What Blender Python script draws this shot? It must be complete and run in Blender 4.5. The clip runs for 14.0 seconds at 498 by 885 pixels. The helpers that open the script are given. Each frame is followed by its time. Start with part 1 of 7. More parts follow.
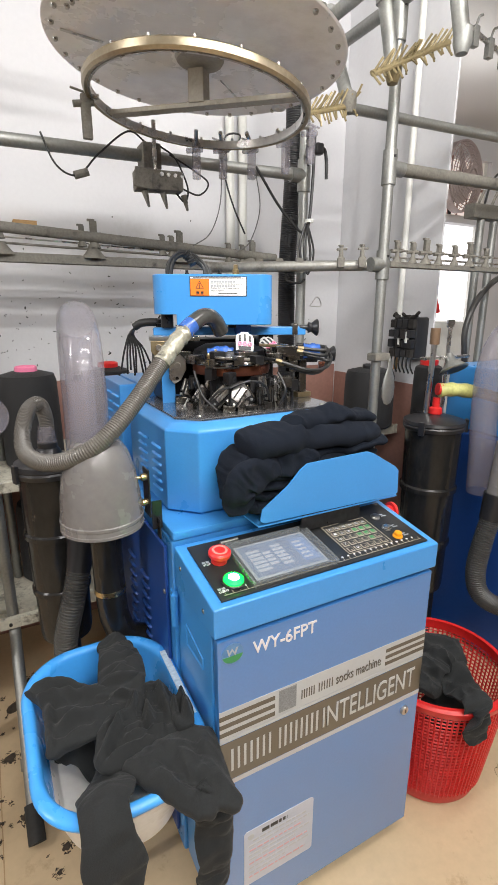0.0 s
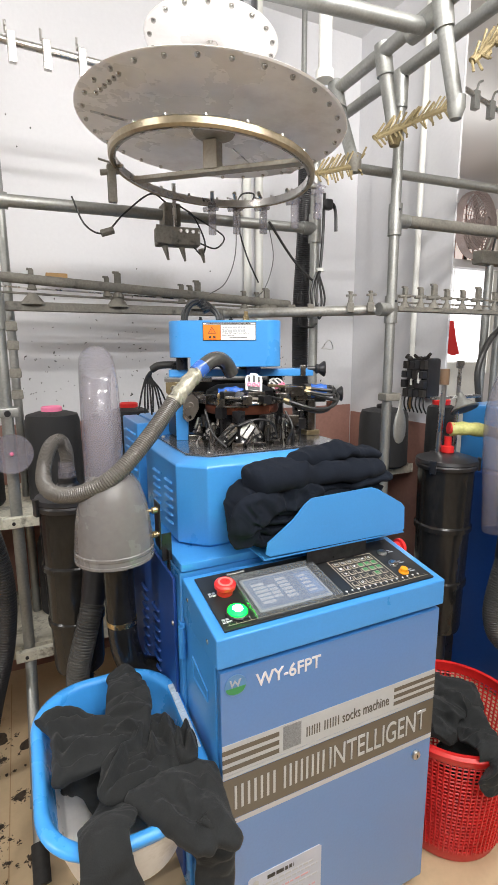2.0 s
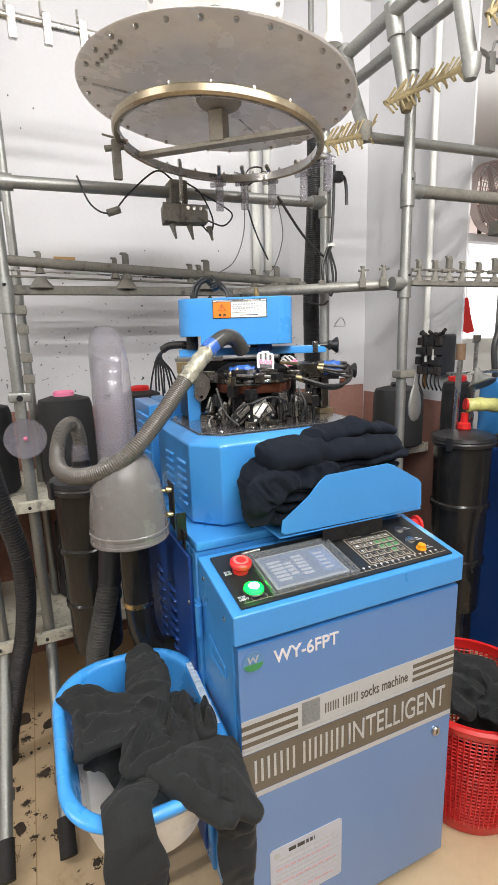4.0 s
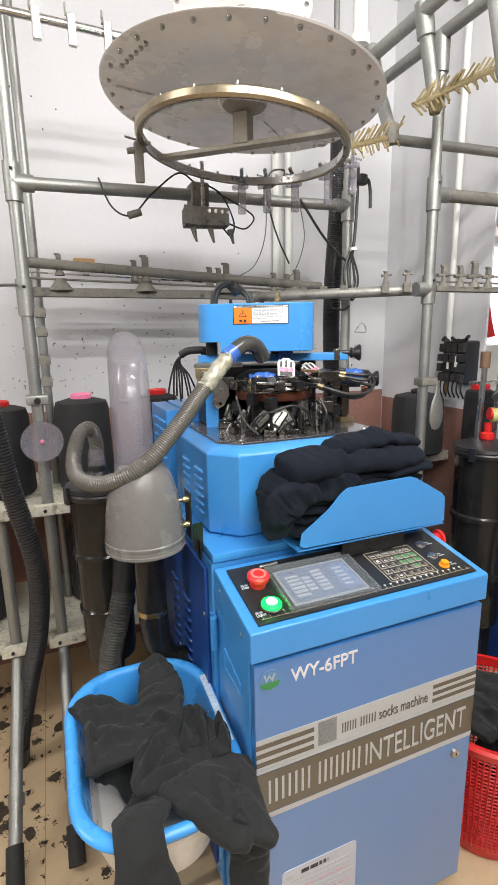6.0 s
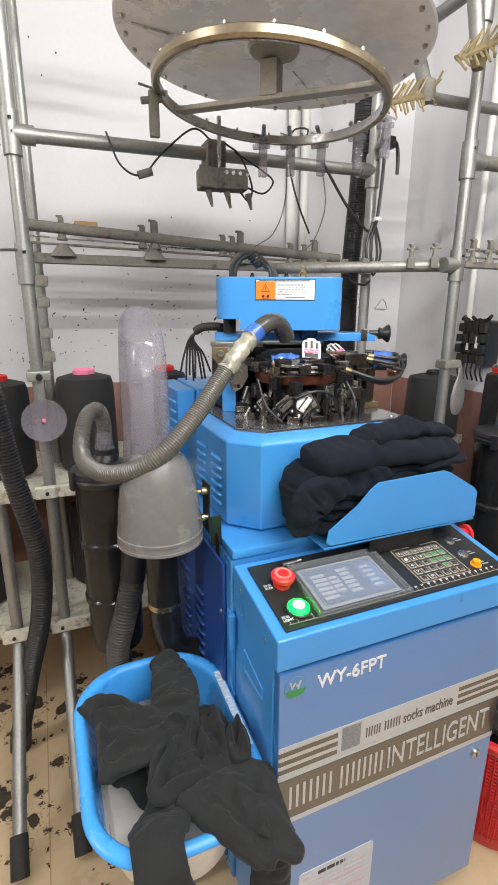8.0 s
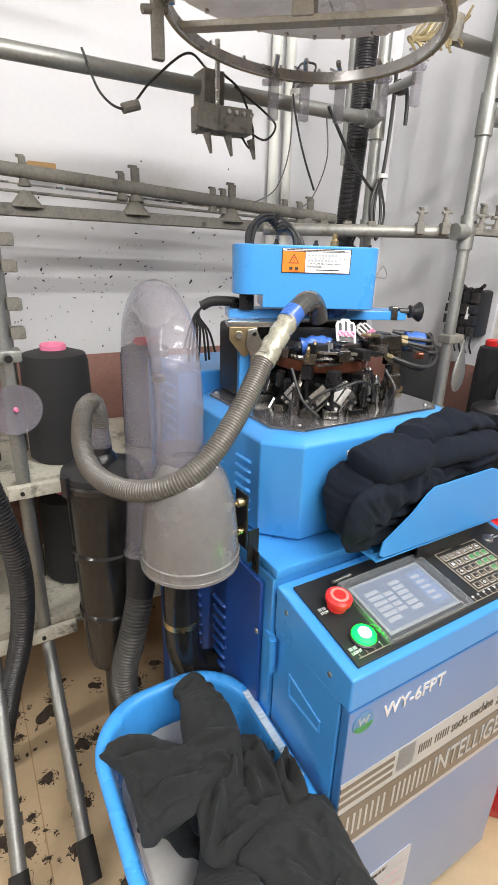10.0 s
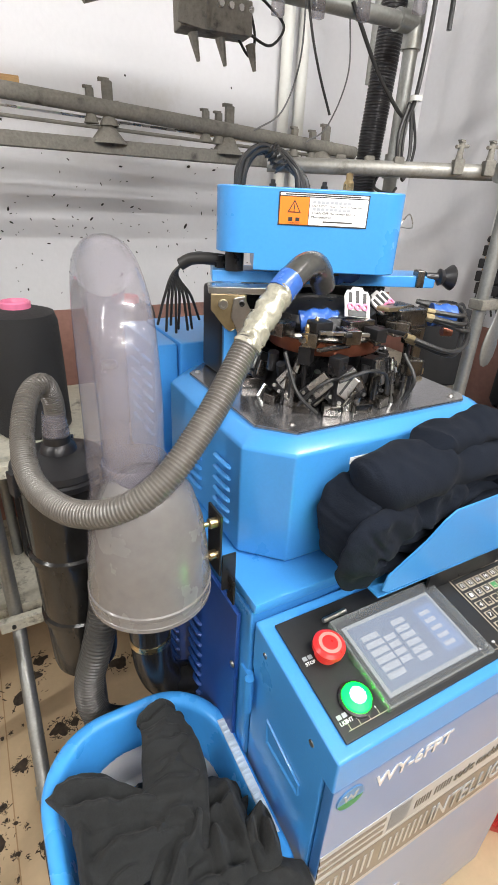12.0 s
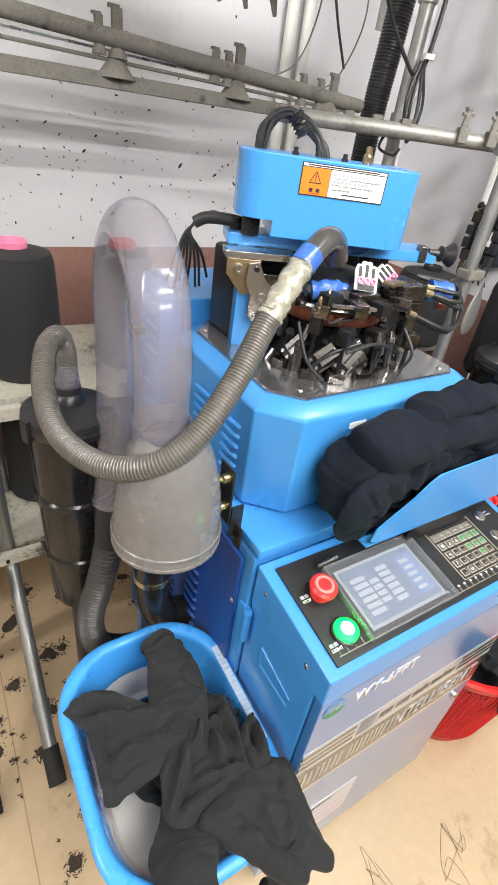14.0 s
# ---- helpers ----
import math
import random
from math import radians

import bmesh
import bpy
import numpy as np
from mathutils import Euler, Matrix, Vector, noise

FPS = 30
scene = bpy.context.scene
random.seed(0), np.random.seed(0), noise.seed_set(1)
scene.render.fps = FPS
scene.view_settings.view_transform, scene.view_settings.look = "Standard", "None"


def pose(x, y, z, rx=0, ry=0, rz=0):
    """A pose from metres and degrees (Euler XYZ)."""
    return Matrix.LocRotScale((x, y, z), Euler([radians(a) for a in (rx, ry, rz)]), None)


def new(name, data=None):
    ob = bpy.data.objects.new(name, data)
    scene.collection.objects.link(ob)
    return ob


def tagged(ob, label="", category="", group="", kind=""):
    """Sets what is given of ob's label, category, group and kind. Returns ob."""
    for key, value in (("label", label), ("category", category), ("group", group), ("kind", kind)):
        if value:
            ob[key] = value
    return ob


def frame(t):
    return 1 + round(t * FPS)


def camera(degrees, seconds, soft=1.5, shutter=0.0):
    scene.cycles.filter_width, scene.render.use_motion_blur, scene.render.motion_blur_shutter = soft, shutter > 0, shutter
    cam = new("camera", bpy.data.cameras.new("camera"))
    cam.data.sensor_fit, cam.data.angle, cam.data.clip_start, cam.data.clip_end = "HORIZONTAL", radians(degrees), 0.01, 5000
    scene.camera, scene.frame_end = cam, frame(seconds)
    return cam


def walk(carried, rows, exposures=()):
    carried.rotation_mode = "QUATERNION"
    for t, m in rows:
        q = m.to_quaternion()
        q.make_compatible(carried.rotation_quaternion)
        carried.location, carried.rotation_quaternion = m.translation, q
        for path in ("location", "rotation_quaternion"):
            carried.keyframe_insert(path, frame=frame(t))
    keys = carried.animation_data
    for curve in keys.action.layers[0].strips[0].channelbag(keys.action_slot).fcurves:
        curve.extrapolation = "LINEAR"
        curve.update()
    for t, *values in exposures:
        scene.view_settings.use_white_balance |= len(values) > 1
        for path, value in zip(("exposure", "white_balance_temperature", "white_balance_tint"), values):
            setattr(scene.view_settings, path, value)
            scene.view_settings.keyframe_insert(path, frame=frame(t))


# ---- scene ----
cam = camera(54.2, 14.0)
METRES, EYE, TILT, LEAN, TURN = 0.95, 1.49, 0.0, 0.0, -28.0
ROWS = [
    (0.0, 0.0, 0.0, 0.0, 0.02, -15.39, -0.08),
    (0.5, 0.0266, -0.0196, 0.0025, 0.29, -14.65, -0.77),
    (1.0, 0.0371, -0.0376, 0.0036, 1.03, -13.17, -0.86),
    (1.5, 0.0387, -0.052, 0.0042, 2.22, -11.51, -0.38),
    (2.0, 0.0462, -0.0544, -0.0002, 2.89, -10.57, 0.36),
    (2.5, 0.0574, -0.0566, -0.007, 3.02, -10.55, 1.08),
    (3.0, 0.0593, -0.0625, -0.0164, 3.21, -11.29, 1.59),
    (3.5, 0.0508, -0.0543, -0.0231, 3.64, -12.07, 1.71),
    (6.0, 0.0255, -0.0129, -0.0037, 5.83, -12.2, 1.03),
    (6.5, 0.0155, -0.0016, 0.0076, 6.19, -12.57, 0.54),
    (7.0, 0.0015, 0.0141, 0.0093, 6.23, -13.28, 0.19),
    (7.5, -0.0177, 0.0397, 0.0109, 5.89, -14.31, 0.01),
    (8.0, -0.0557, 0.0771, 0.0147, 5.32, -15.54, -0.3),
    (10.5, -0.3216, 0.3001, 0.0679, -3.01, -22.01, -2.01),
    (11.0, -0.2718, 0.3884, 0.0732, -2.61, -23.42, -2.31),
    (11.5, -0.2416, 0.4533, 0.0755, -1.4, -24.72, -2.4),
    (12.0, -0.2222, 0.4752, 0.0759, -0.36, -26.91, -2.69),
    (12.5, -0.2469, 0.4678, 0.0805, -0.05, -30.02, -3.36),
    (13.0, -0.2883, 0.4404, 0.1115, -0.7, -32.34, -4.44),
    (13.5, -0.3038, 0.4319, 0.1269, -1.86, -33.46, -5.76),
    (14.0, -0.3139, 0.4348, 0.1326, -2.81, -33.55, -7.28),
]
walk(cam, [(t, pose(0, 0, EYE, TILT, LEAN, TURN) @ pose(METRES * x, METRES * y, METRES * z, 90 + pitch, roll, yaw)) for t, x, y, z, yaw, pitch, roll in ROWS],
     exposures=[(0.0, 0.10), (8.0, 0.09), (10.5, 0.31), (12.0, 0.35), (14.0, 0.47)])

# ---- light ----
world = bpy.data.worlds.new("world")
scene.world = world
world.use_nodes = True
world.node_tree.nodes["Background"].inputs[0].default_value = (0.75, 0.82, 0.9, 1)
world.node_tree.nodes["Background"].inputs[1].default_value = 0.3
# three fluorescent tubes under the ceiling, then five added fill lamps: x, y, z, length, watts, tilt to the back wall,
# tilt to the side
TUBES_AND_FILLS = [(0.9, 0.38, 2.80, 1.3, 27, 48, 0), (0.5, -0.63, 2.80, 2.2, 40, 48, 0), (0.0, -2.0, 2.80, 3.2, 53, 48, 0),
         # fills with no seen source: side room, left, right, two facing the ceiling
         (2.8, 2.7, 2.94, 1.2, 12, 0, 0), (-2.2, 0.9, 2.80, 1.6, 38, 0, -50), (4.2, -0.5, 2.80, 1.6, 10, 48, 0),
         (0.5, -0.5, 2.74, 3.4, 10, 180, 0), (2.8, 2.6, 2.74, 1.2, 2, 180, 0)]
for x, y, z, length, watt, tilt, lean in TUBES_AND_FILLS:
    lamp = bpy.data.lights.new("tube_or_fill_light", "AREA")
    lamp.shape, lamp.size, lamp.size_y, lamp.energy, lamp.color = "RECTANGLE", length, 0.05, watt, (1.0, 0.976, 0.952)
    ob = new("tube_or_fill_light", lamp)
    ob.matrix_world = pose(x, y, z, tilt, lean)


# ---- materials ----
def node(tree, kind, **values):
    n = tree.nodes.new(kind)
    for key, value in values.items():
        if key in n.inputs:
            n.inputs[key].default_value = value
    return n


def paint(name, color, rough=0.5, metal=0.0, vary=0.12, scale=6.0, fine=90.0, bump=0.0, dirt=None, dirt_at=0.6, dirt_scale=3.0, sheen=0.0, coat=0.0, clear=0.0, stretch=(1, 1, 1), film=1.5):
    """A surface with a base colour, variation at two scales, fine relief and, if given, blotches of dirt; clear: the share of light that goes straight through."""
    m = bpy.data.materials.new(name)
    m.use_nodes = True
    t = m.node_tree
    b = t.nodes["Principled BSDF"]
    b.inputs["Metallic"].default_value = metal
    b.inputs["Sheen Weight"].default_value = sheen
    b.inputs["Coat Weight"].default_value = coat
    b.inputs["Coat Roughness"].default_value = 0.12
    b.inputs["Coat IOR"].default_value = film
    co = t.nodes.new("ShaderNodeTexCoord")
    mp = t.nodes.new("ShaderNodeMapping")
    mp.inputs["Scale"].default_value = stretch
    t.links.new(co.outputs["Object"], mp.inputs["Vector"])
    big = node(t, "ShaderNodeTexNoise", Scale=scale, Detail=5.0, Roughness=0.6)
    small = node(t, "ShaderNodeTexNoise", Scale=fine, Detail=3.0)
    t.links.new(mp.outputs[0], big.inputs["Vector"])
    t.links.new(mp.outputs[0], small.inputs["Vector"])
    add = t.nodes.new("ShaderNodeMath")
    add.operation = "ADD"
    t.links.new(big.outputs["Fac"], add.inputs[0])
    t.links.new(small.outputs["Fac"], add.inputs[1])
    rng = t.nodes.new("ShaderNodeMapRange")
    rng.inputs["From Min"].default_value, rng.inputs["From Max"].default_value = 0.6, 1.4
    rng.inputs["To Min"].default_value, rng.inputs["To Max"].default_value = 1 - vary, 1 + vary
    t.links.new(add.outputs[0], rng.inputs["Value"])
    hsv = t.nodes.new("ShaderNodeHueSaturation")
    hsv.inputs["Color"].default_value = (*color, 1)
    t.links.new(rng.outputs[0], hsv.inputs["Value"])
    out = hsv.outputs[0]
    if dirt:
        dn = node(t, "ShaderNodeTexNoise", Scale=dirt_scale, Detail=8.0, Roughness=0.72)
        t.links.new(mp.outputs[0], dn.inputs["Vector"])
        dr = t.nodes.new("ShaderNodeMapRange")
        dr.inputs["From Min"].default_value, dr.inputs["From Max"].default_value = dirt_at, dirt_at + 0.14
        t.links.new(dn.outputs["Fac"], dr.inputs["Value"])
        mx = t.nodes.new("ShaderNodeMixRGB")
        mx.inputs[2].default_value = (*dirt, 1)
        t.links.new(dr.outputs[0], mx.inputs[0])
        t.links.new(out, mx.inputs[1])
        out = mx.outputs[0]
    t.links.new(out, b.inputs["Base Color"])
    rr = t.nodes.new("ShaderNodeMapRange")
    rr.inputs["To Min"].default_value, rr.inputs["To Max"].default_value = max(0.03, rough - 0.1), min(1, rough + 0.1)
    t.links.new(big.outputs["Fac"], rr.inputs["Value"])
    t.links.new(rr.outputs[0], b.inputs["Roughness"])
    if bump:
        bp = t.nodes.new("ShaderNodeBump")
        bp.inputs["Strength"].default_value, bp.inputs["Distance"].default_value = 0.6, bump
        t.links.new(small.outputs["Fac"], bp.inputs["Height"])
        t.links.new(bp.outputs[0], b.inputs["Normal"])
    if clear:
        tr = t.nodes.new("ShaderNodeBsdfTransparent")
        tr.inputs[0].default_value = (*[0.80 + 0.20 * c for c in color], 1)
        ms = t.nodes.new("ShaderNodeMixShader")
        ms.inputs[0].default_value = clear
        t.links.new(b.outputs[0], ms.inputs[1])
        t.links.new(tr.outputs[0], ms.inputs[2])
        t.links.new(ms.outputs[0], t.nodes["Material Output"].inputs["Surface"])
    return m


def glow(name, color, strength):
    m = bpy.data.materials.new(name)
    m.use_nodes = True
    b = m.node_tree.nodes["Principled BSDF"]
    b.inputs["Base Color"].default_value = (*color, 1)
    b.inputs["Emission Color"].default_value = (*color, 1)
    b.inputs["Emission Strength"].default_value = strength
    return m


WALL = paint("wall_paint", (0.62, 0.62, 0.638), 0.7, vary=0.03, scale=1.2, fine=60, bump=0.001, dirt=(0.54, 0.53, 0.52), dirt_at=0.60, dirt_scale=1.6)
DADO = paint("red_brown_paint", (0.27, 0.14, 0.11), 0.55, vary=0.15, scale=3, fine=60, bump=0.001, dirt=(0.13, 0.08, 0.07), dirt_at=0.58)
FLOOR = paint("tan_floor", (0.57, 0.435, 0.275), 0.32, vary=0.08, scale=2.2, fine=45, bump=0.0006, dirt=(0.33, 0.22, 0.12), dirt_at=0.60, dirt_scale=4.0)
CEIL = paint("ceiling_paint", (0.72, 0.72, 0.72), 0.8, vary=0.04, scale=1.0)
BLUE = paint("blue_enamel", (0.052, 0.275, 0.66), 0.3, vary=0.05, scale=5, fine=200, bump=0.0002, coat=0.3)
PANEL = paint("dull_blue_enamel", (0.040, 0.182, 0.48), 0.34, vary=0.06, scale=5, fine=160, bump=0.0002, coat=1.0, film=1.9)
NAVY = paint("dark_blue_enamel", (0.013, 0.062, 0.27), 0.4, vary=0.1, scale=6)
BLACKPLATE = paint("black_film", (0.016, 0.017, 0.018), 0.38, vary=0.15, scale=8)
DECK = paint("dark_polished_steel", (0.42, 0.42, 0.44), 0.17, metal=0.9, vary=0.2, scale=9, fine=140, dirt=(0.20, 0.20, 0.215), dirt_at=0.6, dirt_scale=9)
STEEL = paint("bright_steel", (0.55, 0.54, 0.52), 0.28, metal=1.0, vary=0.15, scale=20)
MACHINED = paint("oily_machined_steel", (0.25, 0.235, 0.215), 0.26, metal=1.0, vary=0.35, scale=25, fine=160, dirt=(0.06, 0.055, 0.05), dirt_at=0.55, dirt_scale=40)
BRASSY = paint("zinc_yellow_steel", (0.36, 0.29, 0.17), 0.35, metal=0.9, vary=0.2, scale=25)
BRASS = paint("brass", (0.55, 0.43, 0.24), 0.28, metal=1.0, vary=0.15, scale=30)
BLACKSTEEL = paint("black_oxide_steel", (0.026, 0.026, 0.028), 0.3, metal=0.5, vary=0.4, scale=30)
COPPER = paint("brown_copper_ring", (0.24, 0.085, 0.05), 0.3, metal=0.7, vary=0.2, scale=30)
GALV = paint("galvanised_pipe", (0.31, 0.315, 0.30), 0.48, metal=0.75, vary=0.16, scale=14, fine=120, bump=0.0004, dirt=(0.25, 0.235, 0.19), dirt_at=0.6, dirt_scale=9)
DUSTY = paint("lint_coated_steel", (0.20, 0.19, 0.165), 0.8, metal=0.2, vary=0.3, scale=16, fine=160, bump=0.001, dirt=(0.07, 0.066, 0.06), dirt_at=0.55, dirt_scale=20)
ALU = paint("brushed_aluminium_sheet", (0.90, 0.885, 0.88), 0.28, metal=0.06, vary=0.07, scale=5, fine=30, dirt=(0.76, 0.73, 0.725), dirt_at=0.56, dirt_scale=3)
RINGM = paint("worn_brass_steel_ring", (0.36, 0.305, 0.215), 0.34, metal=0.85, vary=0.25, scale=10)
AGED = paint("aged_zinc_bar", (0.36, 0.335, 0.285), 0.5, metal=0.35, vary=0.2, scale=12, fine=120, dirt=(0.20, 0.185, 0.15), dirt_at=0.55, dirt_scale=8)
SHELF = paint("dirty_cream_steel", (0.55, 0.53, 0.44), 0.55, vary=0.2, scale=9, dirt=(0.10, 0.095, 0.08), dirt_at=0.52, dirt_scale=12, bump=0.0008)
BLACKPLASTIC = paint("black_plastic", (0.018, 0.018, 0.02), 0.35, vary=0.2, scale=12)
RUBBER = paint("black_rubber", (0.022, 0.021, 0.02), 0.8, vary=0.35, scale=30, bump=0.001)
YARN = paint("black_yarn", (0.017, 0.017, 0.018), 0.85, vary=0.35, scale=8, fine=260, bump=0.0015, sheen=0.03, stretch=(1, 1, 5))
SOCKNAVY = paint("navy_black_knit", (0.0085, 0.0115, 0.0185), 0.95, vary=0.3, scale=12, fine=420, bump=0.0014, sheen=0.02)
SOCK = paint("black_knit", (0.0195, 0.0210, 0.0215), 0.95, vary=0.3, scale=12, fine=420, bump=0.0014, sheen=0.06)
for m, s in ((SOCK, 0.3), (SOCKNAVY, 0.12)):
    m.node_tree.nodes["Principled BSDF"].inputs["Specular IOR Level"].default_value = s
HOSE = paint("grey_ribbed_hose", (0.105, 0.097, 0.086), 0.30, vary=0.15, scale=14, fine=90, dirt=(0.18, 0.17, 0.15), dirt_at=0.56, dirt_scale=6)
DARKHOSE = paint("dark_ribbed_hose", (0.050, 0.049, 0.047), 0.36, vary=0.2, scale=14)
FOIL = paint("clear_tape_wrap", (0.36, 0.35, 0.28), 0.16, metal=0.3, vary=0.4, scale=45, fine=80, bump=0.004)
BLUETAPE = paint("blue_tape", (0.04, 0.12, 0.42), 0.25, vary=0.2, scale=40)
CLEAR = paint("hazy_clear_plastic", (0.33, 0.312, 0.355), 0.10, vary=0.16, scale=7, clear=0.63, coat=1.0, dirt=(0.25, 0.235, 0.24), dirt_at=0.58, dirt_scale=9)
HAZY = paint("dust_filled_plastic", (0.215, 0.205, 0.20), 0.25, vary=0.14, scale=9, fine=60, clear=0.30, dirt=(0.19, 0.18, 0.175), dirt_at=0.55, coat=0.25)
SMOKE = paint("smoked_plastic", (0.015, 0.0148, 0.0145), 0.18, vary=0.3, scale=8, dirt=(0.036, 0.031, 0.026), dirt_at=0.54, dirt_scale=5, stretch=(1, 1, 0.35))
SMOKE.node_tree.nodes["Principled BSDF"].inputs["Specular IOR Level"].default_value = 0.35
PINK = paint("pink_plastic", (0.80, 0.21, 0.36), 0.45, vary=0.06)
RED = paint("red_plastic", (0.60, 0.02, 0.018), 0.35, vary=0.08, scale=8)
ESTOP = paint("red_button_plastic", (0.75, 0.03, 0.03), 0.3, vary=0.05)
ORANGE = paint("orange_print", (0.90, 0.20, 0.01), 0.5, vary=0.03)
AMBER = paint("amber_button", (0.85, 0.33, 0.01), 0.35, vary=0.05)
WHITEINK = paint("white_print", (0.78, 0.79, 0.80), 0.5, vary=0.04)
GREYINK = paint("silver_print", (0.40, 0.43, 0.46), 0.45, vary=0.05, coat=1.0, film=1.9)
BROWNINK = paint("dark_bronze_print", (0.042, 0.036, 0.028), 0.42, vary=0.08, coat=1.0, film=1.9)
DOORINK = paint("white_door_print", (0.66, 0.68, 0.70), 0.4, vary=0.04, coat=1.0, film=1.9)
BLACKINK = paint("black_print", (0.02, 0.02, 0.02), 0.5, vary=0.05)
KEYINK = paint("beige_key_print", (0.42, 0.37, 0.28), 0.5, vary=0.08)
PAPER = paint("pale_plate", (0.42, 0.47, 0.58), 0.4, vary=0.05, coat=1.0, film=1.8)
REDINK = paint("red_print", (0.50, 0.28, 0.30), 0.5, vary=0.05)
GREENINK = paint("green_print", (0.05, 0.26, 0.09), 0.5, vary=0.05)
BASINBLUE = paint("sky_blue_plastic", (0.055, 0.33, 0.80), 0.28, vary=0.05, scale=8)
GRIP = paint("pale_grip", (0.50, 0.60, 0.70), 0.4, vary=0.1, scale=20)
CREAM = paint("milky_plastic", (0.80, 0.785, 0.76), 0.3, vary=0.05, scale=8, dirt=(0.5, 0.46, 0.4), dirt_at=0.6)
CABLE = paint("black_cable", (0.02, 0.02, 0.02), 0.45, vary=0.1)
WIRE = paint("grey_wire", (0.16, 0.16, 0.16), 0.5, vary=0.1)
GLASS = paint("clear_cover", (0.30, 0.32, 0.34), 0.06, vary=0.02, clear=0.86)
COVERRIM = paint("cover_rim", (0.5, 0.52, 0.52), 0.15, clear=0.82)
OLDBRASS = paint("old_brass_comb", (0.25, 0.20, 0.105), 0.5, metal=0.45, vary=0.25, scale=20, dirt=(0.12, 0.10, 0.06), dirt_at=0.55, dirt_scale=20)
PVC = paint("white_pvc", (0.68, 0.68, 0.64), 0.4, vary=0.05)
FLOORLINT = paint("brown_black_lint", (0.055, 0.040, 0.028), 1.0, vary=0.5, scale=50)
LINT = paint("dark_lint", (0.022, 0.019, 0.017), 1.0, vary=0.4, scale=60)
WOOD = paint("pale_wood", (0.42, 0.25, 0.10), 0.6, vary=0.2, scale=20, stretch=(1, 1, 6))
YELLOWTAPE = paint("yellow_green_tape", (0.50, 0.50, 0.18), 0.4, vary=0.25, scale=30)
SCREEN = glow("display_face", (0.15, 0.19, 0.27), 0.28)
SCREENLIT = glow("display_field", (0.36, 0.38, 0.42), 0.30)
GREENLAMP = glow("green_lamp", (0.0, 1.0, 0.010), 26.0)
GREENGLARE = glow("green_lamp_glare", (0.30, 1.0, 0.36), 22.0)
DAYLIGHT = glow("daylight", (0.97, 0.97, 1.0), 0.85)
VENTLIGHT = glow("vent_daylight", (1.0, 0.86, 0.80), 0.6)


# ---- building helpers ----
PLACE = {}


def origin(ob):
    o = Vector((0, 0, 0))
    while ob is not None:
        o += ob.location
        ob = ob.parent
    return o


def thing(name, at, label, category, group="", kind=""):
    ob = new(name)
    ob.location = at
    ob.empty_display_size = 0.05
    return tagged(ob, label, category, group, kind)


def mesh_of(bm, name, mats, smooth=True):
    me = bpy.data.meshes.new(name)
    bmesh.ops.recalc_face_normals(bm, faces=bm.faces)
    bm.normal_update()
    bm.faces.index_update()
    if smooth:
        for f in bm.faces:
            f.smooth = True
        for e in bm.edges:
            if len(e.link_faces) == 2 and e.calc_face_angle(0) > 0.6:
                e.smooth = False
    own = None
    if smooth and len(bm.faces) < 700:
        areas = [f.calc_area() for f in bm.faces]
        if max(areas) > 30 * min(areas):
            # normals weighted by area, so that large flats stay flat beside their bevels
            own = []
            for f in bm.faces:
                for v in f.verts:
                    s = sum((g.normal * areas[g.index] for g in v.link_faces if g.normal.dot(f.normal) > 0.80), Vector())
                    own.append(s.normalized() if s.length > 1e-12 else f.normal.copy())
    bm.to_mesh(me)
    bm.free()
    if own:
        me.normals_split_custom_set(own)
    for m in mats if isinstance(mats, (list, tuple)) else [mats]:
        me.materials.append(m)
    return me


def part(name, bm, material, parent=None, label="", smooth=True):
    """Links a bmesh, given in world coordinates, as one mesh object under a thing or a part."""
    if parent is not None:
        o = origin(parent)
        bmesh.ops.translate(bm, verts=bm.verts, vec=-o)
    ob = new(name, mesh_of(bm, name, material, smooth))
    ob.parent = parent
    return tagged(ob, label)


def solo(name, bm, material, label, category, group="", kind="", smooth=True):
    """A thing of one mesh, with its origin at the middle of its base."""
    c = [sum(v.co[i] for v in bm.verts) / len(bm.verts) for i in (0, 1)]
    o = Vector((c[0], c[1], min(v.co.z for v in bm.verts)))
    bmesh.ops.translate(bm, verts=bm.verts, vec=-o)
    ob = new(name, mesh_of(bm, name, material, smooth))
    ob.location = o
    return tagged(ob, label, category, group, kind)


def same(ob, at):
    """Another part on the same mesh as ob, beside it under the same parent; at: the shift from ob."""
    other = new(ob.name.split(".")[0], ob.data)
    other.parent = ob.parent
    other.location = ob.location + Vector(at)
    return other


def box(x0, x1, y0, y1, z0, z1, bevel=0.0, seg=2, bm=None):
    bm = bm or bmesh.new()
    r = bmesh.ops.create_cube(bm, size=1)
    vs = r["verts"]
    for v in vs:
        v.co = Vector((x0 if v.co.x < 0 else x1, y0 if v.co.y < 0 else y1, z0 if v.co.z < 0 else z1))
    if bevel:
        es = list({e for v in vs for e in v.link_edges})
        bmesh.ops.bevel(bm, geom=es, offset=bevel, segments=seg, affect="EDGES", profile=0.5)
    return bm


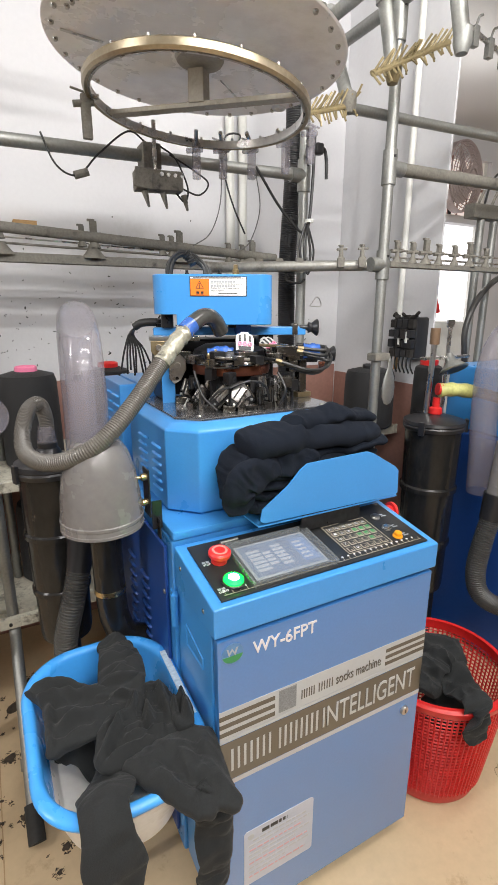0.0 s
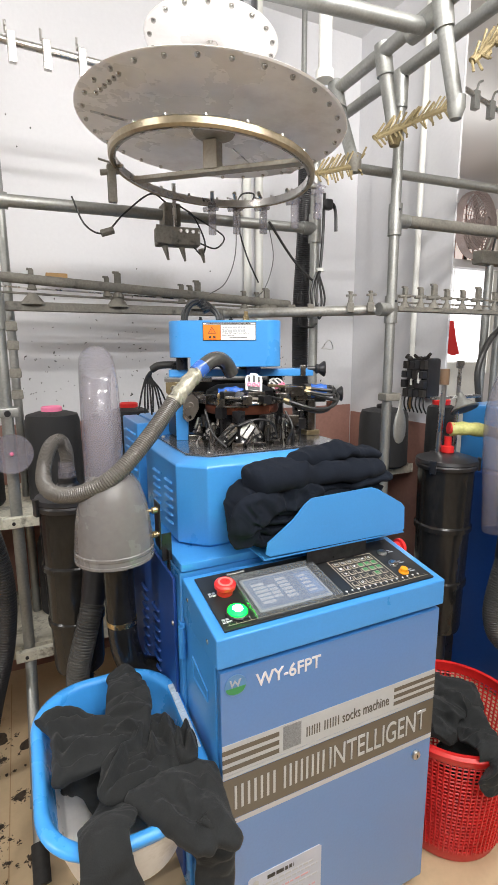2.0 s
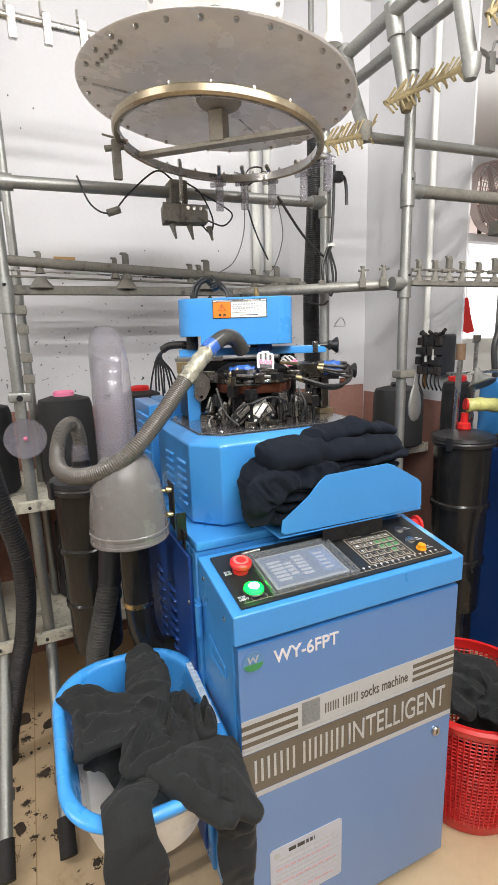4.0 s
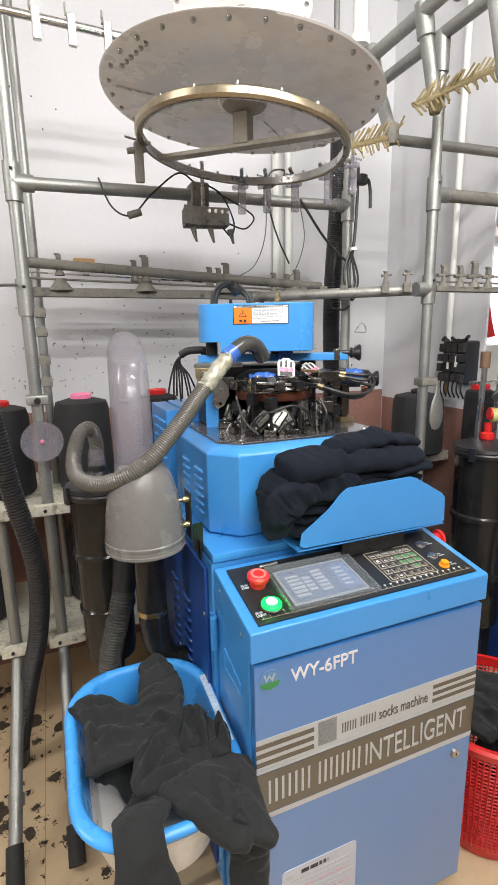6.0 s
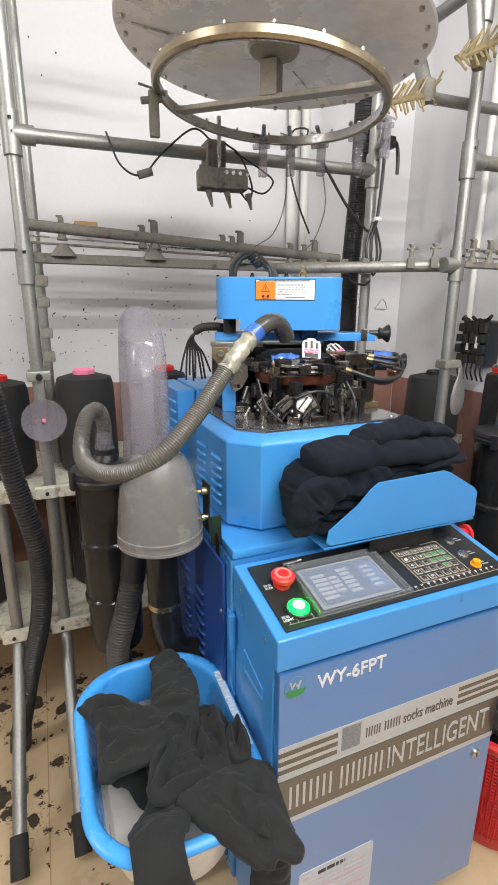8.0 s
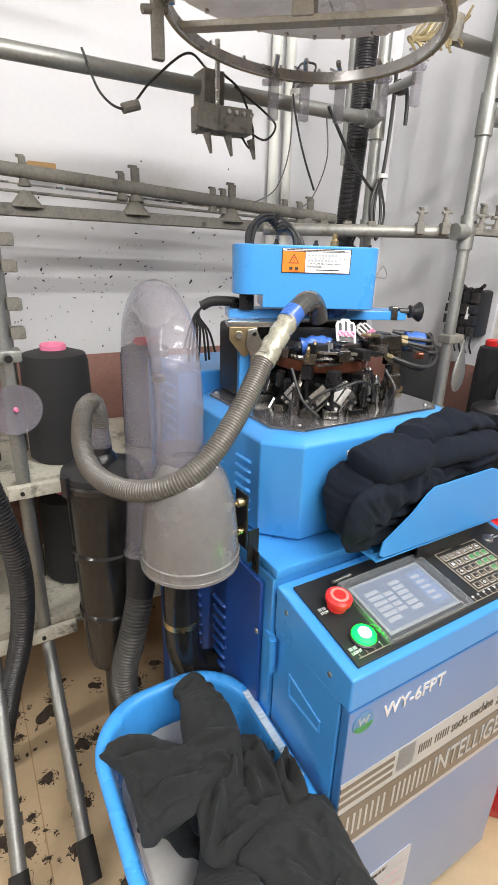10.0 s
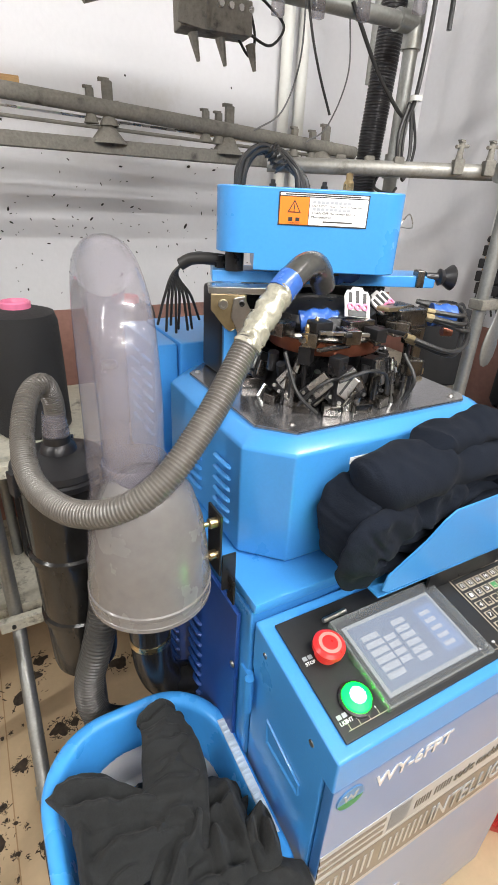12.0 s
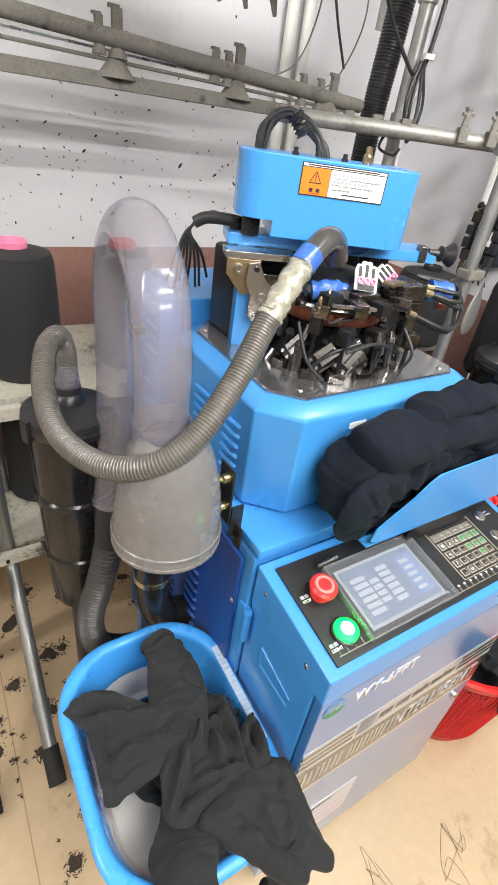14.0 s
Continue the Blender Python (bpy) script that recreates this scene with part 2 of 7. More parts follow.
def slab(points, z0, z1, bevel=0.0, bm=None):
    """An upright prism over a plan of (x, y) points."""
    bm = bm or bmesh.new()
    lo = [bm.verts.new((x, y, z0)) for x, y in points]
    hi = [bm.verts.new((x, y, z1)) for x, y in points]
    n = len(points)
    fs = [bm.faces.new(lo[::-1]), bm.faces.new(hi)]
    fs += [bm.faces.new((lo[i], lo[(i + 1) % n], hi[(i + 1) % n], hi[i])) for i in range(n)]
    if bevel:
        bmesh.ops.bevel(bm, geom=[e for f in fs[1:2] for e in f.edges] + [e for e in bm.edges if abs(e.verts[0].co.z - e.verts[1].co.z) > 1e-5], offset=bevel, segments=2, affect="EDGES", profile=0.5)
    return bm


def wallslab(points, y0, y1, bevel=0.0):
    """A prism over (x, z) points, from y0 to y1."""
    bm = slab(points, 0, 1)
    for v in bm.verts:
        v.co = Vector((v.co.x, y0 if v.co.z < 0.5 else y1, v.co.y))
    if bevel:
        bmesh.ops.bevel(bm, geom=list(bm.edges), offset=bevel, segments=2, affect="EDGES", profile=0.5)
    return bm


def path(points, steps=8):
    """A smooth line (Catmull-Rom) through the points."""
    p = [Vector(q) for q in points]
    p = [2 * p[0] - p[1]] + p + [2 * p[-1] - p[-2]]
    line = []
    for i in range(1, len(p) - 2):
        a, b, c, d = p[i - 1:i + 3]
        for k in range(steps):
            t = k / steps
            line.append(0.5 * (2 * b + (c - a) * t + (2 * a - 5 * b + 4 * c - d) * t * t + (3 * b - a - 3 * c + d) * t ** 3))
    return line + [p[-2]]


def sweep(line, radius, seg=12, bm=None, cap=True, flat=1.0, up=None):
    """A tube along a line; radius: a number, or a function of the ring's number and the angle."""
    bm = bm or bmesh.new()
    rings, side = [], None
    for i, p in enumerate(line):
        d = (line[min(i + 1, len(line) - 1)] - line[max(i - 1, 0)]).normalized()
        if side is None:
            side = d.orthogonal().normalized() if up is None else d.cross(Vector(up)).normalized()
        side = (side - d * side.dot(d)).normalized()
        other = d.cross(side)
        ring = []
        for k in range(seg):
            a = 2 * math.pi * k / seg
            r = radius(i, a) if callable(radius) else radius
            ring.append(bm.verts.new(p + r * (math.cos(a) * side + flat * math.sin(a) * other)))
        rings.append(ring)
    for a, b in zip(rings, rings[1:]):
        for k in range(seg):
            bm.faces.new((a[k], a[(k + 1) % seg], b[(k + 1) % seg], b[k]))
    if cap:
        bm.faces.new(rings[0][::-1])
        bm.faces.new(rings[-1])
    return bm


def rod(a, b, r, seg=14, bm=None, r2=None):
    a, b = Vector(a), Vector(b)
    r2 = r if r2 is None else r2
    return sweep([a, b], lambda i, w: r if i == 0 else r2, seg, bm)


def ribbed(points, r, pitch=0.008, depth=0.1, seg=16, steps=None):
    """A corrugated hose along points."""
    raw = path(points, 24)
    line, left = [raw[0]], 0.0
    step = pitch / 4
    for a, b in zip(raw, raw[1:]):
        n = (b - a).length
        while left + step <= n:
            left += step
            line.append(a + (b - a) * (left / n))
        left -= n
    return sweep(line, lambda i, w: r * (1 + depth * (0.5 if i % 4 in (0, 1) else -0.5)), seg)


def lathe(profile, at=(0, 0, 0), seg=32, bm=None, close=False):
    """A body turned from (radius, height) points about an upright axis at at."""
    bm = bm or bmesh.new()
    rings = []
    for r, z in profile:
        if r < 1e-5:
            rings.append([bm.verts.new((at[0], at[1], at[2] + z))])
        else:
            rings.append([bm.verts.new((at[0] + r * math.cos(2 * math.pi * k / seg), at[1] + r * math.sin(2 * math.pi * k / seg), at[2] + z)) for k in range(seg)])
    pairs = list(zip(rings, rings[1:])) + ([(rings[-1], rings[0])] if close else [])
    for a, b in pairs:
        for k in range(seg):
            l = (k + 1) % seg
            q = [a[k], a[l], b[l], b[k]] if len(a) > 1 and len(b) > 1 else ([a[0], b[l], b[k]] if len(a) == 1 else [a[k], a[l], b[0]])
            bm.faces.new(q)
    return bm


def turned(bm, m):
    bmesh.ops.transform(bm, matrix=m, verts=bm.verts)
    return bm


def letters(name, text, height, m, material, parent, width=None, bold=0.0, depth=0.0008, label=""):
    """Raised or printed letters; m sets their foot's left end, x along the line and y up it."""
    cu = bpy.data.curves.new(name, "FONT")
    cu.body, cu.extrude, cu.offset = text, depth, bold
    tmp = bpy.data.objects.new(name, cu)
    scene.collection.objects.link(tmp)
    me = bpy.data.meshes.new_from_object(tmp.evaluated_get(bpy.context.evaluated_depsgraph_get()))
    bpy.data.objects.remove(tmp)
    xs = [v.co.x for v in me.vertices]
    ys = [v.co.y for v in me.vertices]
    sy = height / (max(ys) - min(ys))
    sx = width / (max(xs) - min(xs)) if width else sy
    me.transform(Matrix.Diagonal((sx, sy, 1, 1)) @ Matrix.Translation((-min(xs), -min(ys), 0)))
    me.transform(Matrix.Translation(-origin(parent)) @ m)
    me.materials.clear()
    me.materials.append(material)
    ob = new(name, me)
    ob.parent = parent
    return tagged(ob, label)


# ---- the room ----
BACK, SIDE = 2.30, 1.79
floor = solo("floor", box(-4, 6, -6.5, 2.6, -0.1, 0.0), FLOOR, "tan painted floor with dark lint and scuffs", "floor", kind="structure", smooth=False)
solo("wall_back", box(-4, SIDE, BACK, BACK + 0.2, 0, 3.1), WALL, "unseen white wall added to close the room with lint specks and smudges", "wall", kind="structure", smooth=False)
solo("trim_dado", box(-4, SIDE - 0.006, BACK - 0.004, BACK + 0.05, 0.001, 1.18), DADO, "red-brown painted lower part of the wall", "wall", kind="structure", smooth=False)
solo("wall_pillar", box(SIDE, 1.80, 1.600, 3.6, 0, 3.1), WALL, "unseen white wall added to close the room pillar beside the machines", "wall", kind="structure", smooth=False)
solo("trim_pillar_dado", box(SIDE - 0.004, 1.796, 1.597, BACK - 0.008, 0.001, 1.14), DADO, "red-brown painted lower part of the pillar", "wall", kind="structure", smooth=False)
WX = 6.0
# plain wall out of view, added to close the room on this side
solo("wall_right", box(WX, WX + 0.15, -6.5, 3.6, 0, 3.1), WALL, "unseen white wall added to close the room", "wall", kind="structure", smooth=False)
far = box(SIDE, 3.0, 3.6, 3.8, 0, 3.1)
box(4.62, WX + 0.15, 3.6, 3.8, 0, 3.1, bm=far)
box(3.0, 4.62, 3.6, 3.8, 2.88, 3.1, bm=far)
box(3.0, 4.62, 3.6, 3.8, 2.30, 2.37, bm=far)
box(3.0, 4.62, 3.6, 3.8, 0, 1.25, bm=far)
solo("wall_far", far, WALL, "unseen white wall added to close the room with a bright window", "wall", kind="structure", smooth=False)
# these two stand unseen and are added to enclose the bounced light
solo("wall_left", box(-4.2, -4, -6.5, 2.5, 0, 3.1), WALL, "unseen white wall added to close the room", "wall", kind="structure", smooth=False)
solo("wall_front", box(-4, 6, -6.7, -6.5, 0, 3.1), WALL, "unseen white wall added to close the room", "wall", kind="structure", smooth=False)
solo("floor_side", box(SIDE, WX + 0.15, 2.6, 3.8, -0.1, -0.002), FLOOR, "tan painted floor", "floor", kind="structure", smooth=False)
solo("ceiling", box(-4.2, 6, -6.7, 3.8, 3.1, 3.2), CEIL, "pale painted ceiling", "ceiling", kind="structure", smooth=False)
win = thing("window_1", (3.81, 3.68, 1.25), "bright frosted window with a barred vent light above", "window", kind="structure")
part("pane", box(3.0, 4.62, 3.70, 3.71, 1.25, 2.30), DAYLIGHT, win, "pane white with daylight", smooth=False)
part("vent_pane", box(3.0, 4.62, 3.70, 3.71, 2.37, 2.88), VENTLIGHT, win, "pinkish daylit vent pane", smooth=False)
for x in (3.0, 3.78, 4.57):
    part("window_frame", box(x, x + 0.05, 3.64, 3.695, 1.25, 2.30, 0.004), PVC, win)
    part("vent_frame", box(x, x + 0.05, 3.64, 3.695, 2.37, 2.88, 0.004), PVC, win)
for k in range(12):
    part("vent_bar", rod((3.10 + 0.125 * k, 3.63, 2.37), (3.10 + 0.125 * k, 3.63, 2.88), 0.008, 8), DADO, win, "red-brown steel bar")
part("vent_rail", box(3.05, 4.57, 3.625, 3.635, 2.61, 2.63), DADO, win)

# ---- the knitting machine ----
machine = thing("sock_knitting_machine", (0.62, 1.2, 0), "blue enamelled sock knitting machine with a control console", "machine")
FX0, FX1, FY, FT = 0.325, 0.925, 0.75, 0.862


def louvres(parent, x, y0, y1, z0, z1, rows, material):
    """Pressed louvre slots on a side that faces -x."""
    first = None
    for c, y in enumerate((y0, y1)):
        for r in range(rows):
            z = z0 + (z1 - z0) * r / (rows - 1)
            if first is None:
                bm = sweep(path([(x, y - 0.028, z - 0.004), (x - 0.006, y - 0.02, z), (x - 0.007, y + 0.02, z), (x, y + 0.028, z - 0.004)], 4), 0.0042, 8, flat=0.5)
                first = part("louvre", bm, material, parent)
                f0 = (y, z)
            else:
                same(first, (0, y - f0[0], z - f0[1]))


# lower cabinet: front case, rear case, door panel
case = part("cabinet", box(FX0, FX1, FY + 0.022, 0.968, 0.035, FT, 0.004), BLUE, machine)
door = part("front_door", box(FX0 + 0.003, FX1 - 0.003, FY, FY + 0.02, 0.04, FT - 0.006, 0.004), PANEL, machine, "dull blue enamelled front door with printed lettering")
body = part("rear_case", box(FX0 - 0.008, FX1 - 0.01, 0.972, 1.56, 0.03, 0.978, 0.006), BLUE, machine)
part("top_ledge", box(FX0 - 0.006, FX1 - 0.006, 0.965, 1.54, 0.98, 1.002, 0.006), BLUE, machine)
part("side_door", box(FX0 - 0.018, FX0 - 0.009, 1.0, 1.5, 0.08, 0.955, 0.003), NAVY, machine, "dark blue side door with louvres")
louvres(machine, FX0 - 0.018, 1.17, 1.30, 0.35, 0.80, 16, NAVY)
for x in (FX0 + 0.05, FX1 - 0.05):
    for y in (FY + 0.06, 1.5):
        part("foot", lathe([(0, 0), (0.026, 0), (0.028, 0.012), (0.014, 0.016), (0.014, 0.04)], (x, y, 0), 16), BLACKSTEEL, machine)
# hinge knuckles and screws on the left
for z in (0.815, 0.52, 0.2):
    part("hinge", rod((FX0 - 0.012, 0.958, z - 0.045), (FX0 - 0.012, 0.958, z + 0.035), 0.008), BLUE, machine)
    part("hinge_leaf", box(FX0 - 0.012, FX0 - 0.0005, 0.962, 0.990, z - 0.045, z + 0.035, 0.0015), BLUE, machine)
    part("screw", turned(lathe([(0, 0.004), (0.005, 0.003), (0.007, 0)], seg=12), Matrix.Translation((FX0 - 0.019, 1.006, z + 0.02)) @ pose(0, 0, 0, 0, -90, 0)), STEEL, machine)
for y, z in ((0.80, 0.90), (0.93, 0.93)):
    part("screw", turned(lathe([(0, 0.004), (0.005, 0.003), (0.007, 0)], seg=12), Matrix.Translation((FX0 - 0.002, y, z)) @ pose(0, 0, 0, 0, -90, 0)), STEEL, machine)
# finger recess in the side of the front case: a raised lip round a slanted pocket
def on_side(y, z, out=0.0):
    return Vector((FX0 - out, y, z))


corners = [(0.912, 0.800), (0.812, 0.776), (0.812, 0.748), (0.908, 0.746)]
bm = bmesh.new()
mid = Vector((0.861, 0.767))
outer = [bm.verts.new(on_side(y, z, 0.0006)) for y, z in corners]
lip = [bm.verts.new(on_side(mid.x + (y - mid.x) * 0.97, mid.y + (z - mid.y) * 0.93, 0.0035)) for y, z in corners]
inner = [bm.verts.new(on_side(mid.x + (y - mid.x) * 0.90, mid.y + (z - mid.y) * 0.74, 0.0010)) for y, z in corners]
for p, q in ((outer, lip), (lip, inner)):
    for i in range(4):
        bm.faces.new((p[i], p[(i + 1) % 4], q[(i + 1) % 4], q[i]))
pull = part("side_pull", bm, BLUE, machine, "pressed finger pull in the side", smooth=False)
bm = bmesh.new()
bm.faces.new([bm.verts.new(on_side(mid.x + (y - mid.x) * 0.91, mid.y + (z - mid.y) * 0.76, 0.0009)) for y, z in corners])
part("pull_pocket", bm, BLUE, pull, smooth=False)

# console: a wedge with a sloped top
SL = 0.17
CB = 0.966
ZF = 0.938


def slope(x, y, up=0.0):
    return Vector((x, y, ZF + SL * (y - 0.757) + up))


ca = math.degrees(math.atan(SL))


def flat_on(x, y, up=0.0):
    """A frame on the console's slope: x along it, y up it."""
    return Matrix.Translation(slope(x, y, up)) @ pose(0, 0, 0, ca, 0, 0)


bm = bmesh.new()
prof = [(FY - 0.004, FT + 0.004), (FY - 0.004, ZF - 0.006), (CB, ZF - 0.006 + SL * (CB - FY)), (CB, FT + 0.004)]
a = [bm.verts.new((FX0 - 0.004, y, z)) for y, z in prof]
b = [bm.verts.new((FX1 + 0.004, y, z)) for y, z in prof]
bm.faces.new(a), bm.faces.new(b[::-1])
for i in range(4):
    bm.faces.new((a[i], b[i], b[(i + 1) % 4], a[(i + 1) % 4]))
bmesh.ops.bevel(bm, geom=list(bm.edges), offset=0.004, segments=3, affect="EDGES", profile=0.5)
console = part("console", bm, BLUE, machine, "blue console case with a sloped black control panel")


def plate(name, x0, x1, y0, y1, up0, up1, material, parent, label="", bevel=0.0):
    """A flat piece on the slope, between heights above it."""
    c = slope((x0 + x1) / 2, (y0 + y1) / 2)
    k = 1 / math.cos(math.radians(ca))
    bm = box(-(x1 - x0) / 2, (x1 - x0) / 2, -(y1 - y0) / 2 * k, (y1 - y0) / 2 * k, up0, up1, bevel)
    return part(name, turned(bm, Matrix.Translation(c) @ pose(0, 0, 0, ca, 0, 0)), material, parent, label)


face = plate("control_panel", 0.344, 0.905, 0.760, 0.945, -0.004, 0.001, BLACKPLATE, console, "black control panel film", 0.0015)
# display under a hinged clear cover
DX, DY = -0.018, -0.012


def on_panel(name, x0, x1, y0, y1, up0, up1, material, parent, label="", bevel=0.0):
    return plate(name, x0 + DX, x1 + DX, y0 + DY, y1 + DY, up0, up1, material, parent, label, bevel)


disp = on_panel("display", 0.448, 0.640, 0.789, 0.912, 0.0, 0.005, BLACKPLATE, console, "touch display under a clear cover", 0.001)
on_panel("bezel", 0.453, 0.636, 0.793, 0.908, 0.005, 0.0065, GREYINK, disp)
on_panel("screen", 0.459, 0.631, 0.799, 0.902, 0.0066, 0.0075, SCREEN, disp, "lit grey-blue screen")
random.seed(4)
for r in range(6):
    for c, (x, w) in enumerate(((0.470, 0.032), (0.506, 0.020), (0.534, 0.026))):
        if c == 1 and r in (0, 5):
            continue
        y = 0.812 + r * 0.0125 + (0.004 if c == 2 else 0)
        on_panel("screen_field", x, x + w, y, y + 0.0085, 0.0076, 0.0080, SCREENLIT, disp)
on_panel("screen_field", 0.585, 0.626, 0.81, 0.89, 0.0076, 0.0079, glow("display_chart", (0.16, 0.22, 0.36), 0.35), disp)
for k in range(5):
    on_panel("screen_field", 0.590, 0.612, 0.818 + k * 0.014, 0.825 + k * 0.014, 0.0080, 0.0084, SCREENLIT, disp)
cover = on_panel("clear_cover", 0.438, 0.654, 0.779, 0.922, 0.012, 0.0145, GLASS, disp, "clear plastic cover over the display", 0.001)
cover.visible_shadow = False
for x0, x1, y0, y1 in ((0.438, 0.654, 0.779, 0.782), (0.438, 0.654, 0.919, 0.922), (0.438, 0.441, 0.779, 0.922), (0.651, 0.654, 0.779, 0.922)):
    on_panel("cover_edge", x0, x1, y0, y1, 0.0, 0.0143, COVERRIM, disp)
part("cover_hinge", rod(slope(0.43 + DX, 0.925 + DY, 0.014), slope(0.475 + DX, 0.927 + DY, 0.014), 0.004), STEEL, disp)
# emergency stop and lamp
stop = part("emergency_stop", turned(lathe([(0, 0.0), (0.018, 0), (0.018, 0.010), (0.014, 0.012), (0.014, 0.016), (0.0245, 0.018), (0.0245, 0.026), (0.020, 0.030), (0.0, 0.031)], seg=32), flat_on(0.391, 0.874)), ESTOP, console, "red mushroom stop button")
part("arrow_mark", turned(lathe([(0.012, 0.0312), (0.017, 0.0310), (0.017, 0.0306), (0.012, 0.0306)], seg=32, close=True), flat_on(0.391, 0.874)), paint("worn_red", (0.8, 0.25, 0.22), 0.4), stop)
lampo = part("indicator_lamp", turned(lathe([(0, 0.0), (0.0245, 0), (0.0255, 0.006), (0.0215, 0.008)], seg=28), flat_on(0.390, 0.801)), BLACKPLASTIC, console, "green glowing push lamp")
part("lens", turned(lathe([(0.0215, 0.004), (0.0205, 0.0105), (0.014, 0.0145), (0, 0.016)], seg=28), flat_on(0.390, 0.801)), GREENLAMP, lampo, "green glowing lens")
# added whiter middle that imitates the lens's overexposed glare
part("lens_glare", turned(lathe([(0.0115, 0.0150), (0.008, 0.0172), (0, 0.0182)], seg=28), flat_on(0.390, 0.801)), GREENGLARE, lampo)
letters("lettering", "STOP", 0.005, flat_on(0.353, 0.868, 0.0015), WHITEINK, face)
letters("lettering", "LIGHT", 0.0055, flat_on(0.350, 0.780, 0.0015), WHITEINK, face)
for x, y in ((0.353, 0.876), (0.350, 0.788)):
    for k in range(2):
        plate("print_bar", x + k * 0.009, x + 0.007 + k * 0.009, y, y + 0.006, 0.001, 0.0018, GREYINK, face)
# scale along the lower edge
tick = plate("scale_tick", 0.360, 0.3608, 0.7725, 0.779, 0.001, 0.0018, KEYINK, face)
for k in range(1, 33):
    same(tick, (k * 0.0165, 0, 0))
plate("scale_line", 0.356, 0.895, 0.7713, 0.7721, 0.001, 0.0018, KEYINK, face)
for k in range(0, 32):
    letters("lettering", str(k), 0.0042, flat_on(0.3585 + k * 0.0165, 0.7803, 0.0015), WHITEINK, face)
# keypad: framed rows of keys
for x0, x1, y0, y1 in ((0.681, 0.815, 0.7865, 0.788), (0.681, 0.735, 0.898, 0.8995), (0.767, 0.815, 0.898, 0.8995), (0.681, 0.6825, 0.788, 0.898), (0.8135, 0.815, 0.788, 0.898)):
    plate("keypad_frame", x0, x1, y0, y1, 0.001, 0.0018, KEYINK, face)
k1 = plate("key", 0.688, 0.704, 0.792, 0.807, 0.001, 0.0022, BLACKPLATE, face, bevel=0.0006)
ring = [plate("key_outline", 0.688, 0.704, 0.792, 0.807, 0.001, 0.0019, KEYINK, face)]
k1.data.transform(Matrix.Translation(slope(0.696, 0.7995) - machine.location) @ Matrix.Diagonal((0.72, 0.70, 1.3, 1)) @ Matrix.Translation(machine.location - slope(0.696, 0.7995)))
mark = plate("key_mark", 0.6935, 0.6985, 0.7965, 0.8025, 0.0022, 0.0026, KEYINK, face)
green_key = k1.data.copy()
green_key.materials.clear()
green_key.materials.append(GREENINK)
for r in range(5):
    for c in range(6):
        d = (c * 0.0205, r * 0.0205, r * 0.0205 * SL)
        if r or c:
            same(ring[0], d)
            o = same(k1, d)
            if c >= 3 and r in (2, 3) or (c == 4 and r == 1):
                o.data = green_key
        mark_text = {(4, 0): "F1", (4, 1): "F2", (4, 2): "F3", (4, 3): "F4", (4, 4): "F5", (4, 5): "F6", (3, 0): "1", (3, 1): "2", (3, 2): "3", (2, 0): "4", (1, 0): "7", (0, 1): "0"}.get((r, c))
        if mark_text:
            letters("lettering", mark_text, 0.0068, flat_on(0.6925 + d[0], 0.7960 + d[1], 0.0026), WHITEINK, face, 0.007)
        elif r or c:
            same(mark, d)
plate("maker_mark", 0.742, 0.760, 0.914, 0.930, 0.001, 0.0018, GREENINK, face)
plate("maker_mark", 0.745, 0.757, 0.921, 0.928, 0.0018, 0.0024, WHITEINK, face)
plate("print_bar", 0.722, 0.786, 0.9075, 0.911, 0.001, 0.0018, REDINK, face)
# push buttons at the console's end
for x, y, m in ((0.848, 0.888, STEEL), (0.842, 0.838, STEEL), (0.843, 0.800, AMBER)):
    part("push_button", turned(lathe([(0, 0.0), (0.0125, 0), (0.0125, 0.004), (0.0095, 0.005), (0.009, 0.013 if m is AMBER else 0.008), (0, 0.014 if m is AMBER else 0.009)], seg=20), flat_on(x, y)), m, console)
    for k in range(2):
        plate("print_bar", x + 0.018, x + 0.034 - 0.006 * k, y - 0.004 + k * 0.007, y - 0.001 + k * 0.007, 0.001, 0.0018, GREYINK, face)
part("side_stop", turned(lathe([(0, 0.0), (0.016, 0), (0.016, 0.012), (0.024, 0.014), (0.024, 0.022), (0, 0.026)], seg=24), Matrix.Translation((FX1 + 0.004, 0.93, 0.945)) @ pose(0, 0, 0, 0, 90, 0)), ESTOP, console, "red button on the console's side")


# printing on the front door
def on_front(x, z, out=0.0012):
    return Matrix.Translation((x, FY - out, z)) @ pose(0, 0, 0, 90, 0, 0)


def strip(name, x0, x1, z0, z1, material, out=0.001, parent=None, label=""):
    return part(name, box(x0, x1, FY - out, FY + 0.001, z0, z1), material, parent or door, label, smooth=False)


X0, X1 = FX0 + 0.005, FX1 - 0.005
strip("print_band", X0, X1, 0.486, 0.498, GREYINK)
strip("print_band", X0, X1, 0.500, 0.602, BROWNINK, label="dark bronze band with silver words")
strip("print_band", X0, X1, 0.604, 0.612, GREYINK)
strip("print_band", X0, X1, 0.613, 0.686, GREYINK, 0.0008, label="silver band with dark stripes")
for k in range(3):
    strip("stripe", X0, 0.464, 0.621 + k * 0.021, 0.632 + k * 0.021, BROWNINK, 0.0014)
    strip("stripe", 0.786, X1, 0.625 + k * 0.019, 0.635 + k * 0.019, BROWNINK, 0.0014)
random.seed(2)
strip("maker_square", 0.474, 0.520, 0.622, 0.681, paint("grey_print", (0.20, 0.21, 0.22), 0.5, vary=0.4, scale=300, fine=500), 0.0013)
letters("lettering", "socks machine", 0.027, on_front(0.632, 0.634, 0.0015), BROWNINK, door, 0.138)
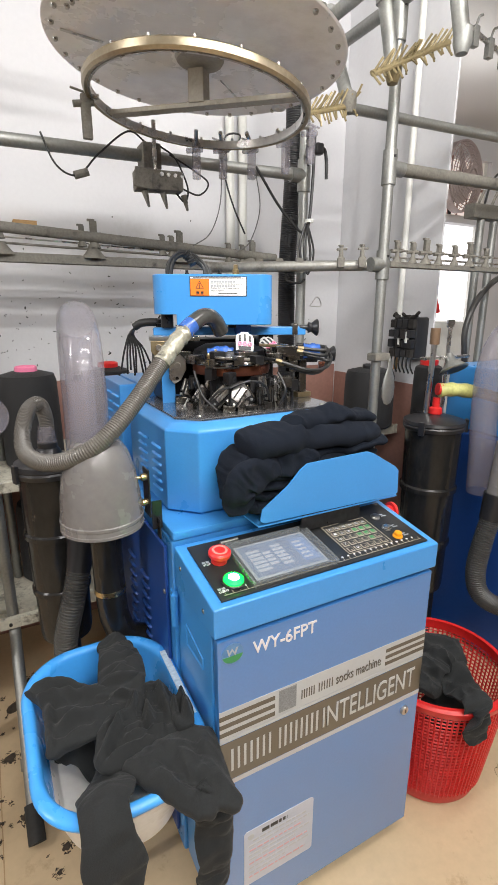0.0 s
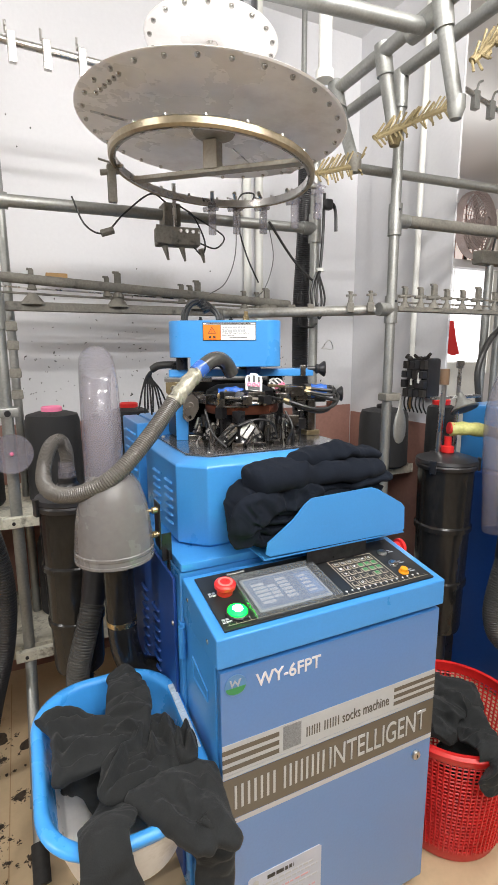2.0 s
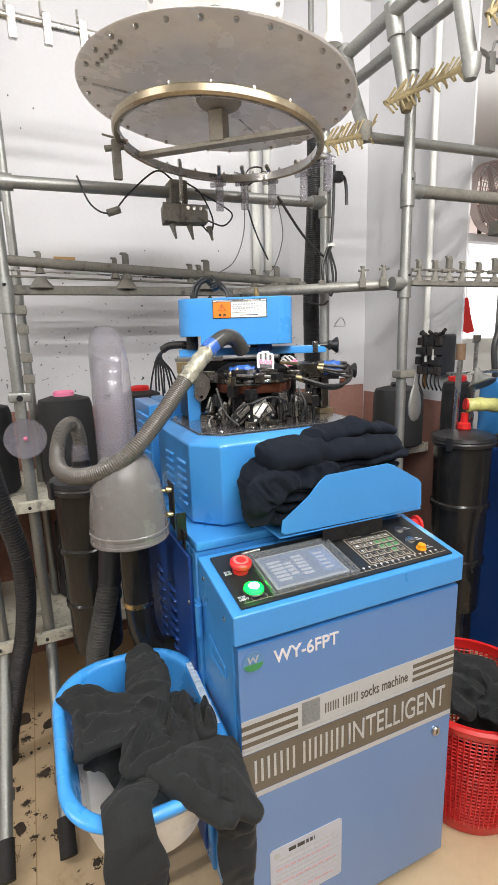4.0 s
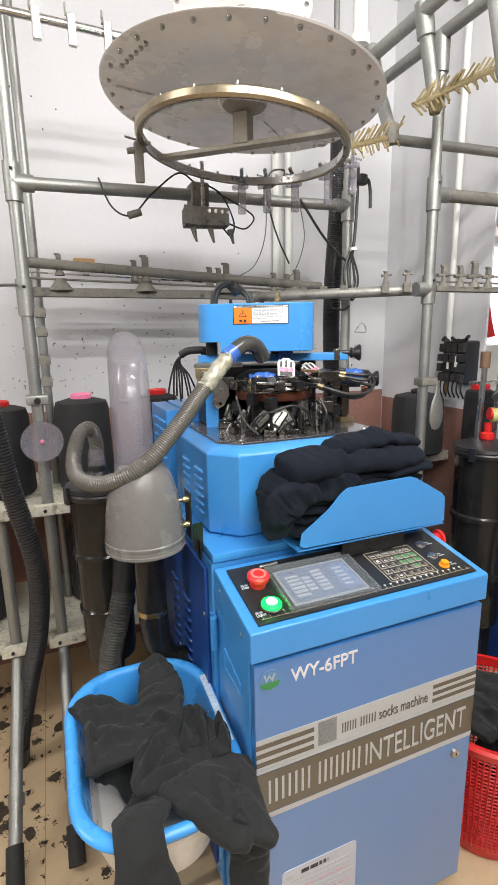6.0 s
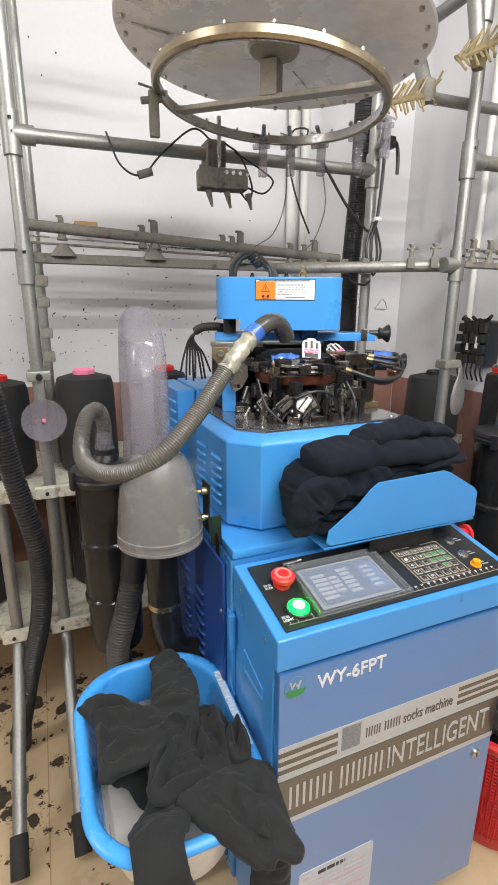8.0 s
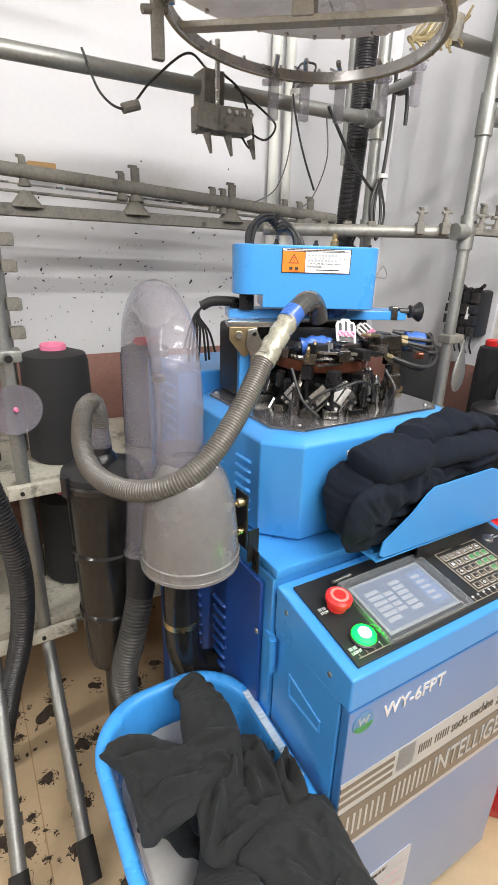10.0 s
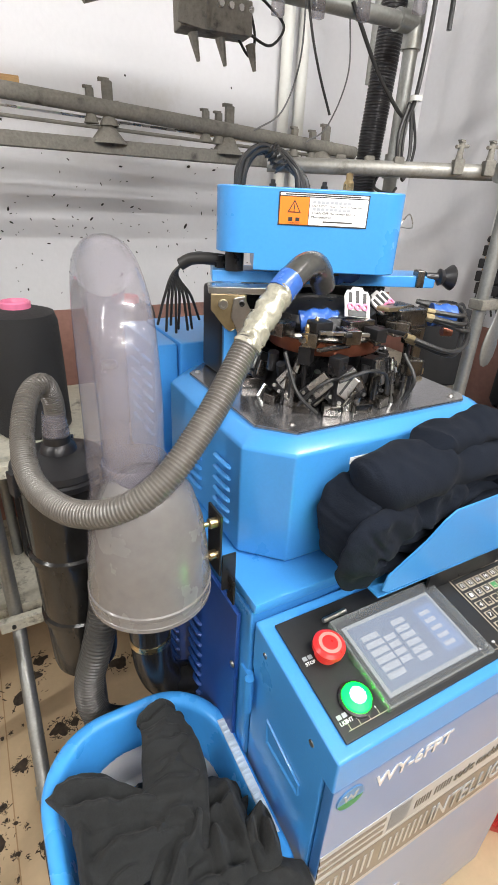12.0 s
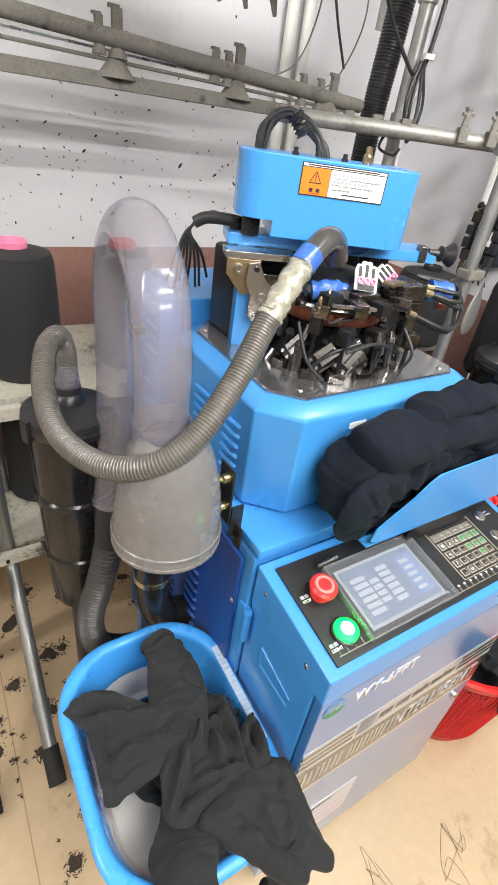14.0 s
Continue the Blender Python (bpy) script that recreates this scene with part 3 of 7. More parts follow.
letters("lettering", "INTELLIGENT", 0.058, on_front(0.598, 0.523, 0.0018), GREYINK, door, 0.297)


def maker_bars(x0, x1, z0, h, n, stroke, material):
    """Plain upright bars in place of the maker's name."""
    for k in range(n):
        x = x0 + (x1 - x0 - stroke) * k / (n - 1)
        strip("maker_bar", x, x + stroke, z0, z0 + h, material, 0.0018)


maker_bars(0.356, 0.455, 0.523, 0.058, 7, 0.0056, GREYINK)
maker_bars(0.476, 0.584, 0.523, 0.058, 8, 0.0056, GREYINK)
maker_bars(0.534, 0.570, 0.634, 0.024, 6, 0.0026, BROWNINK)
maker_bars(0.582, 0.622, 0.634, 0.024, 6, 0.0026, BROWNINK)
letters("lettering", "WY-6FPT", 0.031, on_front(0.408, 0.800, 0.0009), DOORINK, door, 0.160, bold=0.012, label="white model letters")
logo = part("maker_mark", turned(lathe([(0, 0.0016), (0.024, 0.0016), (0.024, 0)], seg=32), on_front(0.362, 0.820, 0)), paint("mark_blue", (0.09, 0.22, 0.42), 0.4), door)
part("maker_mark", turned(slab([(0.022 * math.cos(a), -0.004 + 0.016 * math.sin(a)) for a in [math.pi + math.pi * k / 12 for k in range(13)]], 0, 0.0022), on_front(0.362, 0.820, 0)), GREENINK, logo)
part("maker_mark", turned(slab([(-0.014, 0.012), (-0.009, -0.006), (-0.002, 0.006), (0.005, -0.006), (0.012, 0.012), (0.007, 0.011), (0.004, 0.002), (-0.002, 0.012), (-0.008, 0.002), (-0.010, 0.012)], 0, 0.0026), on_front(0.362, 0.822, 0)), GREYINK, logo)
lock = part("lock", turned(lathe([(0, 0.008), (0.006, 0.008), (0.011, 0.007), (0.0125, 0.003), (0.0125, 0)], seg=24), on_front(0.870, 0.452, 0)), STEEL, door, "chrome door lock")
part("keyway", box(0.8685, 0.8715, FY - 0.0090, FY - 0.006, 0.447, 0.457), BLACKINK, lock)
rating = part("rating_plate", turned(slab([(x, y) for x, y in ((0.006, 0), (0.189, 0), (0.195, 0.006), (0.195, 0.164), (0.189, 0.17), (0.006, 0.17), (0, 0.164), (0, 0.006))], 0, 0.0014), on_front(0.387, 0.15, 0)), PAPER, door, "pale rating plate with fine print")
for z, x0, x1, h, m in ((0.297, 0.435, 0.505, 0.010, BLACKINK), (0.283, 0.410, 0.56, 0.005, GREYINK), (0.270, 0.40, 0.57, 0.004, GREYINK), (0.255, 0.40, 0.55, 0.004, REDINK), (0.241, 0.40, 0.57, 0.004, GREYINK), (0.228, 0.40, 0.53, 0.004, GREYINK), (0.214, 0.40, 0.565, 0.004, REDINK), (0.200, 0.40, 0.57, 0.004, GREYINK), (0.186, 0.40, 0.50, 0.004, GREYINK), (0.172, 0.40, 0.56, 0.004, REDINK)):
    x = x0
    while x < x1:
        w = random.uniform(0.006, 0.02)
        strip("print_bar", x, min(x1, x + w), z, z + h, m, 0.0020, rating)
        x += w + 0.004
part("plate_mark", turned(lathe([(0, 0.0022), (0.008, 0.0022), (0.008, 0)], seg=20), on_front(0.405, 0.300, 0)), GREYINK, rating)

# knitting-head housing: an eight-sided hood with a bevelled rim
def octagon(x0, x1, y0, y1, c, cb=None):
    """A plan with cut corners; the cut at the front's far end is the smallest."""
    cb = cb or c
    cr = 0.45 * c
    return [(x0 + c, y0), (x1 - cr, y0), (x1, y0 + cr), (x1, y1 - cb), (x1 - cb, y1), (x0 + cb, y1), (x0, y1 - cb), (x0, y0 + c)]


HX0, HX1, HY0, HY1 = 0.350, 0.872, 1.027, 1.47
bm = bmesh.new()
levels = [(0.006, 1.003), (0.0, 1.010), (0.0, 1.206), (0.004, 1.213), (0.022, 1.226), (0.030, 1.228)]
rings = [[bm.verts.new((x, y, z)) for x, y in octagon(HX0 + d, HX1 - d, HY0 + d, HY1 - d, 0.062 - 0.4 * d)] for d, z in levels]
for p, q in zip(rings, rings[1:]):
    for i in range(8):
        bm.faces.new((p[i], p[(i + 1) % 8], q[(i + 1) % 8], q[i]))
bm.faces.new(rings[0][::-1]), bm.faces.new(rings[-1])
bmesh.ops.bevel(bm, geom=[e for e in bm.edges if abs(e.verts[0].co.z - e.verts[1].co.z) > 0.1], offset=0.0035, segments=3, affect="EDGES", profile=0.5)
hood = part("head_housing", bm, BLUE, machine, "blue eight-sided housing with louvred side")
louvres(hood, HX0, 1.15, 1.27, 1.05, 1.16, 6, BLUE)
deck = part("deck_plate", slab(octagon(HX0 + 0.034, HX1 - 0.034, HY0 + 0.034, HY1 - 0.034, 0.050), 1.2285, 1.2345, 0.002), DECK, machine, "dark polished steel deck plate with oily marks")
for x, y in ((0.440, 1.088), (0.80, 1.080), (0.81, 1.40), (0.40, 1.38)):
    part("deck_screw", lathe([(0, 0.004), (0.004, 0.0035), (0.006, 0.001), (0.006, 0)], (x, y, 1.2345), 12), STEEL, deck)
part("rear_housing", box(0.40, 0.86, 1.475, 1.72, 0.80, 1.27, 0.008), BLUE, machine)
part("rear_plinth", box(0.42, 0.84, 1.50, 1.70, 0.03, 0.80, 0.004), NAVY, machine)
side = part("side_casing", box(0.342, 0.398, 1.486, 1.72, 0.93, 1.266, 0.006), BLUE, machine)
louvres(side, 0.342, 1.53, 1.62, 1.05, 1.23, 7, BLUE)
part("casing_strut", box(0.345, 0.39, 1.55, 1.70, 0.03, 0.93, 0.004), NAVY, machine)
part("housing_tag", box(0.52, 0.56, HY0 - 0.0015, HY0, 1.175, 1.187), WHITEINK, hood)

# tray with a shaped front plate
tray = part("tray", box(0.50, 0.925, 0.893, 1.008, 1.0045, 1.0085, 0.001), BLUE, machine, "blue sheet-metal tray with a shaped front plate")
bm = wallslab([(0.503, 1.022), (0.507, 1.050), (0.575, 1.098), (0.603, 1.132), (0.622, 1.145), (0.800, 1.150), (0.822, 1.142), (0.905, 1.093), (0.917, 1.080), (0.924, 1.016), (0.915, 1.010), (0.515, 1.013)], 0.891, 0.8945, 0.0012)
turned(bm, Matrix.Translation((0, 0.886, 1.01)) @ pose(0, 0, 0, 4, 0, 0) @ Matrix.Translation((0, -0.886, -1.01)))
part("tray_front", bm, BLUE, tray)
part("tray_bracket", box(0.62, 0.80, 0.895, 0.90, 0.968, 1.012), BLACKSTEEL, tray)

# ---- knitting mechanism on the deck ----
CX, CY, CZ = 0.602, 1.240, 1.2345
mech = part("cylinder_base", lathe([(0, 0), (0.115, 0), (0.118, 0.008), (0.105, 0.016), (0.098, 0.03), (0.075, 0.034), (0.075, 0.09), (0, 0.09)], (CX, CY, CZ), 40), BLACKSTEEL, machine, "oily needle cylinder with steel cams")
part("cam_ring", lathe([(0.055, 0.084), (0.105, 0.084), (0.108, 0.092), (0.108, 0.108), (0.104, 0.112), (0.055, 0.112)], (CX, CY, CZ), 40, close=True), COPPER, mech, "brown copper cam ring")
part("bed_plate", lathe([(0.05, 0.112), (0.118, 0.112), (0.12, 0.116), (0.118, 0.121), (0.05, 0.121)], (CX, CY, CZ), 40, close=True), MACHINED, mech)
part("needle_dial", lathe([(0, 0.120), (0.05, 0.120), (0.052, 0.150), (0.045, 0.156), (0.0, 0.158)], (CX, CY, CZ), 32), MACHINED, mech)
random.seed(11)


def around(angle, r, z=0.0, tilt=0.0):
    return Matrix.Translation((CX, CY, CZ + z)) @ pose(0, 0, 0, 0, 0, angle) @ Matrix.Translation((r, 0, 0)) @ pose(0, 0, 0, 0, tilt, 0)


# leaning actuator blocks round the cylinder: angle, distance, lean, roll, width, height
for a, r, lean, roll, w, h in ((-158, 0.135, -25, -30, 0.014, 0.050), (-136, 0.140, -20, -42, 0.016, 0.058), (-118, 0.142, -14, -34, 0.017, 0.060), (-97, 0.134, -10, 30, 0.019, 0.062), (-78, 0.128, -6, 4, 0.015, 0.072), (-60, 0.132, -14, -22, 0.015, 0.058),
                               (-40, 0.138, -22, 26, 0.016, 0.055), (-15, 0.138, -18, -20, 0.016, 0.055), (12, 0.138, -18, 15, 0.016, 0.055), (165, 0.130, -20, 12, 0.015, 0.052), (120, 0.130, -20, -15, 0.016, 0.055), (60, 0.130, -20, 10, 0.016, 0.055)):
    m = around(a, r, 0.014, lean) @ pose(0, 0, 0, roll, 0, 0)
    blk = part("actuator_block", turned(box(-0.015, 0.013, -w, w, 0, h, 0.003), m), BLACKSTEEL, mech, "black steel block with a bright cover")
    part("cover_plate", turned(box(0.0135, 0.019, -w * 0.88, w * 0.88, h * 0.30, h * 0.98, 0.002), m), STEEL, blk, "bright steel cover")
    part("cover_slot", turned(box(0.0188, 0.0196, -w * 0.12, w * 0.12, h * 0.34, h * 0.94), m), BLACKINK, blk)
    part("side_wedge", turned(box(-0.008, 0.010, w + 0.0005, w + 0.006, 0.006, h * 0.7, 0.002), m), MACHINED, blk)
    for k in (-1, 1):
        part("cap_screw", turned(rod((0.012, k * w * 0.55, h * 0.14), (0.018, k * w * 0.55, h * 0.14), 0.0035, 8), m), STEEL, blk)
    part("block_foot", turned(box(-0.012, 0.030, -w * 0.9, w * 0.9, -0.0135, 0.004, 0.002), around(a, r, 0.014)), MACHINED, mech)
# upright guide plates with a slot, and dark rollers between the blocks
for a, r in ((-106, 0.148), (-86, 0.146), (-69, 0.146), (-48, 0.150), (-146, 0.150)):
    m = around(a, r, 0.0)
    up_ = part("guide_plate", turned(box(-0.003, 0.003, -0.009, 0.009, 0, 0.060, 0.001), m), MACHINED, mech, "oily upright guide plate")
    part("guide_slot", turned(box(0.0031, 0.0038, -0.002, 0.002, 0.016, 0.052), m), BLACKINK, up_)
for k in range(14):
    a = -172 + k * 13 + random.uniform(-3, 3)
    m = around(a, random.uniform(0.118, 0.128), random.uniform(0.03, 0.05), random.uniform(-30, 30))
    part("roller", turned(rod((0, 0, 0), (0.004, 0.006, random.uniform(0.026, 0.040)), random.choice((0.006, 0.008, 0.010)), 10), m), random.choice((BLACKSTEEL, BLACKSTEEL, MACHINED)), mech)
for k in range(10):
    a = -168 + k * 17 + random.uniform(-4, 4)
    m = around(a, random.uniform(0.150, 0.160), 0.0)
    part("pin", turned(rod((0, 0, 0), (random.uniform(-0.02, 0.0), 0.004, random.uniform(0.022, 0.055)), random.choice((0.0035, 0.0045)), 8), m), random.choice((BLACKSTEEL, STEEL, BLACKPLASTIC)), mech)
# dark cam box that fills the space over the ring
part("cam_box", lathe([(0.0, 0.121), (0.100, 0.121), (0.104, 0.126), (0.098, 0.146), (0.070, 0.160), (0.0, 0.165)], (CX, CY + 0.012, CZ), 28), BLACKSTEEL, mech, "dark oily cam box")
# yarn-finger carriers above the ring
for a, z, l, m in ((-140, 0.118, 0.10, MACHINED), (-112, 0.124, 0.09, BLACKSTEEL), (-88, 0.122, 0.085, MACHINED), (-60, 0.126, 0.10, BLACKSTEEL), (-28, 0.128, 0.11, MACHINED), (6, 0.126, 0.10, MACHINED), (-165, 0.124, 0.09, BLACKSTEEL), (150, 0.126, 0.09, MACHINED)):
    part("lever", turned(box(0, l, -0.006, 0.006, 0, 0.008, 0.002), around(a, 0.06, z, random.uniform(-5, 8))), m, mech)
    part("lever_block", turned(box(l * 0.55, l * 0.95, -0.013, 0.013, -0.008, 0.016, 0.002), around(a + 4, 0.06, z)), random.choice((MACHINED, MACHINED, BLACKSTEEL, BRASSY)), mech)
PLATE = paint("worn_plate", (0.52, 0.51, 0.50), 0.35, metal=0.3, vary=0.2, scale=30)
for x, y, z, face_to, lean_back, roll in ((0.598, 1.150, 1.383, -14, 62, -6), (0.708, 1.178, 1.378, -4, 44, 30)):
    mm = Matrix.Translation((x, y, z)) @ pose(0, 0, 0, 0, 0, face_to) @ pose(0, 0, 0, lean_back, 0, 0) @ pose(0, 0, 0, 0, 0, roll)
    feeder = part("yarn_finger_block", turned(box(x - 0.027, x + 0.027, y - 0.020, y + 0.030, z - 0.034, z - 0.001, 0.003), Matrix()), MACHINED, mech, "steel block with a slotted finger plate")
    outline = [(-0.023, 0), (0.023, 0), (0.024, 0.036), (0.019, 0.046), (0.012, 0.046), (0.009, 0.052), (-0.009, 0.052), (-0.012, 0.046), (-0.019, 0.046), (-0.024, 0.036)]
    part("finger_plate", turned(slab(outline, 0, 0.003), mm), PLATE, feeder, "pale slotted finger plate")
    part("plate_foot", turned(box(-0.017, 0.017, 0.001, 0.011, 0.003, 0.0045, 0.0005), mm), BLACKSTEEL, feeder)
    for k in (-1, 0, 1):
        part("slot", turned(box(k * 0.0135 - 0.0032, k * 0.0135 + 0.0032, 0.023, 0.042 + (0.004 if k == 0 else 0), 0.003, 0.0036), mm), BLACKINK, feeder)
        part("pink_bead", turned(lathe([(0.0030, 0.003), (0.0062, 0.003), (0.0066, 0.006), (0.0030, 0.0065)], seg=14, close=True), mm @ Matrix.Translation((k * 0.0135, 0.0175, 0))), PINK, feeder, "pink ceramic eyelet")
for (x, y, z), (x2, y2, z2), m in (((0.70, 1.16, 1.365), (0.745, 1.20, 1.395), MACHINED), ((0.735, 1.15, 1.35), (0.775, 1.185, 1.385), MACHINED), ((0.665, 1.12, 1.35), (0.70, 1.15, 1.375), MACHINED), ((0.800, 1.195, 1.2345), (0.848, 1.235, 1.250), BRASSY), ((0.806, 1.200, 1.250), (0.832, 1.228, 1.345), MACHINED), ((0.50, 1.13, 1.36), (0.535, 1.16, 1.385), BLACKSTEEL)):
    part("valve_block", box(x, x2, y, y2, z, z2, 0.003), m, mech)
for x, y, z in ((0.490, 1.140, 1.352), (0.515, 1.150, 1.360)):
    part("grease_nipple", lathe([(0.006, 0), (0.006, 0.012), (0.0035, 0.015), (0.0045, 0.024), (0.002, 0.03), (0, 0.03)], (x, y, z), 10), BRASS, mech)
# blue foam rests and air hoses
for pts, r in (([(0.515, 1.20, 1.372), (0.55, 1.185, 1.378), (0.578, 1.18, 1.372)], 0.017), ([(0.62, 1.25, 1.44), (0.66, 1.24, 1.445)], 0.018), ([(0.79, 1.16, 1.375), (0.83, 1.14, 1.375)], 0.02)):
    part("blue_sleeve", sweep(path(pts, 6), lambda i, w, r=r: r * (1 + 0.12 * math.sin(i * 1.7 + 2 * w)), 14), BLUETAPE, mech, "dark blue soft sleeve")
for k, (s, m1, m2, e) in enumerate((((0.655, 1.085, 1.362), (0.74, 1.055, 1.335), (0.835, 1.10, 1.338), (0.868, 1.15, 1.37)),
                                   ((0.665, 1.09, 1.355), (0.75, 1.065, 1.325), (0.83, 1.11, 1.333), (0.862, 1.155, 1.37)),
                                   ((0.755, 1.14, 1.378), (0.82, 1.11, 1.365), (0.85, 1.13, 1.37), (0.866, 1.16, 1.38)),
                                   ((0.765, 1.15, 1.385), (0.83, 1.12, 1.378), (0.848, 1.14, 1.385), (0.862, 1.165, 1.385)),
                                   ((0.77, 1.155, 1.372), (0.83, 1.115, 1.352), (0.855, 1.12, 1.35), (0.872, 1.155, 1.365)))):
    part("air_hose", sweep(path([s, m1, m2, e, (0.80, 1.21, 1.39)], 10), 0.0045, 8), CABLE, mech)
    part("hose_fitting", rod(s, Vector(s) + (Vector(m1) - Vector(s)).normalized() * 0.016, 0.006, 10), BRASSY, mech)
part("air_block", box(0.688, 0.752, 1.135, 1.175, 1.362, 1.392, 0.003), MACHINED, mech)
part("link_plate", turned(box(-0.01, 0.09, -0.012, 0.012, 0, 0.008, 0.002), Matrix.Translation((0.655, 1.145, 1.392)) @ pose(0, 0, 0, 0, 6, 24)), BRASSY, mech)
part("lever", turned(box(0, 0.08, -0.005, 0.005, 0, 0.006, 0.002), Matrix.Translation((0.49, 1.105, 1.345)) @ pose(0, 0, 0, 0, 3, 14)), MACHINED, mech)
for x, y, z, rz in ((0.53, 1.10, 1.318, 20), (0.69, 1.09, 1.30, -20), (0.73, 1.12, 1.285, 10), (0.50, 1.15, 1.325, 40), (0.76, 1.17, 1.33, -10)):
    part("small_block", turned(box(-0.014, 0.014, -0.011, 0.011, -0.012, 0.018, 0.002), pose(x, y, z, 0, 0, rz)), random.choice((MACHINED, BLACKSTEEL)), mech)
    part("support_pin", rod((x, y, 1.2345), (x, y, z), 0.004, 8), BLACKSTEEL, mech)
for k, pts in enumerate(([(0.47, 1.12, 1.25), (0.50, 1.10, 1.29), (0.56, 1.09, 1.31)], [(0.45, 1.14, 1.34), (0.46, 1.11, 1.28), (0.49, 1.09, 1.245)], [(0.52, 1.08, 1.30), (0.57, 1.07, 1.315), (0.62, 1.08, 1.30), (0.64, 1.09, 1.26)], [(0.66, 1.07, 1.25), (0.67, 1.06, 1.29), (0.665, 1.09, 1.33)])):
    part("thin_hose", sweep(path(pts, 8), 0.0032, 8), CABLE, mech)
part("needle_arm", turned(box(0, 0.09, -0.004, 0.004, -0.003, 0.003, 0.001), Matrix.Translation((0.50, 1.12, 1.372)) @ pose(0, 0, 0, 0, 4, -12)), STEEL, mech)

# post, cross arm and head box, turned on the post
HA = -26
HM = Matrix.Translation((0.5513, 1.229, 0)) @ pose(0, 0, 0, 0, 0, HA)
AM = Matrix.Translation((0.5513, 1.294, 0)) @ pose(0, 0, 0, 0, 0, -22)
arm = part("cross_arm", turned(box(-0.147, 0.285, 0.0, 0.085, 1.4175, 1.439, 0.003), AM), BLUE, machine, "blue cross arm on two posts")
post_plan = [(-0.126, 1.2345), (-0.054, 1.2345), (-0.054, 1.250), (-0.092, 1.250), (-0.092, 1.328), (-0.066, 1.336), (-0.066, 1.350), (-0.092, 1.352), (-0.092, 1.405), (-0.126, 1.405)]
part("arm_post", turned(wallslab(post_plan, -0.045, 0.050, 0.0015), AM), BLUE, machine, "blue bracket-shaped post")
part("arm_post", turned(box(0.15, 0.195, 0.02, 0.07, 1.2345, 1.418, 0.004), AM), BLACKSTEEL, machine)
part("post_cap", turned(box(-0.126, -0.092, 0.0, 0.05, 1.405, 1.418, 0.001), AM), BLUE, machine)
for x in (-0.135, 0.05):
    part("spacer_post", turned(lathe([(0, 1.439), (0.017, 1.439), (0.017, 1.485), (0.021, 1.487), (0.021, 1.50), (0, 1.50)], (x, 0.05, 0), 20), HM), BLACKSTEEL, arm)
part("arm_nut", turned(lathe([(0, 1.439), (0.011, 1.439), (0.011, 1.449), (0.006, 1.450), (0.006, 1.460), (0, 1.461)], (-0.130, 0.03, 0), 6), AM), BLACKSTEEL, arm)


def rounded_plan(x0, x1, y0, y1, r, d=0.0, square=""):
    """A plan with round corners, drawn in by d; square leaves the two corners at x0 (left) or x1 (right) sharp."""
    pts = []
    for cx, cy, a0 in ((x1 - r, y1 - r, 0), (x0 + r, y1 - r, 90), (x0 + r, y0 + r, 180), (x1 - r, y0 + r, 270)):
        if square == "left" and a0 in (90, 180):
            pts.append((x0, y1 - d if a0 == 90 else y0 + d))
        elif square == "right" and a0 in (0, 270):
            pts.append((x1, y1 - d if a0 == 0 else y0 + d))
        else:
            pts += [(cx + (r - d) * math.cos(radians(a0 + 9 * k)), cy + (r - d) * math.sin(radians(a0 + 9 * k))) for k in range(11)]
    return pts


def stacked(levels, bm):
    rings = [[bm.verts.new((x, y, z)) for x, y in pts] for pts, z in levels]
    n = len(rings[0])
    for p, q in zip(rings, rings[1:]):
        for i in range(n):
            bm.faces.new((p[i], p[(i + 1) % n], q[(i + 1) % n], q[i]))
    bm.faces.new(rings[0][::-1]), bm.faces.new(rings[-1])
    return bm


edge = ((0, 1.5745), (0.0012, 1.5762), (0.003, 1.577))
bm = stacked([(rounded_plan(-0.168, -0.103, -0.002, 0.128, 0.042, d, "right"), z) for d, z in ((0.001, 1.4745), (0, 1.4755)) + edge], bmesh.new())
stacked([(rounded_plan(-0.103, 0.154, -0.002, 0.128, 0.042, d, "left"), z) for d, z in ((0.0015, 1.4475), (0, 1.449)) + edge], bm)
headbox = part("drive_cover", turned(bm, HM), BLUE, machine, "blue drive cover with rounded ends and an orange warning sticker")


def on_head(x, z, out=0.0):
    return HM @ Matrix.Translation((x, -0.002 - out, z)) @ pose(0, 0, 0, 90, 0, 0)


SX0, SX1, SZ0, SZ1 = -0.066, 0.084, 1.521, 1.571
warn = part("warning_sticker", turned(box(0, SX1 - SX0, 0, SZ1 - SZ0, 0, 0.0010), on_head(SX0, SZ0)), BLACKINK, headbox, "warning sticker, orange with a triangle beside white text")
part("orange_field", turned(box(0.002, 0.050, 0.002, 0.043, 0.0010, 0.0015), on_head(SX0, SZ0)), ORANGE, warn)
part("white_field", turned(box(0.051, 0.148, 0.002, 0.043, 0.0010, 0.0015), on_head(SX0, SZ0)), WHITEINK, warn)
part("white_field", turned(box(0.002, 0.148, 0.0445, 0.0485, 0.0010, 0.0015), on_head(SX0, SZ0)), WHITEINK, warn)
tri = [(0.026 + 0.013 * math.cos(a), 0.026 + 0.013 * math.sin(a)) for a in (math.radians(90), math.radians(210), math.radians(330))]
tri2 = [(0.026 + 0.0098 * math.cos(a), 0.026 + 0.0098 * math.sin(a)) for a in (math.radians(90), math.radians(210), math.radians(330))]
part("warning_triangle", turned(slab(tri, 0.0015, 0.0018), on_head(SX0, SZ0)), BLACKINK, warn)
part("warning_triangle", turned(slab(tri2, 0.0018, 0.0021), on_head(SX0, SZ0)), ORANGE, warn)
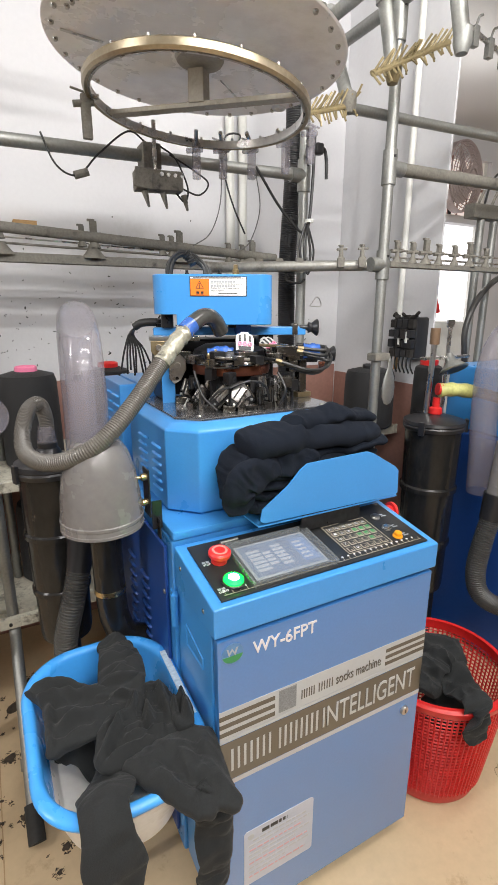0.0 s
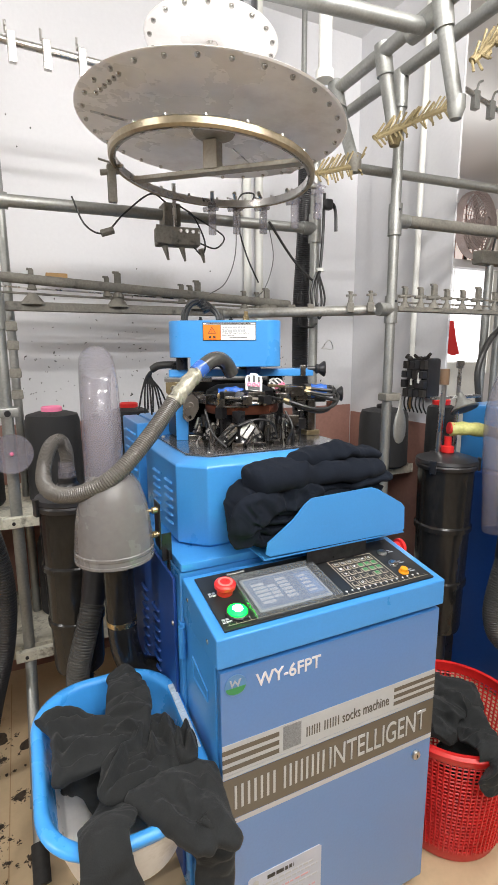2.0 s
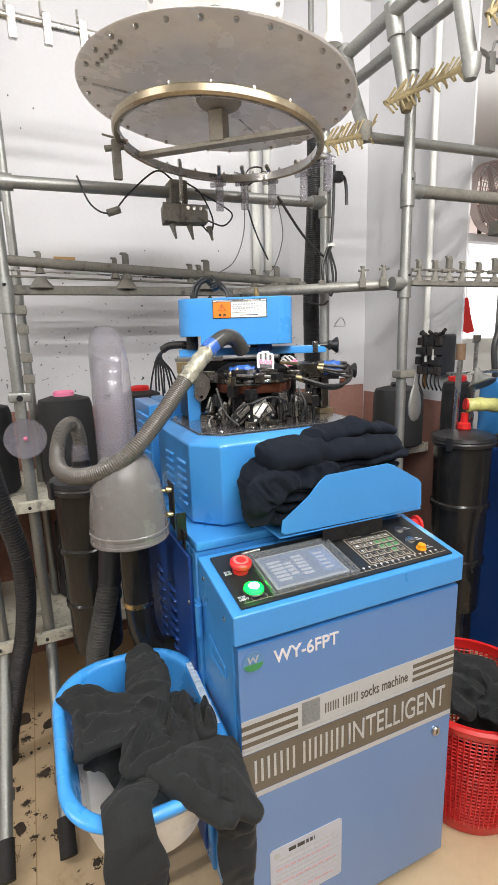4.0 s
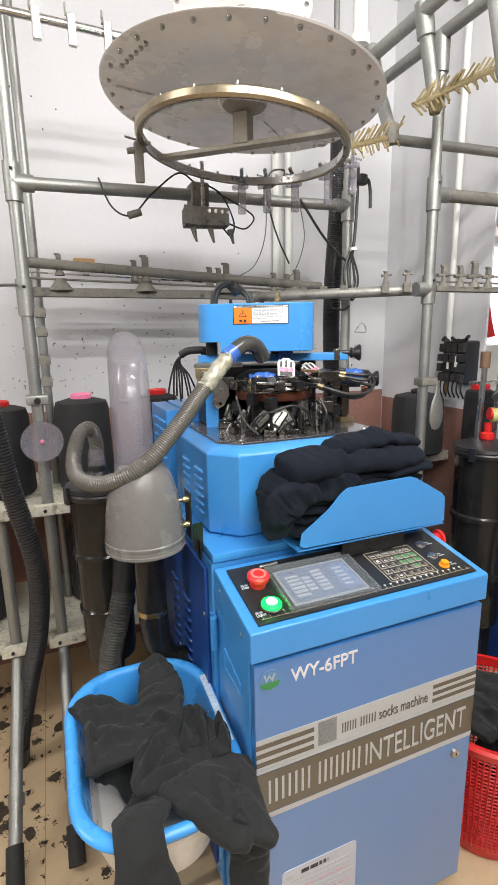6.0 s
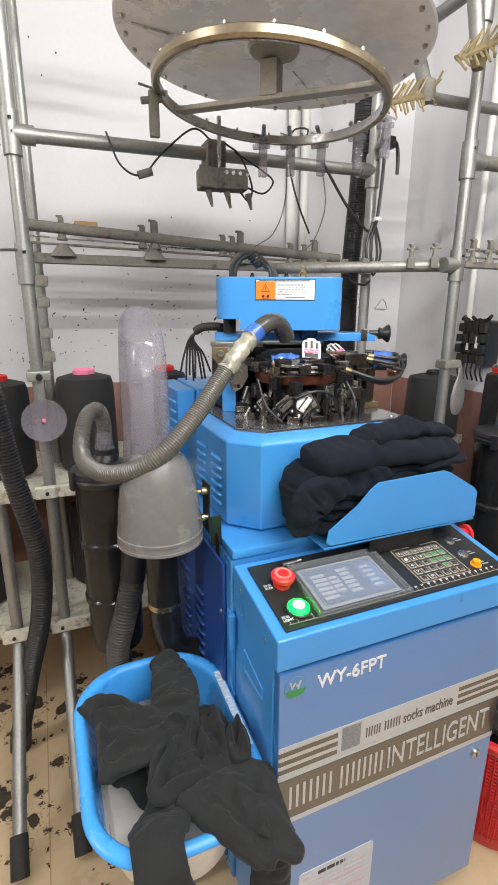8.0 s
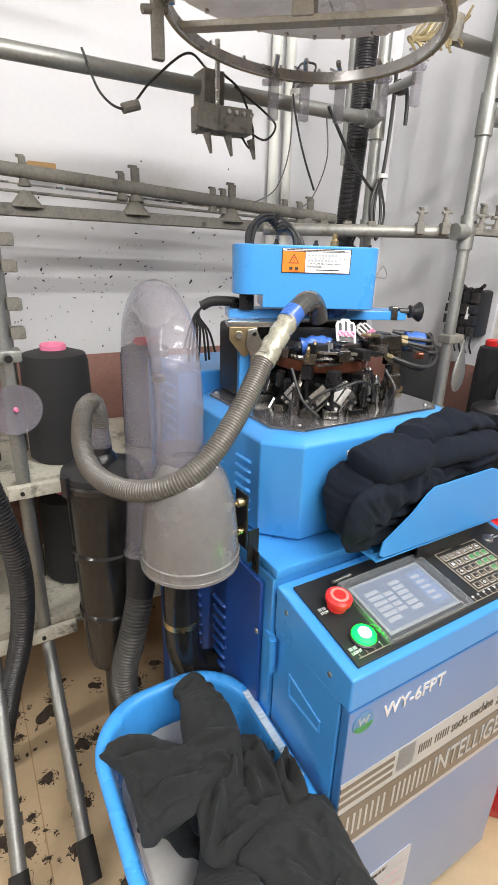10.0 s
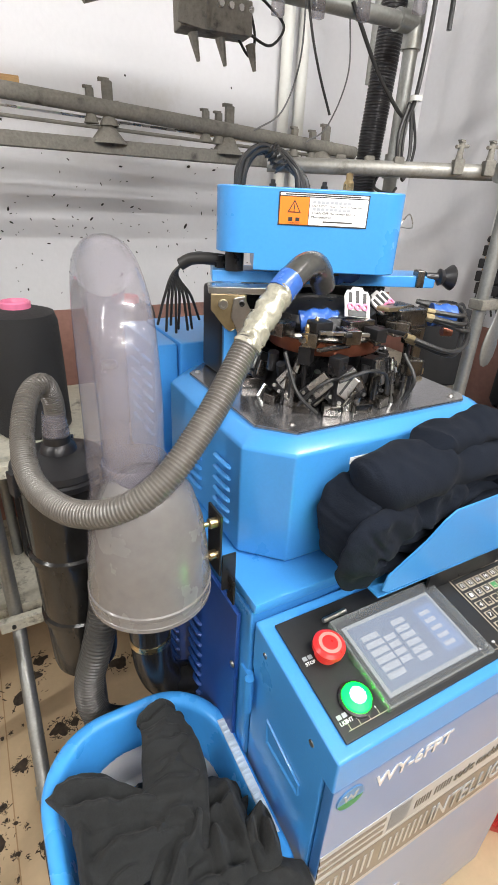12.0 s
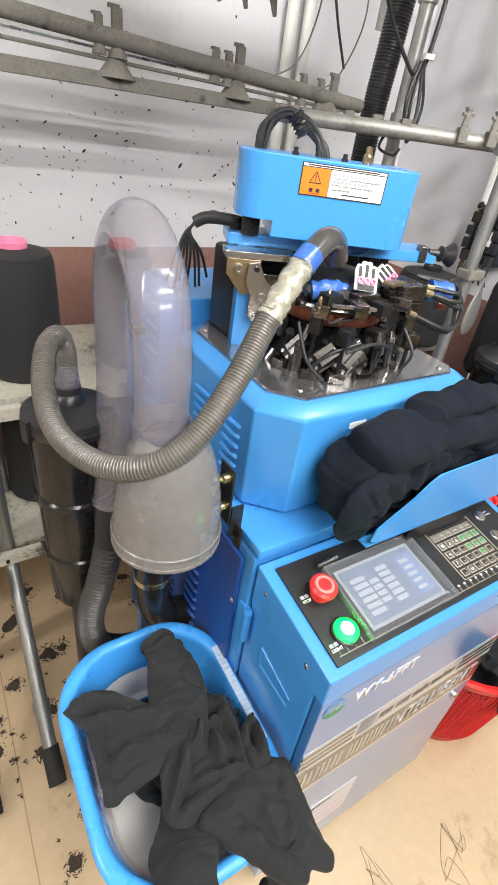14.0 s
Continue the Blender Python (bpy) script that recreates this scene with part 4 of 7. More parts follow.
part("warning_mark", turned(box(0.0252, 0.0268, 0.024, 0.0325, 0.0021, 0.0024), on_head(SX0, SZ0)), BLACKINK, warn)
part("warning_mark", turned(box(0.0252, 0.0268, 0.0212, 0.0228, 0.0021, 0.0024), on_head(SX0, SZ0)), BLACKINK, warn)
for x in (0.017, 0.029):
    part("print_bar", turned(box(x, x + 0.007, 0.0065, 0.0125, 0.0015, 0.0018), on_head(SX0, SZ0)), BLACKINK, warn)
letters("lettering", "WARNING", 0.0022, on_head(SX0 + 0.016, SZ0 + 0.0032, 0.0018), BLACKINK, warn, 0.02, depth=0.0002)
for k in range(2):
    for i in range(9):
        part("print_bar", turned(box(0.056 + i * 0.0072, 0.0615 + i * 0.0072, 0.0345 - k * 0.0105, 0.0385 - k * 0.0105, 0.0015, 0.0018), on_head(SX0, SZ0)), GREYINK, warn)
for z, s, w in ((0.0288, "DO NOT Touch the Running Part", 0.086), (0.0185, "TURN OFF the Power before", 0.074), (0.0125, "Maintenance", 0.034)):
    letters("lettering", s, 0.0038, on_head(SX0 + 0.055, SZ0 + z, 0.0018), BROWNINK, warn, w, depth=0.0002)
part("print_bar", turned(box(0.01, 0.135, 0.0455, 0.0475, 0.0015, 0.0018), on_head(SX0, SZ0)), BROWNINK, warn)
part("print_bar", turned(box(0.075, 0.125, 0.0065, 0.0085, 0.0015, 0.0018), on_head(SX0, SZ0)), BROWNINK, warn)
part("head_bolt", turned(lathe([(0.009, 0), (0.009, 0.012), (0.006, 0.016), (0.006, 0.026), (0, 0.028)], (0.055, 0.04, 1.577), 12), HM), BRASS, headbox)
for x in (-0.075, 0.012):
    part("head_screw", turned(lathe([(0.006, 0), (0.006, 0.004), (0.004, 0.006), (0.004, 0.011), (0, 0.012)], (x, 0.03, 1.577), 10), HM), BLACKSTEEL, headbox)
random.seed(14)
for k in range(9):
    o = [random.uniform(-0.008, 0.008) for _ in range(8)]
    part("head_cable", turned(sweep(path([(-0.130 + o[0], 0.085 + o[1], 1.572), (-0.124 + o[0], 0.085 + o[1], 1.610 + o[2]), (-0.098 + o[3], 0.080 + o[4], 1.634 + o[2]), (-0.062 + o[3], 0.072 + o[4], 1.628 + o[5]), (-0.030 + o[6], 0.066 + o[7], 1.600 + o[5]), (-0.020 + 1.5 * o[6], 0.062 + o[7], 1.572)], 8), 0.0042, 8), HM), CABLE, headbox)
part("cable_knot", turned(sweep(path([(-0.080, 0.074, 1.634), (-0.068, 0.070, 1.622), (-0.058, 0.066, 1.606)], 6), lambda i, w: 0.013 + 0.003 * math.sin(2.3 * i + 3 * w), 12), HM), CABLE, headbox)
# end knobs
for (x, z, dx) in ((0.228, 1.438, -0.035), (0.292, 1.358, -0.095)):
    kn = part("adjust_knob", turned(turned(lathe([(0, 0), (0.008, 0), (0.008, 0.022), (0.016, 0.026), (0.013, 0.034), (0.022, 0.046), (0.024, 0.05), (0.022, 0.053), (0.0, 0.054)], seg=24), pose(x + 0.01, 0.05 - dx, z, 0, 90, 0)), HM), BLACKPLASTIC, machine, "black knob on a bracket")
    part("knob_bracket", turned(box(x - 0.012, x + 0.004, 0.036 - dx, 0.064 - dx, z - 0.02, z + 0.012, 0.003), HM), BLACKSTEEL if dx < -0.05 else MACHINED, kn)
part("copper_tip", turned(turned(rod((0, 0, 0), (0.02, 0, 0), 0.010, 14), pose(0.30, 0.10, 1.330)), HM), COPPER, machine)
part("outrigger", turned(box(0.16, 0.30, 0.115, 0.145, 1.335, 1.355, 0.003), HM), BLACKSTEEL, machine)
# clamp plates at the arm's other end, holding the suction hose
CM = AM @ Matrix.Translation((0.031, -0.052, 0))
cl = part("clamp_plate", turned(wallslab([(-0.182, 1.405), (-0.118, 1.405), (-0.118, 1.372), (-0.132, 1.346), (-0.146, 1.338), (-0.158, 1.346), (-0.170, 1.366), (-0.182, 1.376)], 0.000, 0.006, 0.002), CM), BRASSY, machine, "zinc-yellow clamp plate")
part("clamp_plate", turned(wallslab([(-0.142, 1.400), (-0.122, 1.404), (-0.112, 1.376), (-0.090, 1.356), (-0.088, 1.330), (-0.104, 1.300), (-0.122, 1.290), (-0.136, 1.304), (-0.132, 1.340), (-0.146, 1.366)], -0.010, -0.004, 0.002), CM), STEEL, cl, "bright steel clamp plate")
part("arm_edge", turned(box(-0.186, -0.050, 0.000, 0.0515, 1.4055, 1.4170, 0.001), CM), STEEL, machine, "bright steel strip")
for x, z, r in ((-0.160, 1.388, 0.009), (-0.128, 1.392, 0.005), (-0.112, 1.340, 0.009), (-0.114, 1.306, 0.005)):
    part("cap_screw", turned(turned(lathe([(0, 0.006), (r * 0.45, 0.006), (r * 0.5, 0.009), (r * 0.92, 0.009), (r, 0.0)], seg=14), pose(x, 0.000 if x < -0.15 else -0.010, z, 90, 0, 0)), CM), STEEL if r > 0.006 else BLACKSTEEL, cl)
# wiring loom that droops behind the arm
random.seed(17)
for k in range(8):
    o = 0.008 * k
    part("loom_wire", sweep(path([(0.45, 1.375, 1.448), (0.415, 1.41 + o * 0.2, 1.452 + 0.001 * k), (0.375 + o * 0.2, 1.435 + o * 0.3, 1.425 - o * 0.1), (0.358 + o, 1.45, 1.375), (0.350 + o * 1.6 + random.uniform(-0.006, 0.006), 1.475, 1.30 + random.uniform(-0.01, 0.02))], 8), 0.0029, 7), CABLE, machine)
part("loom_sleeve", sweep(path([(0.47, 1.370, 1.446), (0.44, 1.385, 1.452), (0.405, 1.415, 1.450), (0.385, 1.43, 1.438)], 6), 0.0115, 12), CABLE, machine)
for k in range(4):
    part("loom_wire", sweep(path([(0.74, 1.27, 1.40), (0.73 + 0.01 * k, 1.33, 1.36), (0.70 + 0.015 * k, 1.38, 1.30), (0.70 + 0.01 * k, 1.42, 1.24)], 8), 0.005, 7), CABLE, machine)
# black box, made wide enough to back the whole mechanism
part("dark_backing", box(0.43, 0.80, 1.335, 1.43, 1.2345, 1.405, 0.01), BLACKPLASTIC, machine)

# ---- suction gear beside the machine ----
SUC = thing("suction_separator", (0.187, 1.063, 0.50), "hazy plastic suction bell with clear arched tube", "suction unit")
bell = part("bell", lathe([(0.040, 0.205), (0.050, 0.200), (0.066, 0.176), (0.080, 0.130), (0.087, 0.08), (0.0905, 0.03), (0.0925, 0.028), (0.0925, 0.022), (0.091, 0.020), (0.0915, 0.010), (0.0925, 0.009), (0.0925, 0.003), (0.088, 0.0), (0.04, -0.004)], (0.187, 1.063, 1.010), 48), HAZY, SUC, "dusty hazy plastic bell")
arch = path([(0.181, 1.085, 1.185), (0.180, 1.086, 1.25), (0.180, 1.088, 1.33), (0.183, 1.122, 1.422), (0.191, 1.215, 1.466), (0.198, 1.305, 1.422), (0.201, 1.342, 1.33), (0.199, 1.343, 1.15), (0.186, 1.335, 0.98), (0.174, 1.320, 0.88)], 8)
tube = part("arched_tube", sweep(arch, 0.042, 24, cap=False), CLEAR, SUC, "clear arched plastic tube")
part("tube_collar", lathe([(0.0425, 0), (0.0455, 0.0), (0.0455, 0.06), (0.0425, 0.06)], (0.181, 1.086, 1.17), 32, close=True), CLEAR, SUC)
part("tube_ring", turned(lathe([(0.0405, -0.005), (0.0455, -0.005), (0.0455, 0.005), (0.0405, 0.005)], seg=32, close=True), Matrix.Translation((0.175, 1.321, 0.885)) @ pose(0, 0, 0, -8, 7, 0)), CLEAR, SUC, "clear clamp ring")
low = part("drop_tube", sweep(path([(0.208, 1.165, 1.005), (0.209, 1.172, 0.88), (0.212, 1.178, 0.76), (0.220, 1.185, 0.68), (0.245, 1.190, 0.615), (0.300, 1.190, 0.585)], 8), 0.039, 24), SMOKE, SUC, "smoked plastic drop tube bending into the machine")
part("brass_band", lathe([(0.0392, 0), (0.0410, 0), (0.0410, 0.014), (0.0392, 0.014)], (0.2115, 1.177, 0.770), 24, close=True), BRASS, SUC)
part("hose_cuff", sweep(path([(0.174, 1.320, 0.880), (0.162, 1.302, 0.835), (0.148, 1.282, 0.785)], 5), lambda i, w: 0.0425 - 0.0011 * i, 20), BLACKPLASTIC, SUC)
part("ribbed_hose", ribbed([(0.149, 1.284, 0.790), (0.139, 1.275, 0.755), (0.120, 1.268, 0.690), (0.099, 1.27, 0.610), (0.094, 1.27, 0.535), (0.112, 1.27, 0.465), (0.165, 1.27, 0.418), (0.24, 1.265, 0.402), (0.300, 1.26, 0.398)], 0.031, 0.0085, 0.09, 20), DARKHOSE, SUC, "dark ribbed drain hose")
brk = part("bracket", box(0.288, 0.292, 1.03, 1.075, 1.02, 1.135, 0.001), BLACKSTEEL, SUC, "dark steel bracket with brass screws")
part("bracket", box(0.2925, 0.3165, 1.028, 1.032, 0.99, 1.06, 0.001), BLACKSTEEL, SUC)
part("bracket", box(0.303, 0.3065, 1.008, 1.03, 0.972, 1.02, 0.001), BLACKSTEEL, SUC)
for z in (1.117, 1.055):
    part("brass_screw", turned(lathe([(0, 0.034), (0.004, 0.034), (0.004, 0.014), (0.0085, 0.012), (0.0085, 0.0)], seg=12), Matrix.Translation((0.288, 1.045, z)) @ pose(0, 0, 0, 0, -90, 0)), BRASS, brk)
tc = part("tube_clip", box(0.165, 0.185, 1.16, 1.18, 1.33, 1.345, 0.003), STEEL, SUC)


def canister(name, at, r, z0, z1, label):
    x, y = at
    c = thing(name, (x, y, 0), label, "vacuum canister", "suction canisters")
    h = z1 - z0
    part("barrel", lathe([(0, z0), (r * 0.80, z0), (r * 0.84, z0 + 0.02), (r * 0.86, z0 + h * 0.28), (r * 0.93, z0 + h * 0.285), (r * 0.93, z0 + h * 0.31), (r * 0.88, z0 + h * 0.32), (r * 0.91, z0 + h * 0.60), (r * 0.98, z0 + h * 0.605), (r * 0.98, z0 + h * 0.63), (r * 0.92, z0 + h * 0.64), (r * 0.95, z1 - 0.02), (0, z1 - 0.02)], (x, y, 0), 36), SMOKE, c, "smoked plastic barrel")
    lid = part("lid", lathe([(0, z1 + 0.022), (r * 0.35, z1 + 0.021), (r * 0.8, z1 + 0.008), (r * 1.02, z1), (r * 1.05, z1 - 0.012), (r * 1.02, z1 - 0.016), (r * 1.05, z1 - 0.022), (r * 1.02, z1 - 0.035), (r * 0.95, z1 - 0.036)], (x, y, 0), 36), BLACKPLASTIC, c, "black lid with clips")
    for a in (70, 200, 320):
        part("clip", turned(box(-0.006, 0.006, -0.012, 0.012, -0.045, 0.006, 0.003), Matrix.Translation((x + r * 1.06 * math.cos(radians(a)), y + r * 1.06 * math.sin(radians(a)), z1)) @ pose(0, 0, 0, 0, 0, a)), BLACKPLASTIC, lid)
    part("base_post", lathe([(0, 0), (r * 0.7, 0), (r * 0.7, 0.02), (r * 0.4, 0.03), (r * 0.4, z0)], (x, y, 0), 24), BLACKPLASTIC, c)
    return c


can = canister("vacuum_canister", (0.115, 1.412), 0.089, 0.53, 1.080, "smoked plastic vacuum canister with a black lid")
part("outlet", lathe([(0.036, 1.096), (0.032, 1.112), (0.026, 1.118), (0.026, 1.132), (0.017, 1.136), (0.017, 1.165)], (0.117, 1.412, 0), 20), BLACKPLASTIC, can)
part("clear_adapter", lathe([(0.0235, 1.133), (0.0255, 1.140), (0.0205, 1.180), (0.0195, 1.180)], (0.117, 1.412, 0), 24), CLEAR, can, "clear plastic hose adapter")
hose = thing("suction_hose", (0.12, 1.412, 1.165), "grey ribbed suction hose with a tape-wrapped joint", "hose")
HP = [(0.120, 1.412, 1.15), (0.119, 1.410, 1.205), (0.104, 1.392, 1.245), (0.074, 1.355, 1.235), (0.052, 1.285, 1.190), (0.052, 1.19, 1.165), (0.085, 1.09, 1.167), (0.140, 1.03, 1.190), (0.200, 1.018, 1.228), (0.275, 1.045, 1.295), (0.340, 1.085, 1.358), (0.362, 1.098, 1.378)]
part("ribbed_hose", ribbed(HP, 0.0188, 0.0052, 0.075, 18), HOSE, hose, "grey ribbed hose")
random.seed(5)
part("tape_wrap", sweep(path([(0.352, 1.092, 1.368), (0.378, 1.106, 1.394), (0.410, 1.120, 1.424), (0.43, 1.128, 1.440)], 8), lambda i, w: 0.0205 + 0.0016 * math.sin(3 * w + i) + 0.001 * math.sin(i * 2.1), 20), FOIL, hose, "crinkled clear tape wrap")
part("blue_tape", sweep(path([(0.424, 1.126, 1.436), (0.436, 1.130, 1.446), (0.446, 1.134, 1.453)], 4), 0.0212, 20), BLUETAPE, hose)
part("elbow", sweep(path([(0.444, 1.133, 1.452), (0.475, 1.146, 1.468), (0.503, 1.160, 1.470), (0.527, 1.174, 1.458), (0.548, 1.187, 1.432)], 8), 0.0205, 20), paint("dark_grey_elbow", (0.05, 0.05, 0.047), 0.22, vary=0.3, scale=20), hose, "dark grey glossy plastic elbow")

# ---- basin of socks ----
basin = thing("plastic_basin", (0.145, 0.905, 0.475), "milky plastic basin with a sky-blue rim, holding black socks", "basin")


def rrect(x0, x1, y0, y1, r, n=8):
    pts = []
    for cx, cy, a0 in ((x1 - r, y1 - r, 0), (x0 + r, y1 - r, 90), (x0 + r, y0 + r, 180), (x1 - r, y0 + r, 270)):
        pts += [(cx + r * math.cos(radians(a0 + 90 * k / n)), cy + r * math.sin(radians(a0 + 90 * k / n))) for k in range(n + 1)]
    return pts


def loops(levels, bm=None, cap_low=True):
    bm = bm or bmesh.new()
    rings = [[bm.verts.new((x, y, z)) for x, y in pts] for pts, z in levels]
    n = len(rings[0])
    for p, q in zip(rings, rings[1:]):
        for i in range(n):
            bm.faces.new((p[i], p[(i + 1) % n], q[(i + 1) % n], q[i]))
    if cap_low:
        bm.faces.new(rings[0])
        bm.faces.new(rings[-1])
    return bm


BX0, BX1, BY0, BY1 = -0.028, 0.314, 0.682, 1.140


def bl(d, r):
    return rrect(BX0 + d, BX1 - d, BY0 + d, BY1 - d, r + 0.03, 12)


part("bowl", loops([(bl(0.058, 0.07), 0.475), (bl(0.05, 0.078), 0.480), (bl(0.022, 0.09), 0.60), (bl(0.022, 0.09), 0.604), (bl(0.026, 0.088), 0.604), (bl(0.054, 0.075), 0.486), (bl(0.06, 0.07), 0.482)]), CREAM, basin, "milky white plastic bowl")
part("rim", loops([(bl(0.0215, 0.092), 0.606), (bl(0.0135, 0.095), 0.632), (bl(0.010, 0.096), 0.640), (bl(0.002, 0.10), 0.640), (bl(-0.002, 0.101), 0.643), (bl(-0.003, 0.101), 0.648), (bl(-0.001, 0.10), 0.653), (bl(0.004, 0.099), 0.6565), (bl(0.010, 0.097), 0.6575), (bl(0.016, 0.095), 0.656), (bl(0.020, 0.093), 0.652), (bl(0.023, 0.091), 0.645), (bl(0.038, 0.085), 0.565), (bl(0.036, 0.085), 0.562)], cap_low=False), BASINBLUE, basin, "sky-blue plastic rim and inner wall")
lining = bmesh.new()
lev = [[lining.verts.new((x, y, z)) for x, y in bl(d, r)] for d, r, z in ((0.0345, 0.086, 0.572), (0.0425, 0.081, 0.525), (0.0495, 0.077, 0.497), (0.053, 0.075, 0.4885))]
for p, q in zip(lev, lev[1:]):
    for i in range(len(p)):
        k = (i + 1) % len(p)
        if p[i].co.y + p[k].co.y > 1.96 + 0.6 * max(0.0, 0.145 - p[i].co.x) - 0.9 * max(0.0, p[i].co.x - 0.22):
            lining.faces.new((p[i], p[k], q[k], q[i]))
bmesh.ops.delete(lining, geom=[v for v in lining.verts if not v.link_faces], context="VERTS")
bmesh.ops.solidify(lining, geom=list(lining.faces), thickness=0.0012)
part("inner_wall", lining, BASINBLUE, basin, "sky-blue inner wall")
part("inner_floor", box(BX0 + 0.075, BX1 - 0.075, 0.975, BY1 - 0.072, 0.4865, 0.4905, 0.001), BASINBLUE, basin, "sky-blue inner floor")
part("grip_strip", box(BX1 - 0.0205, BX1 - 0.0035, 0.825, 1.035, 0.6535, 0.6575, 0.0015), GRIP, basin, "milky ribbed grip strip")
for k in range(20):
    if k == 0:
        rib = part("grip_rib", rod((BX1 - 0.019, 0.83, 0.6568), (BX1 - 0.005, 0.83, 0.6563), 0.003, 8), GRIP, basin)
    else:
        same(rib, (0, k * 0.0105, 0))
# the basin leans forward a little
basin.matrix_world = Matrix.Translation((0.143, 1.14, 0.655)) @ pose(0, 0, 0, 4.2) @ Matrix.Translation((-0.143, -1.14, -0.655)) @ Matrix.Translation((0.145, 0.905, 0.475))
stool = thing("low_stool", (0.155, 1.06, 0), "dark low stool under the basin", "stool")
part("seat", box(0.10, 0.21, 1.01, 1.11, 0.435, 0.468, 0.008), BLACKPLASTIC, stool)
for x in (0.115, 0.195):
    for y in (1.025, 1.095):
        part("leg", rod((x, y, 0), (x, y, 0.437), 0.011, 10), BLACKSTEEL, stool)


def ridge(q):
    return 1 - 2 * math.sqrt(noise.noise(q) ** 2 + 0.006)


def sock(name, points, widths, thick, seed, label, group, fold=0.014, seg=64, per=34, up=(0, 0, 1), wave=15.0, cross=0.0, swell=(1, 1), cuffed=True, cloth=None, dome=0.0, rumple=0.9):
    """A limp knitted tube along points, flattened, that lies in folds; cross: the size of rumples across it."""
    line = path(points, per)
    n = len(line)
    reach = sum((b - a).length for a, b in zip(line, line[1:]))
    off = Vector((seed * 7.3, seed * 3.1, seed * 1.7))
    bm = bmesh.new()
    rings, side = [], None
    for i, p in enumerate(line):
        f = i / (n - 1) * (len(widths) - 1)
        j = min(int(f), len(widths) - 2)
        width = widths[j] + (widths[j + 1] - widths[j]) * (f - j)
        d = (line[min(i + 1, n - 1)] - line[max(i - 1, 0)]).normalized()
        s = d.cross(Vector(up))
        if s.length < 0.25 and side is not None:
            s = side - d * side.dot(d)
        if side is not None and s.dot(side) < 0:
            s = -s
        side = s.normalized()
        side = (side - d * side.dot(d)).normalized()
        o = side.cross(d).normalized()
        e = min(i, n - 1 - i) / (n - 1)
        close = (0.75 + 0.25 * min(1.0, e / 0.05)) if e < 0.05 else 1.0
        if dome:
            close = math.sqrt(max(0.02, 1 - (1 - min(1.0, e / dome)) ** 2))
        lift = cross * math.sin(i * 0.34 + seed) * (0.4 + noise.noise(Vector((i * 0.09, seed, 0.5))))
        ring = []
        for k in range(seg):
            a = 2 * math.pi * k / seg
            wide = width * (1 + 0.28 * noise.noise(p * 14 + off) + 0.22 * noise.noise(p * 17 + off * 2) * math.cos(a))
            # a boxier section than an ellipse, as cloth has
            ca_, sa_ = math.cos(a), math.sin(a)
            q = p + side * (abs(ca_) ** 0.8 * (1 if ca_ > 0 else -1)) * wide * close
            h = fold * (0.85 * noise.noise(q * wave * 0.8 + off) + 0.62 * ridge(q * wave * 1.05 + off * 1.7) + 0.26 * ridge(q * wave * 1.9 - off) + 0.10 * noise.noise(q * wave * 3.6 + off))
            s_ = i / (n - 1) * reach
            h += fold * rumple * (0.75 * ridge(Vector((s_ * 19 + 1.0 * noise.noise(q * 13 + off), ca_ * wide * 9, seed * 2.3))) + 0.22 * ridge(Vector((s_ * 40 + 1.2 * noise.noise(q * 20 - off), ca_ * wide * 18, seed * 5.1))))
            puff = thick * swell[0] ** (1 - f / (len(widths) - 1)) * swell[1] ** (f / (len(widths) - 1)) * (0.85 + 0.35 * noise.noise(q * 16 - off))
            ring.append(bm.verts.new(q + o * (sa_ * puff * close + h + lift) + d * 0.35 * fold * noise.noise(q * wave * 1.5 - off)))
        rings.append(ring)
    for a, b in zip(rings, rings[1:]):
        for k in range(seg):
            bm.faces.new((a[k], a[(k + 1) % seg], b[(k + 1) % seg], b[k]))
    bm.faces.new(rings[0][::-1])
    bm.faces.new(rings[-1])
    ends = [[v.co.copy() for v in ring] for ring in rings[1:max(5, n // 9)]]
    ob = solo(name, bm, cloth or SOCK, label, "sock", group)
    if not cuffed:
        return ob
    cuff = bmesh.new()
    loops_ = []
    for ring in ends:
        mid = sum(ring, Vector()) / seg
        loops_.append([cuff.verts.new(mid + (v - mid) * 1.02 + (v - mid).normalized() * (0.0022 if k % 2 else 0.0006)) for k, v in enumerate(ring)])
    for p, q in zip(loops_, loops_[1:]):
        for k in range(seg):
            cuff.faces.new((p[k], p[(k + 1) % seg], q[(k + 1) % seg], q[k]))
    part("cuff", cuff, SOCK, ob)
    return ob


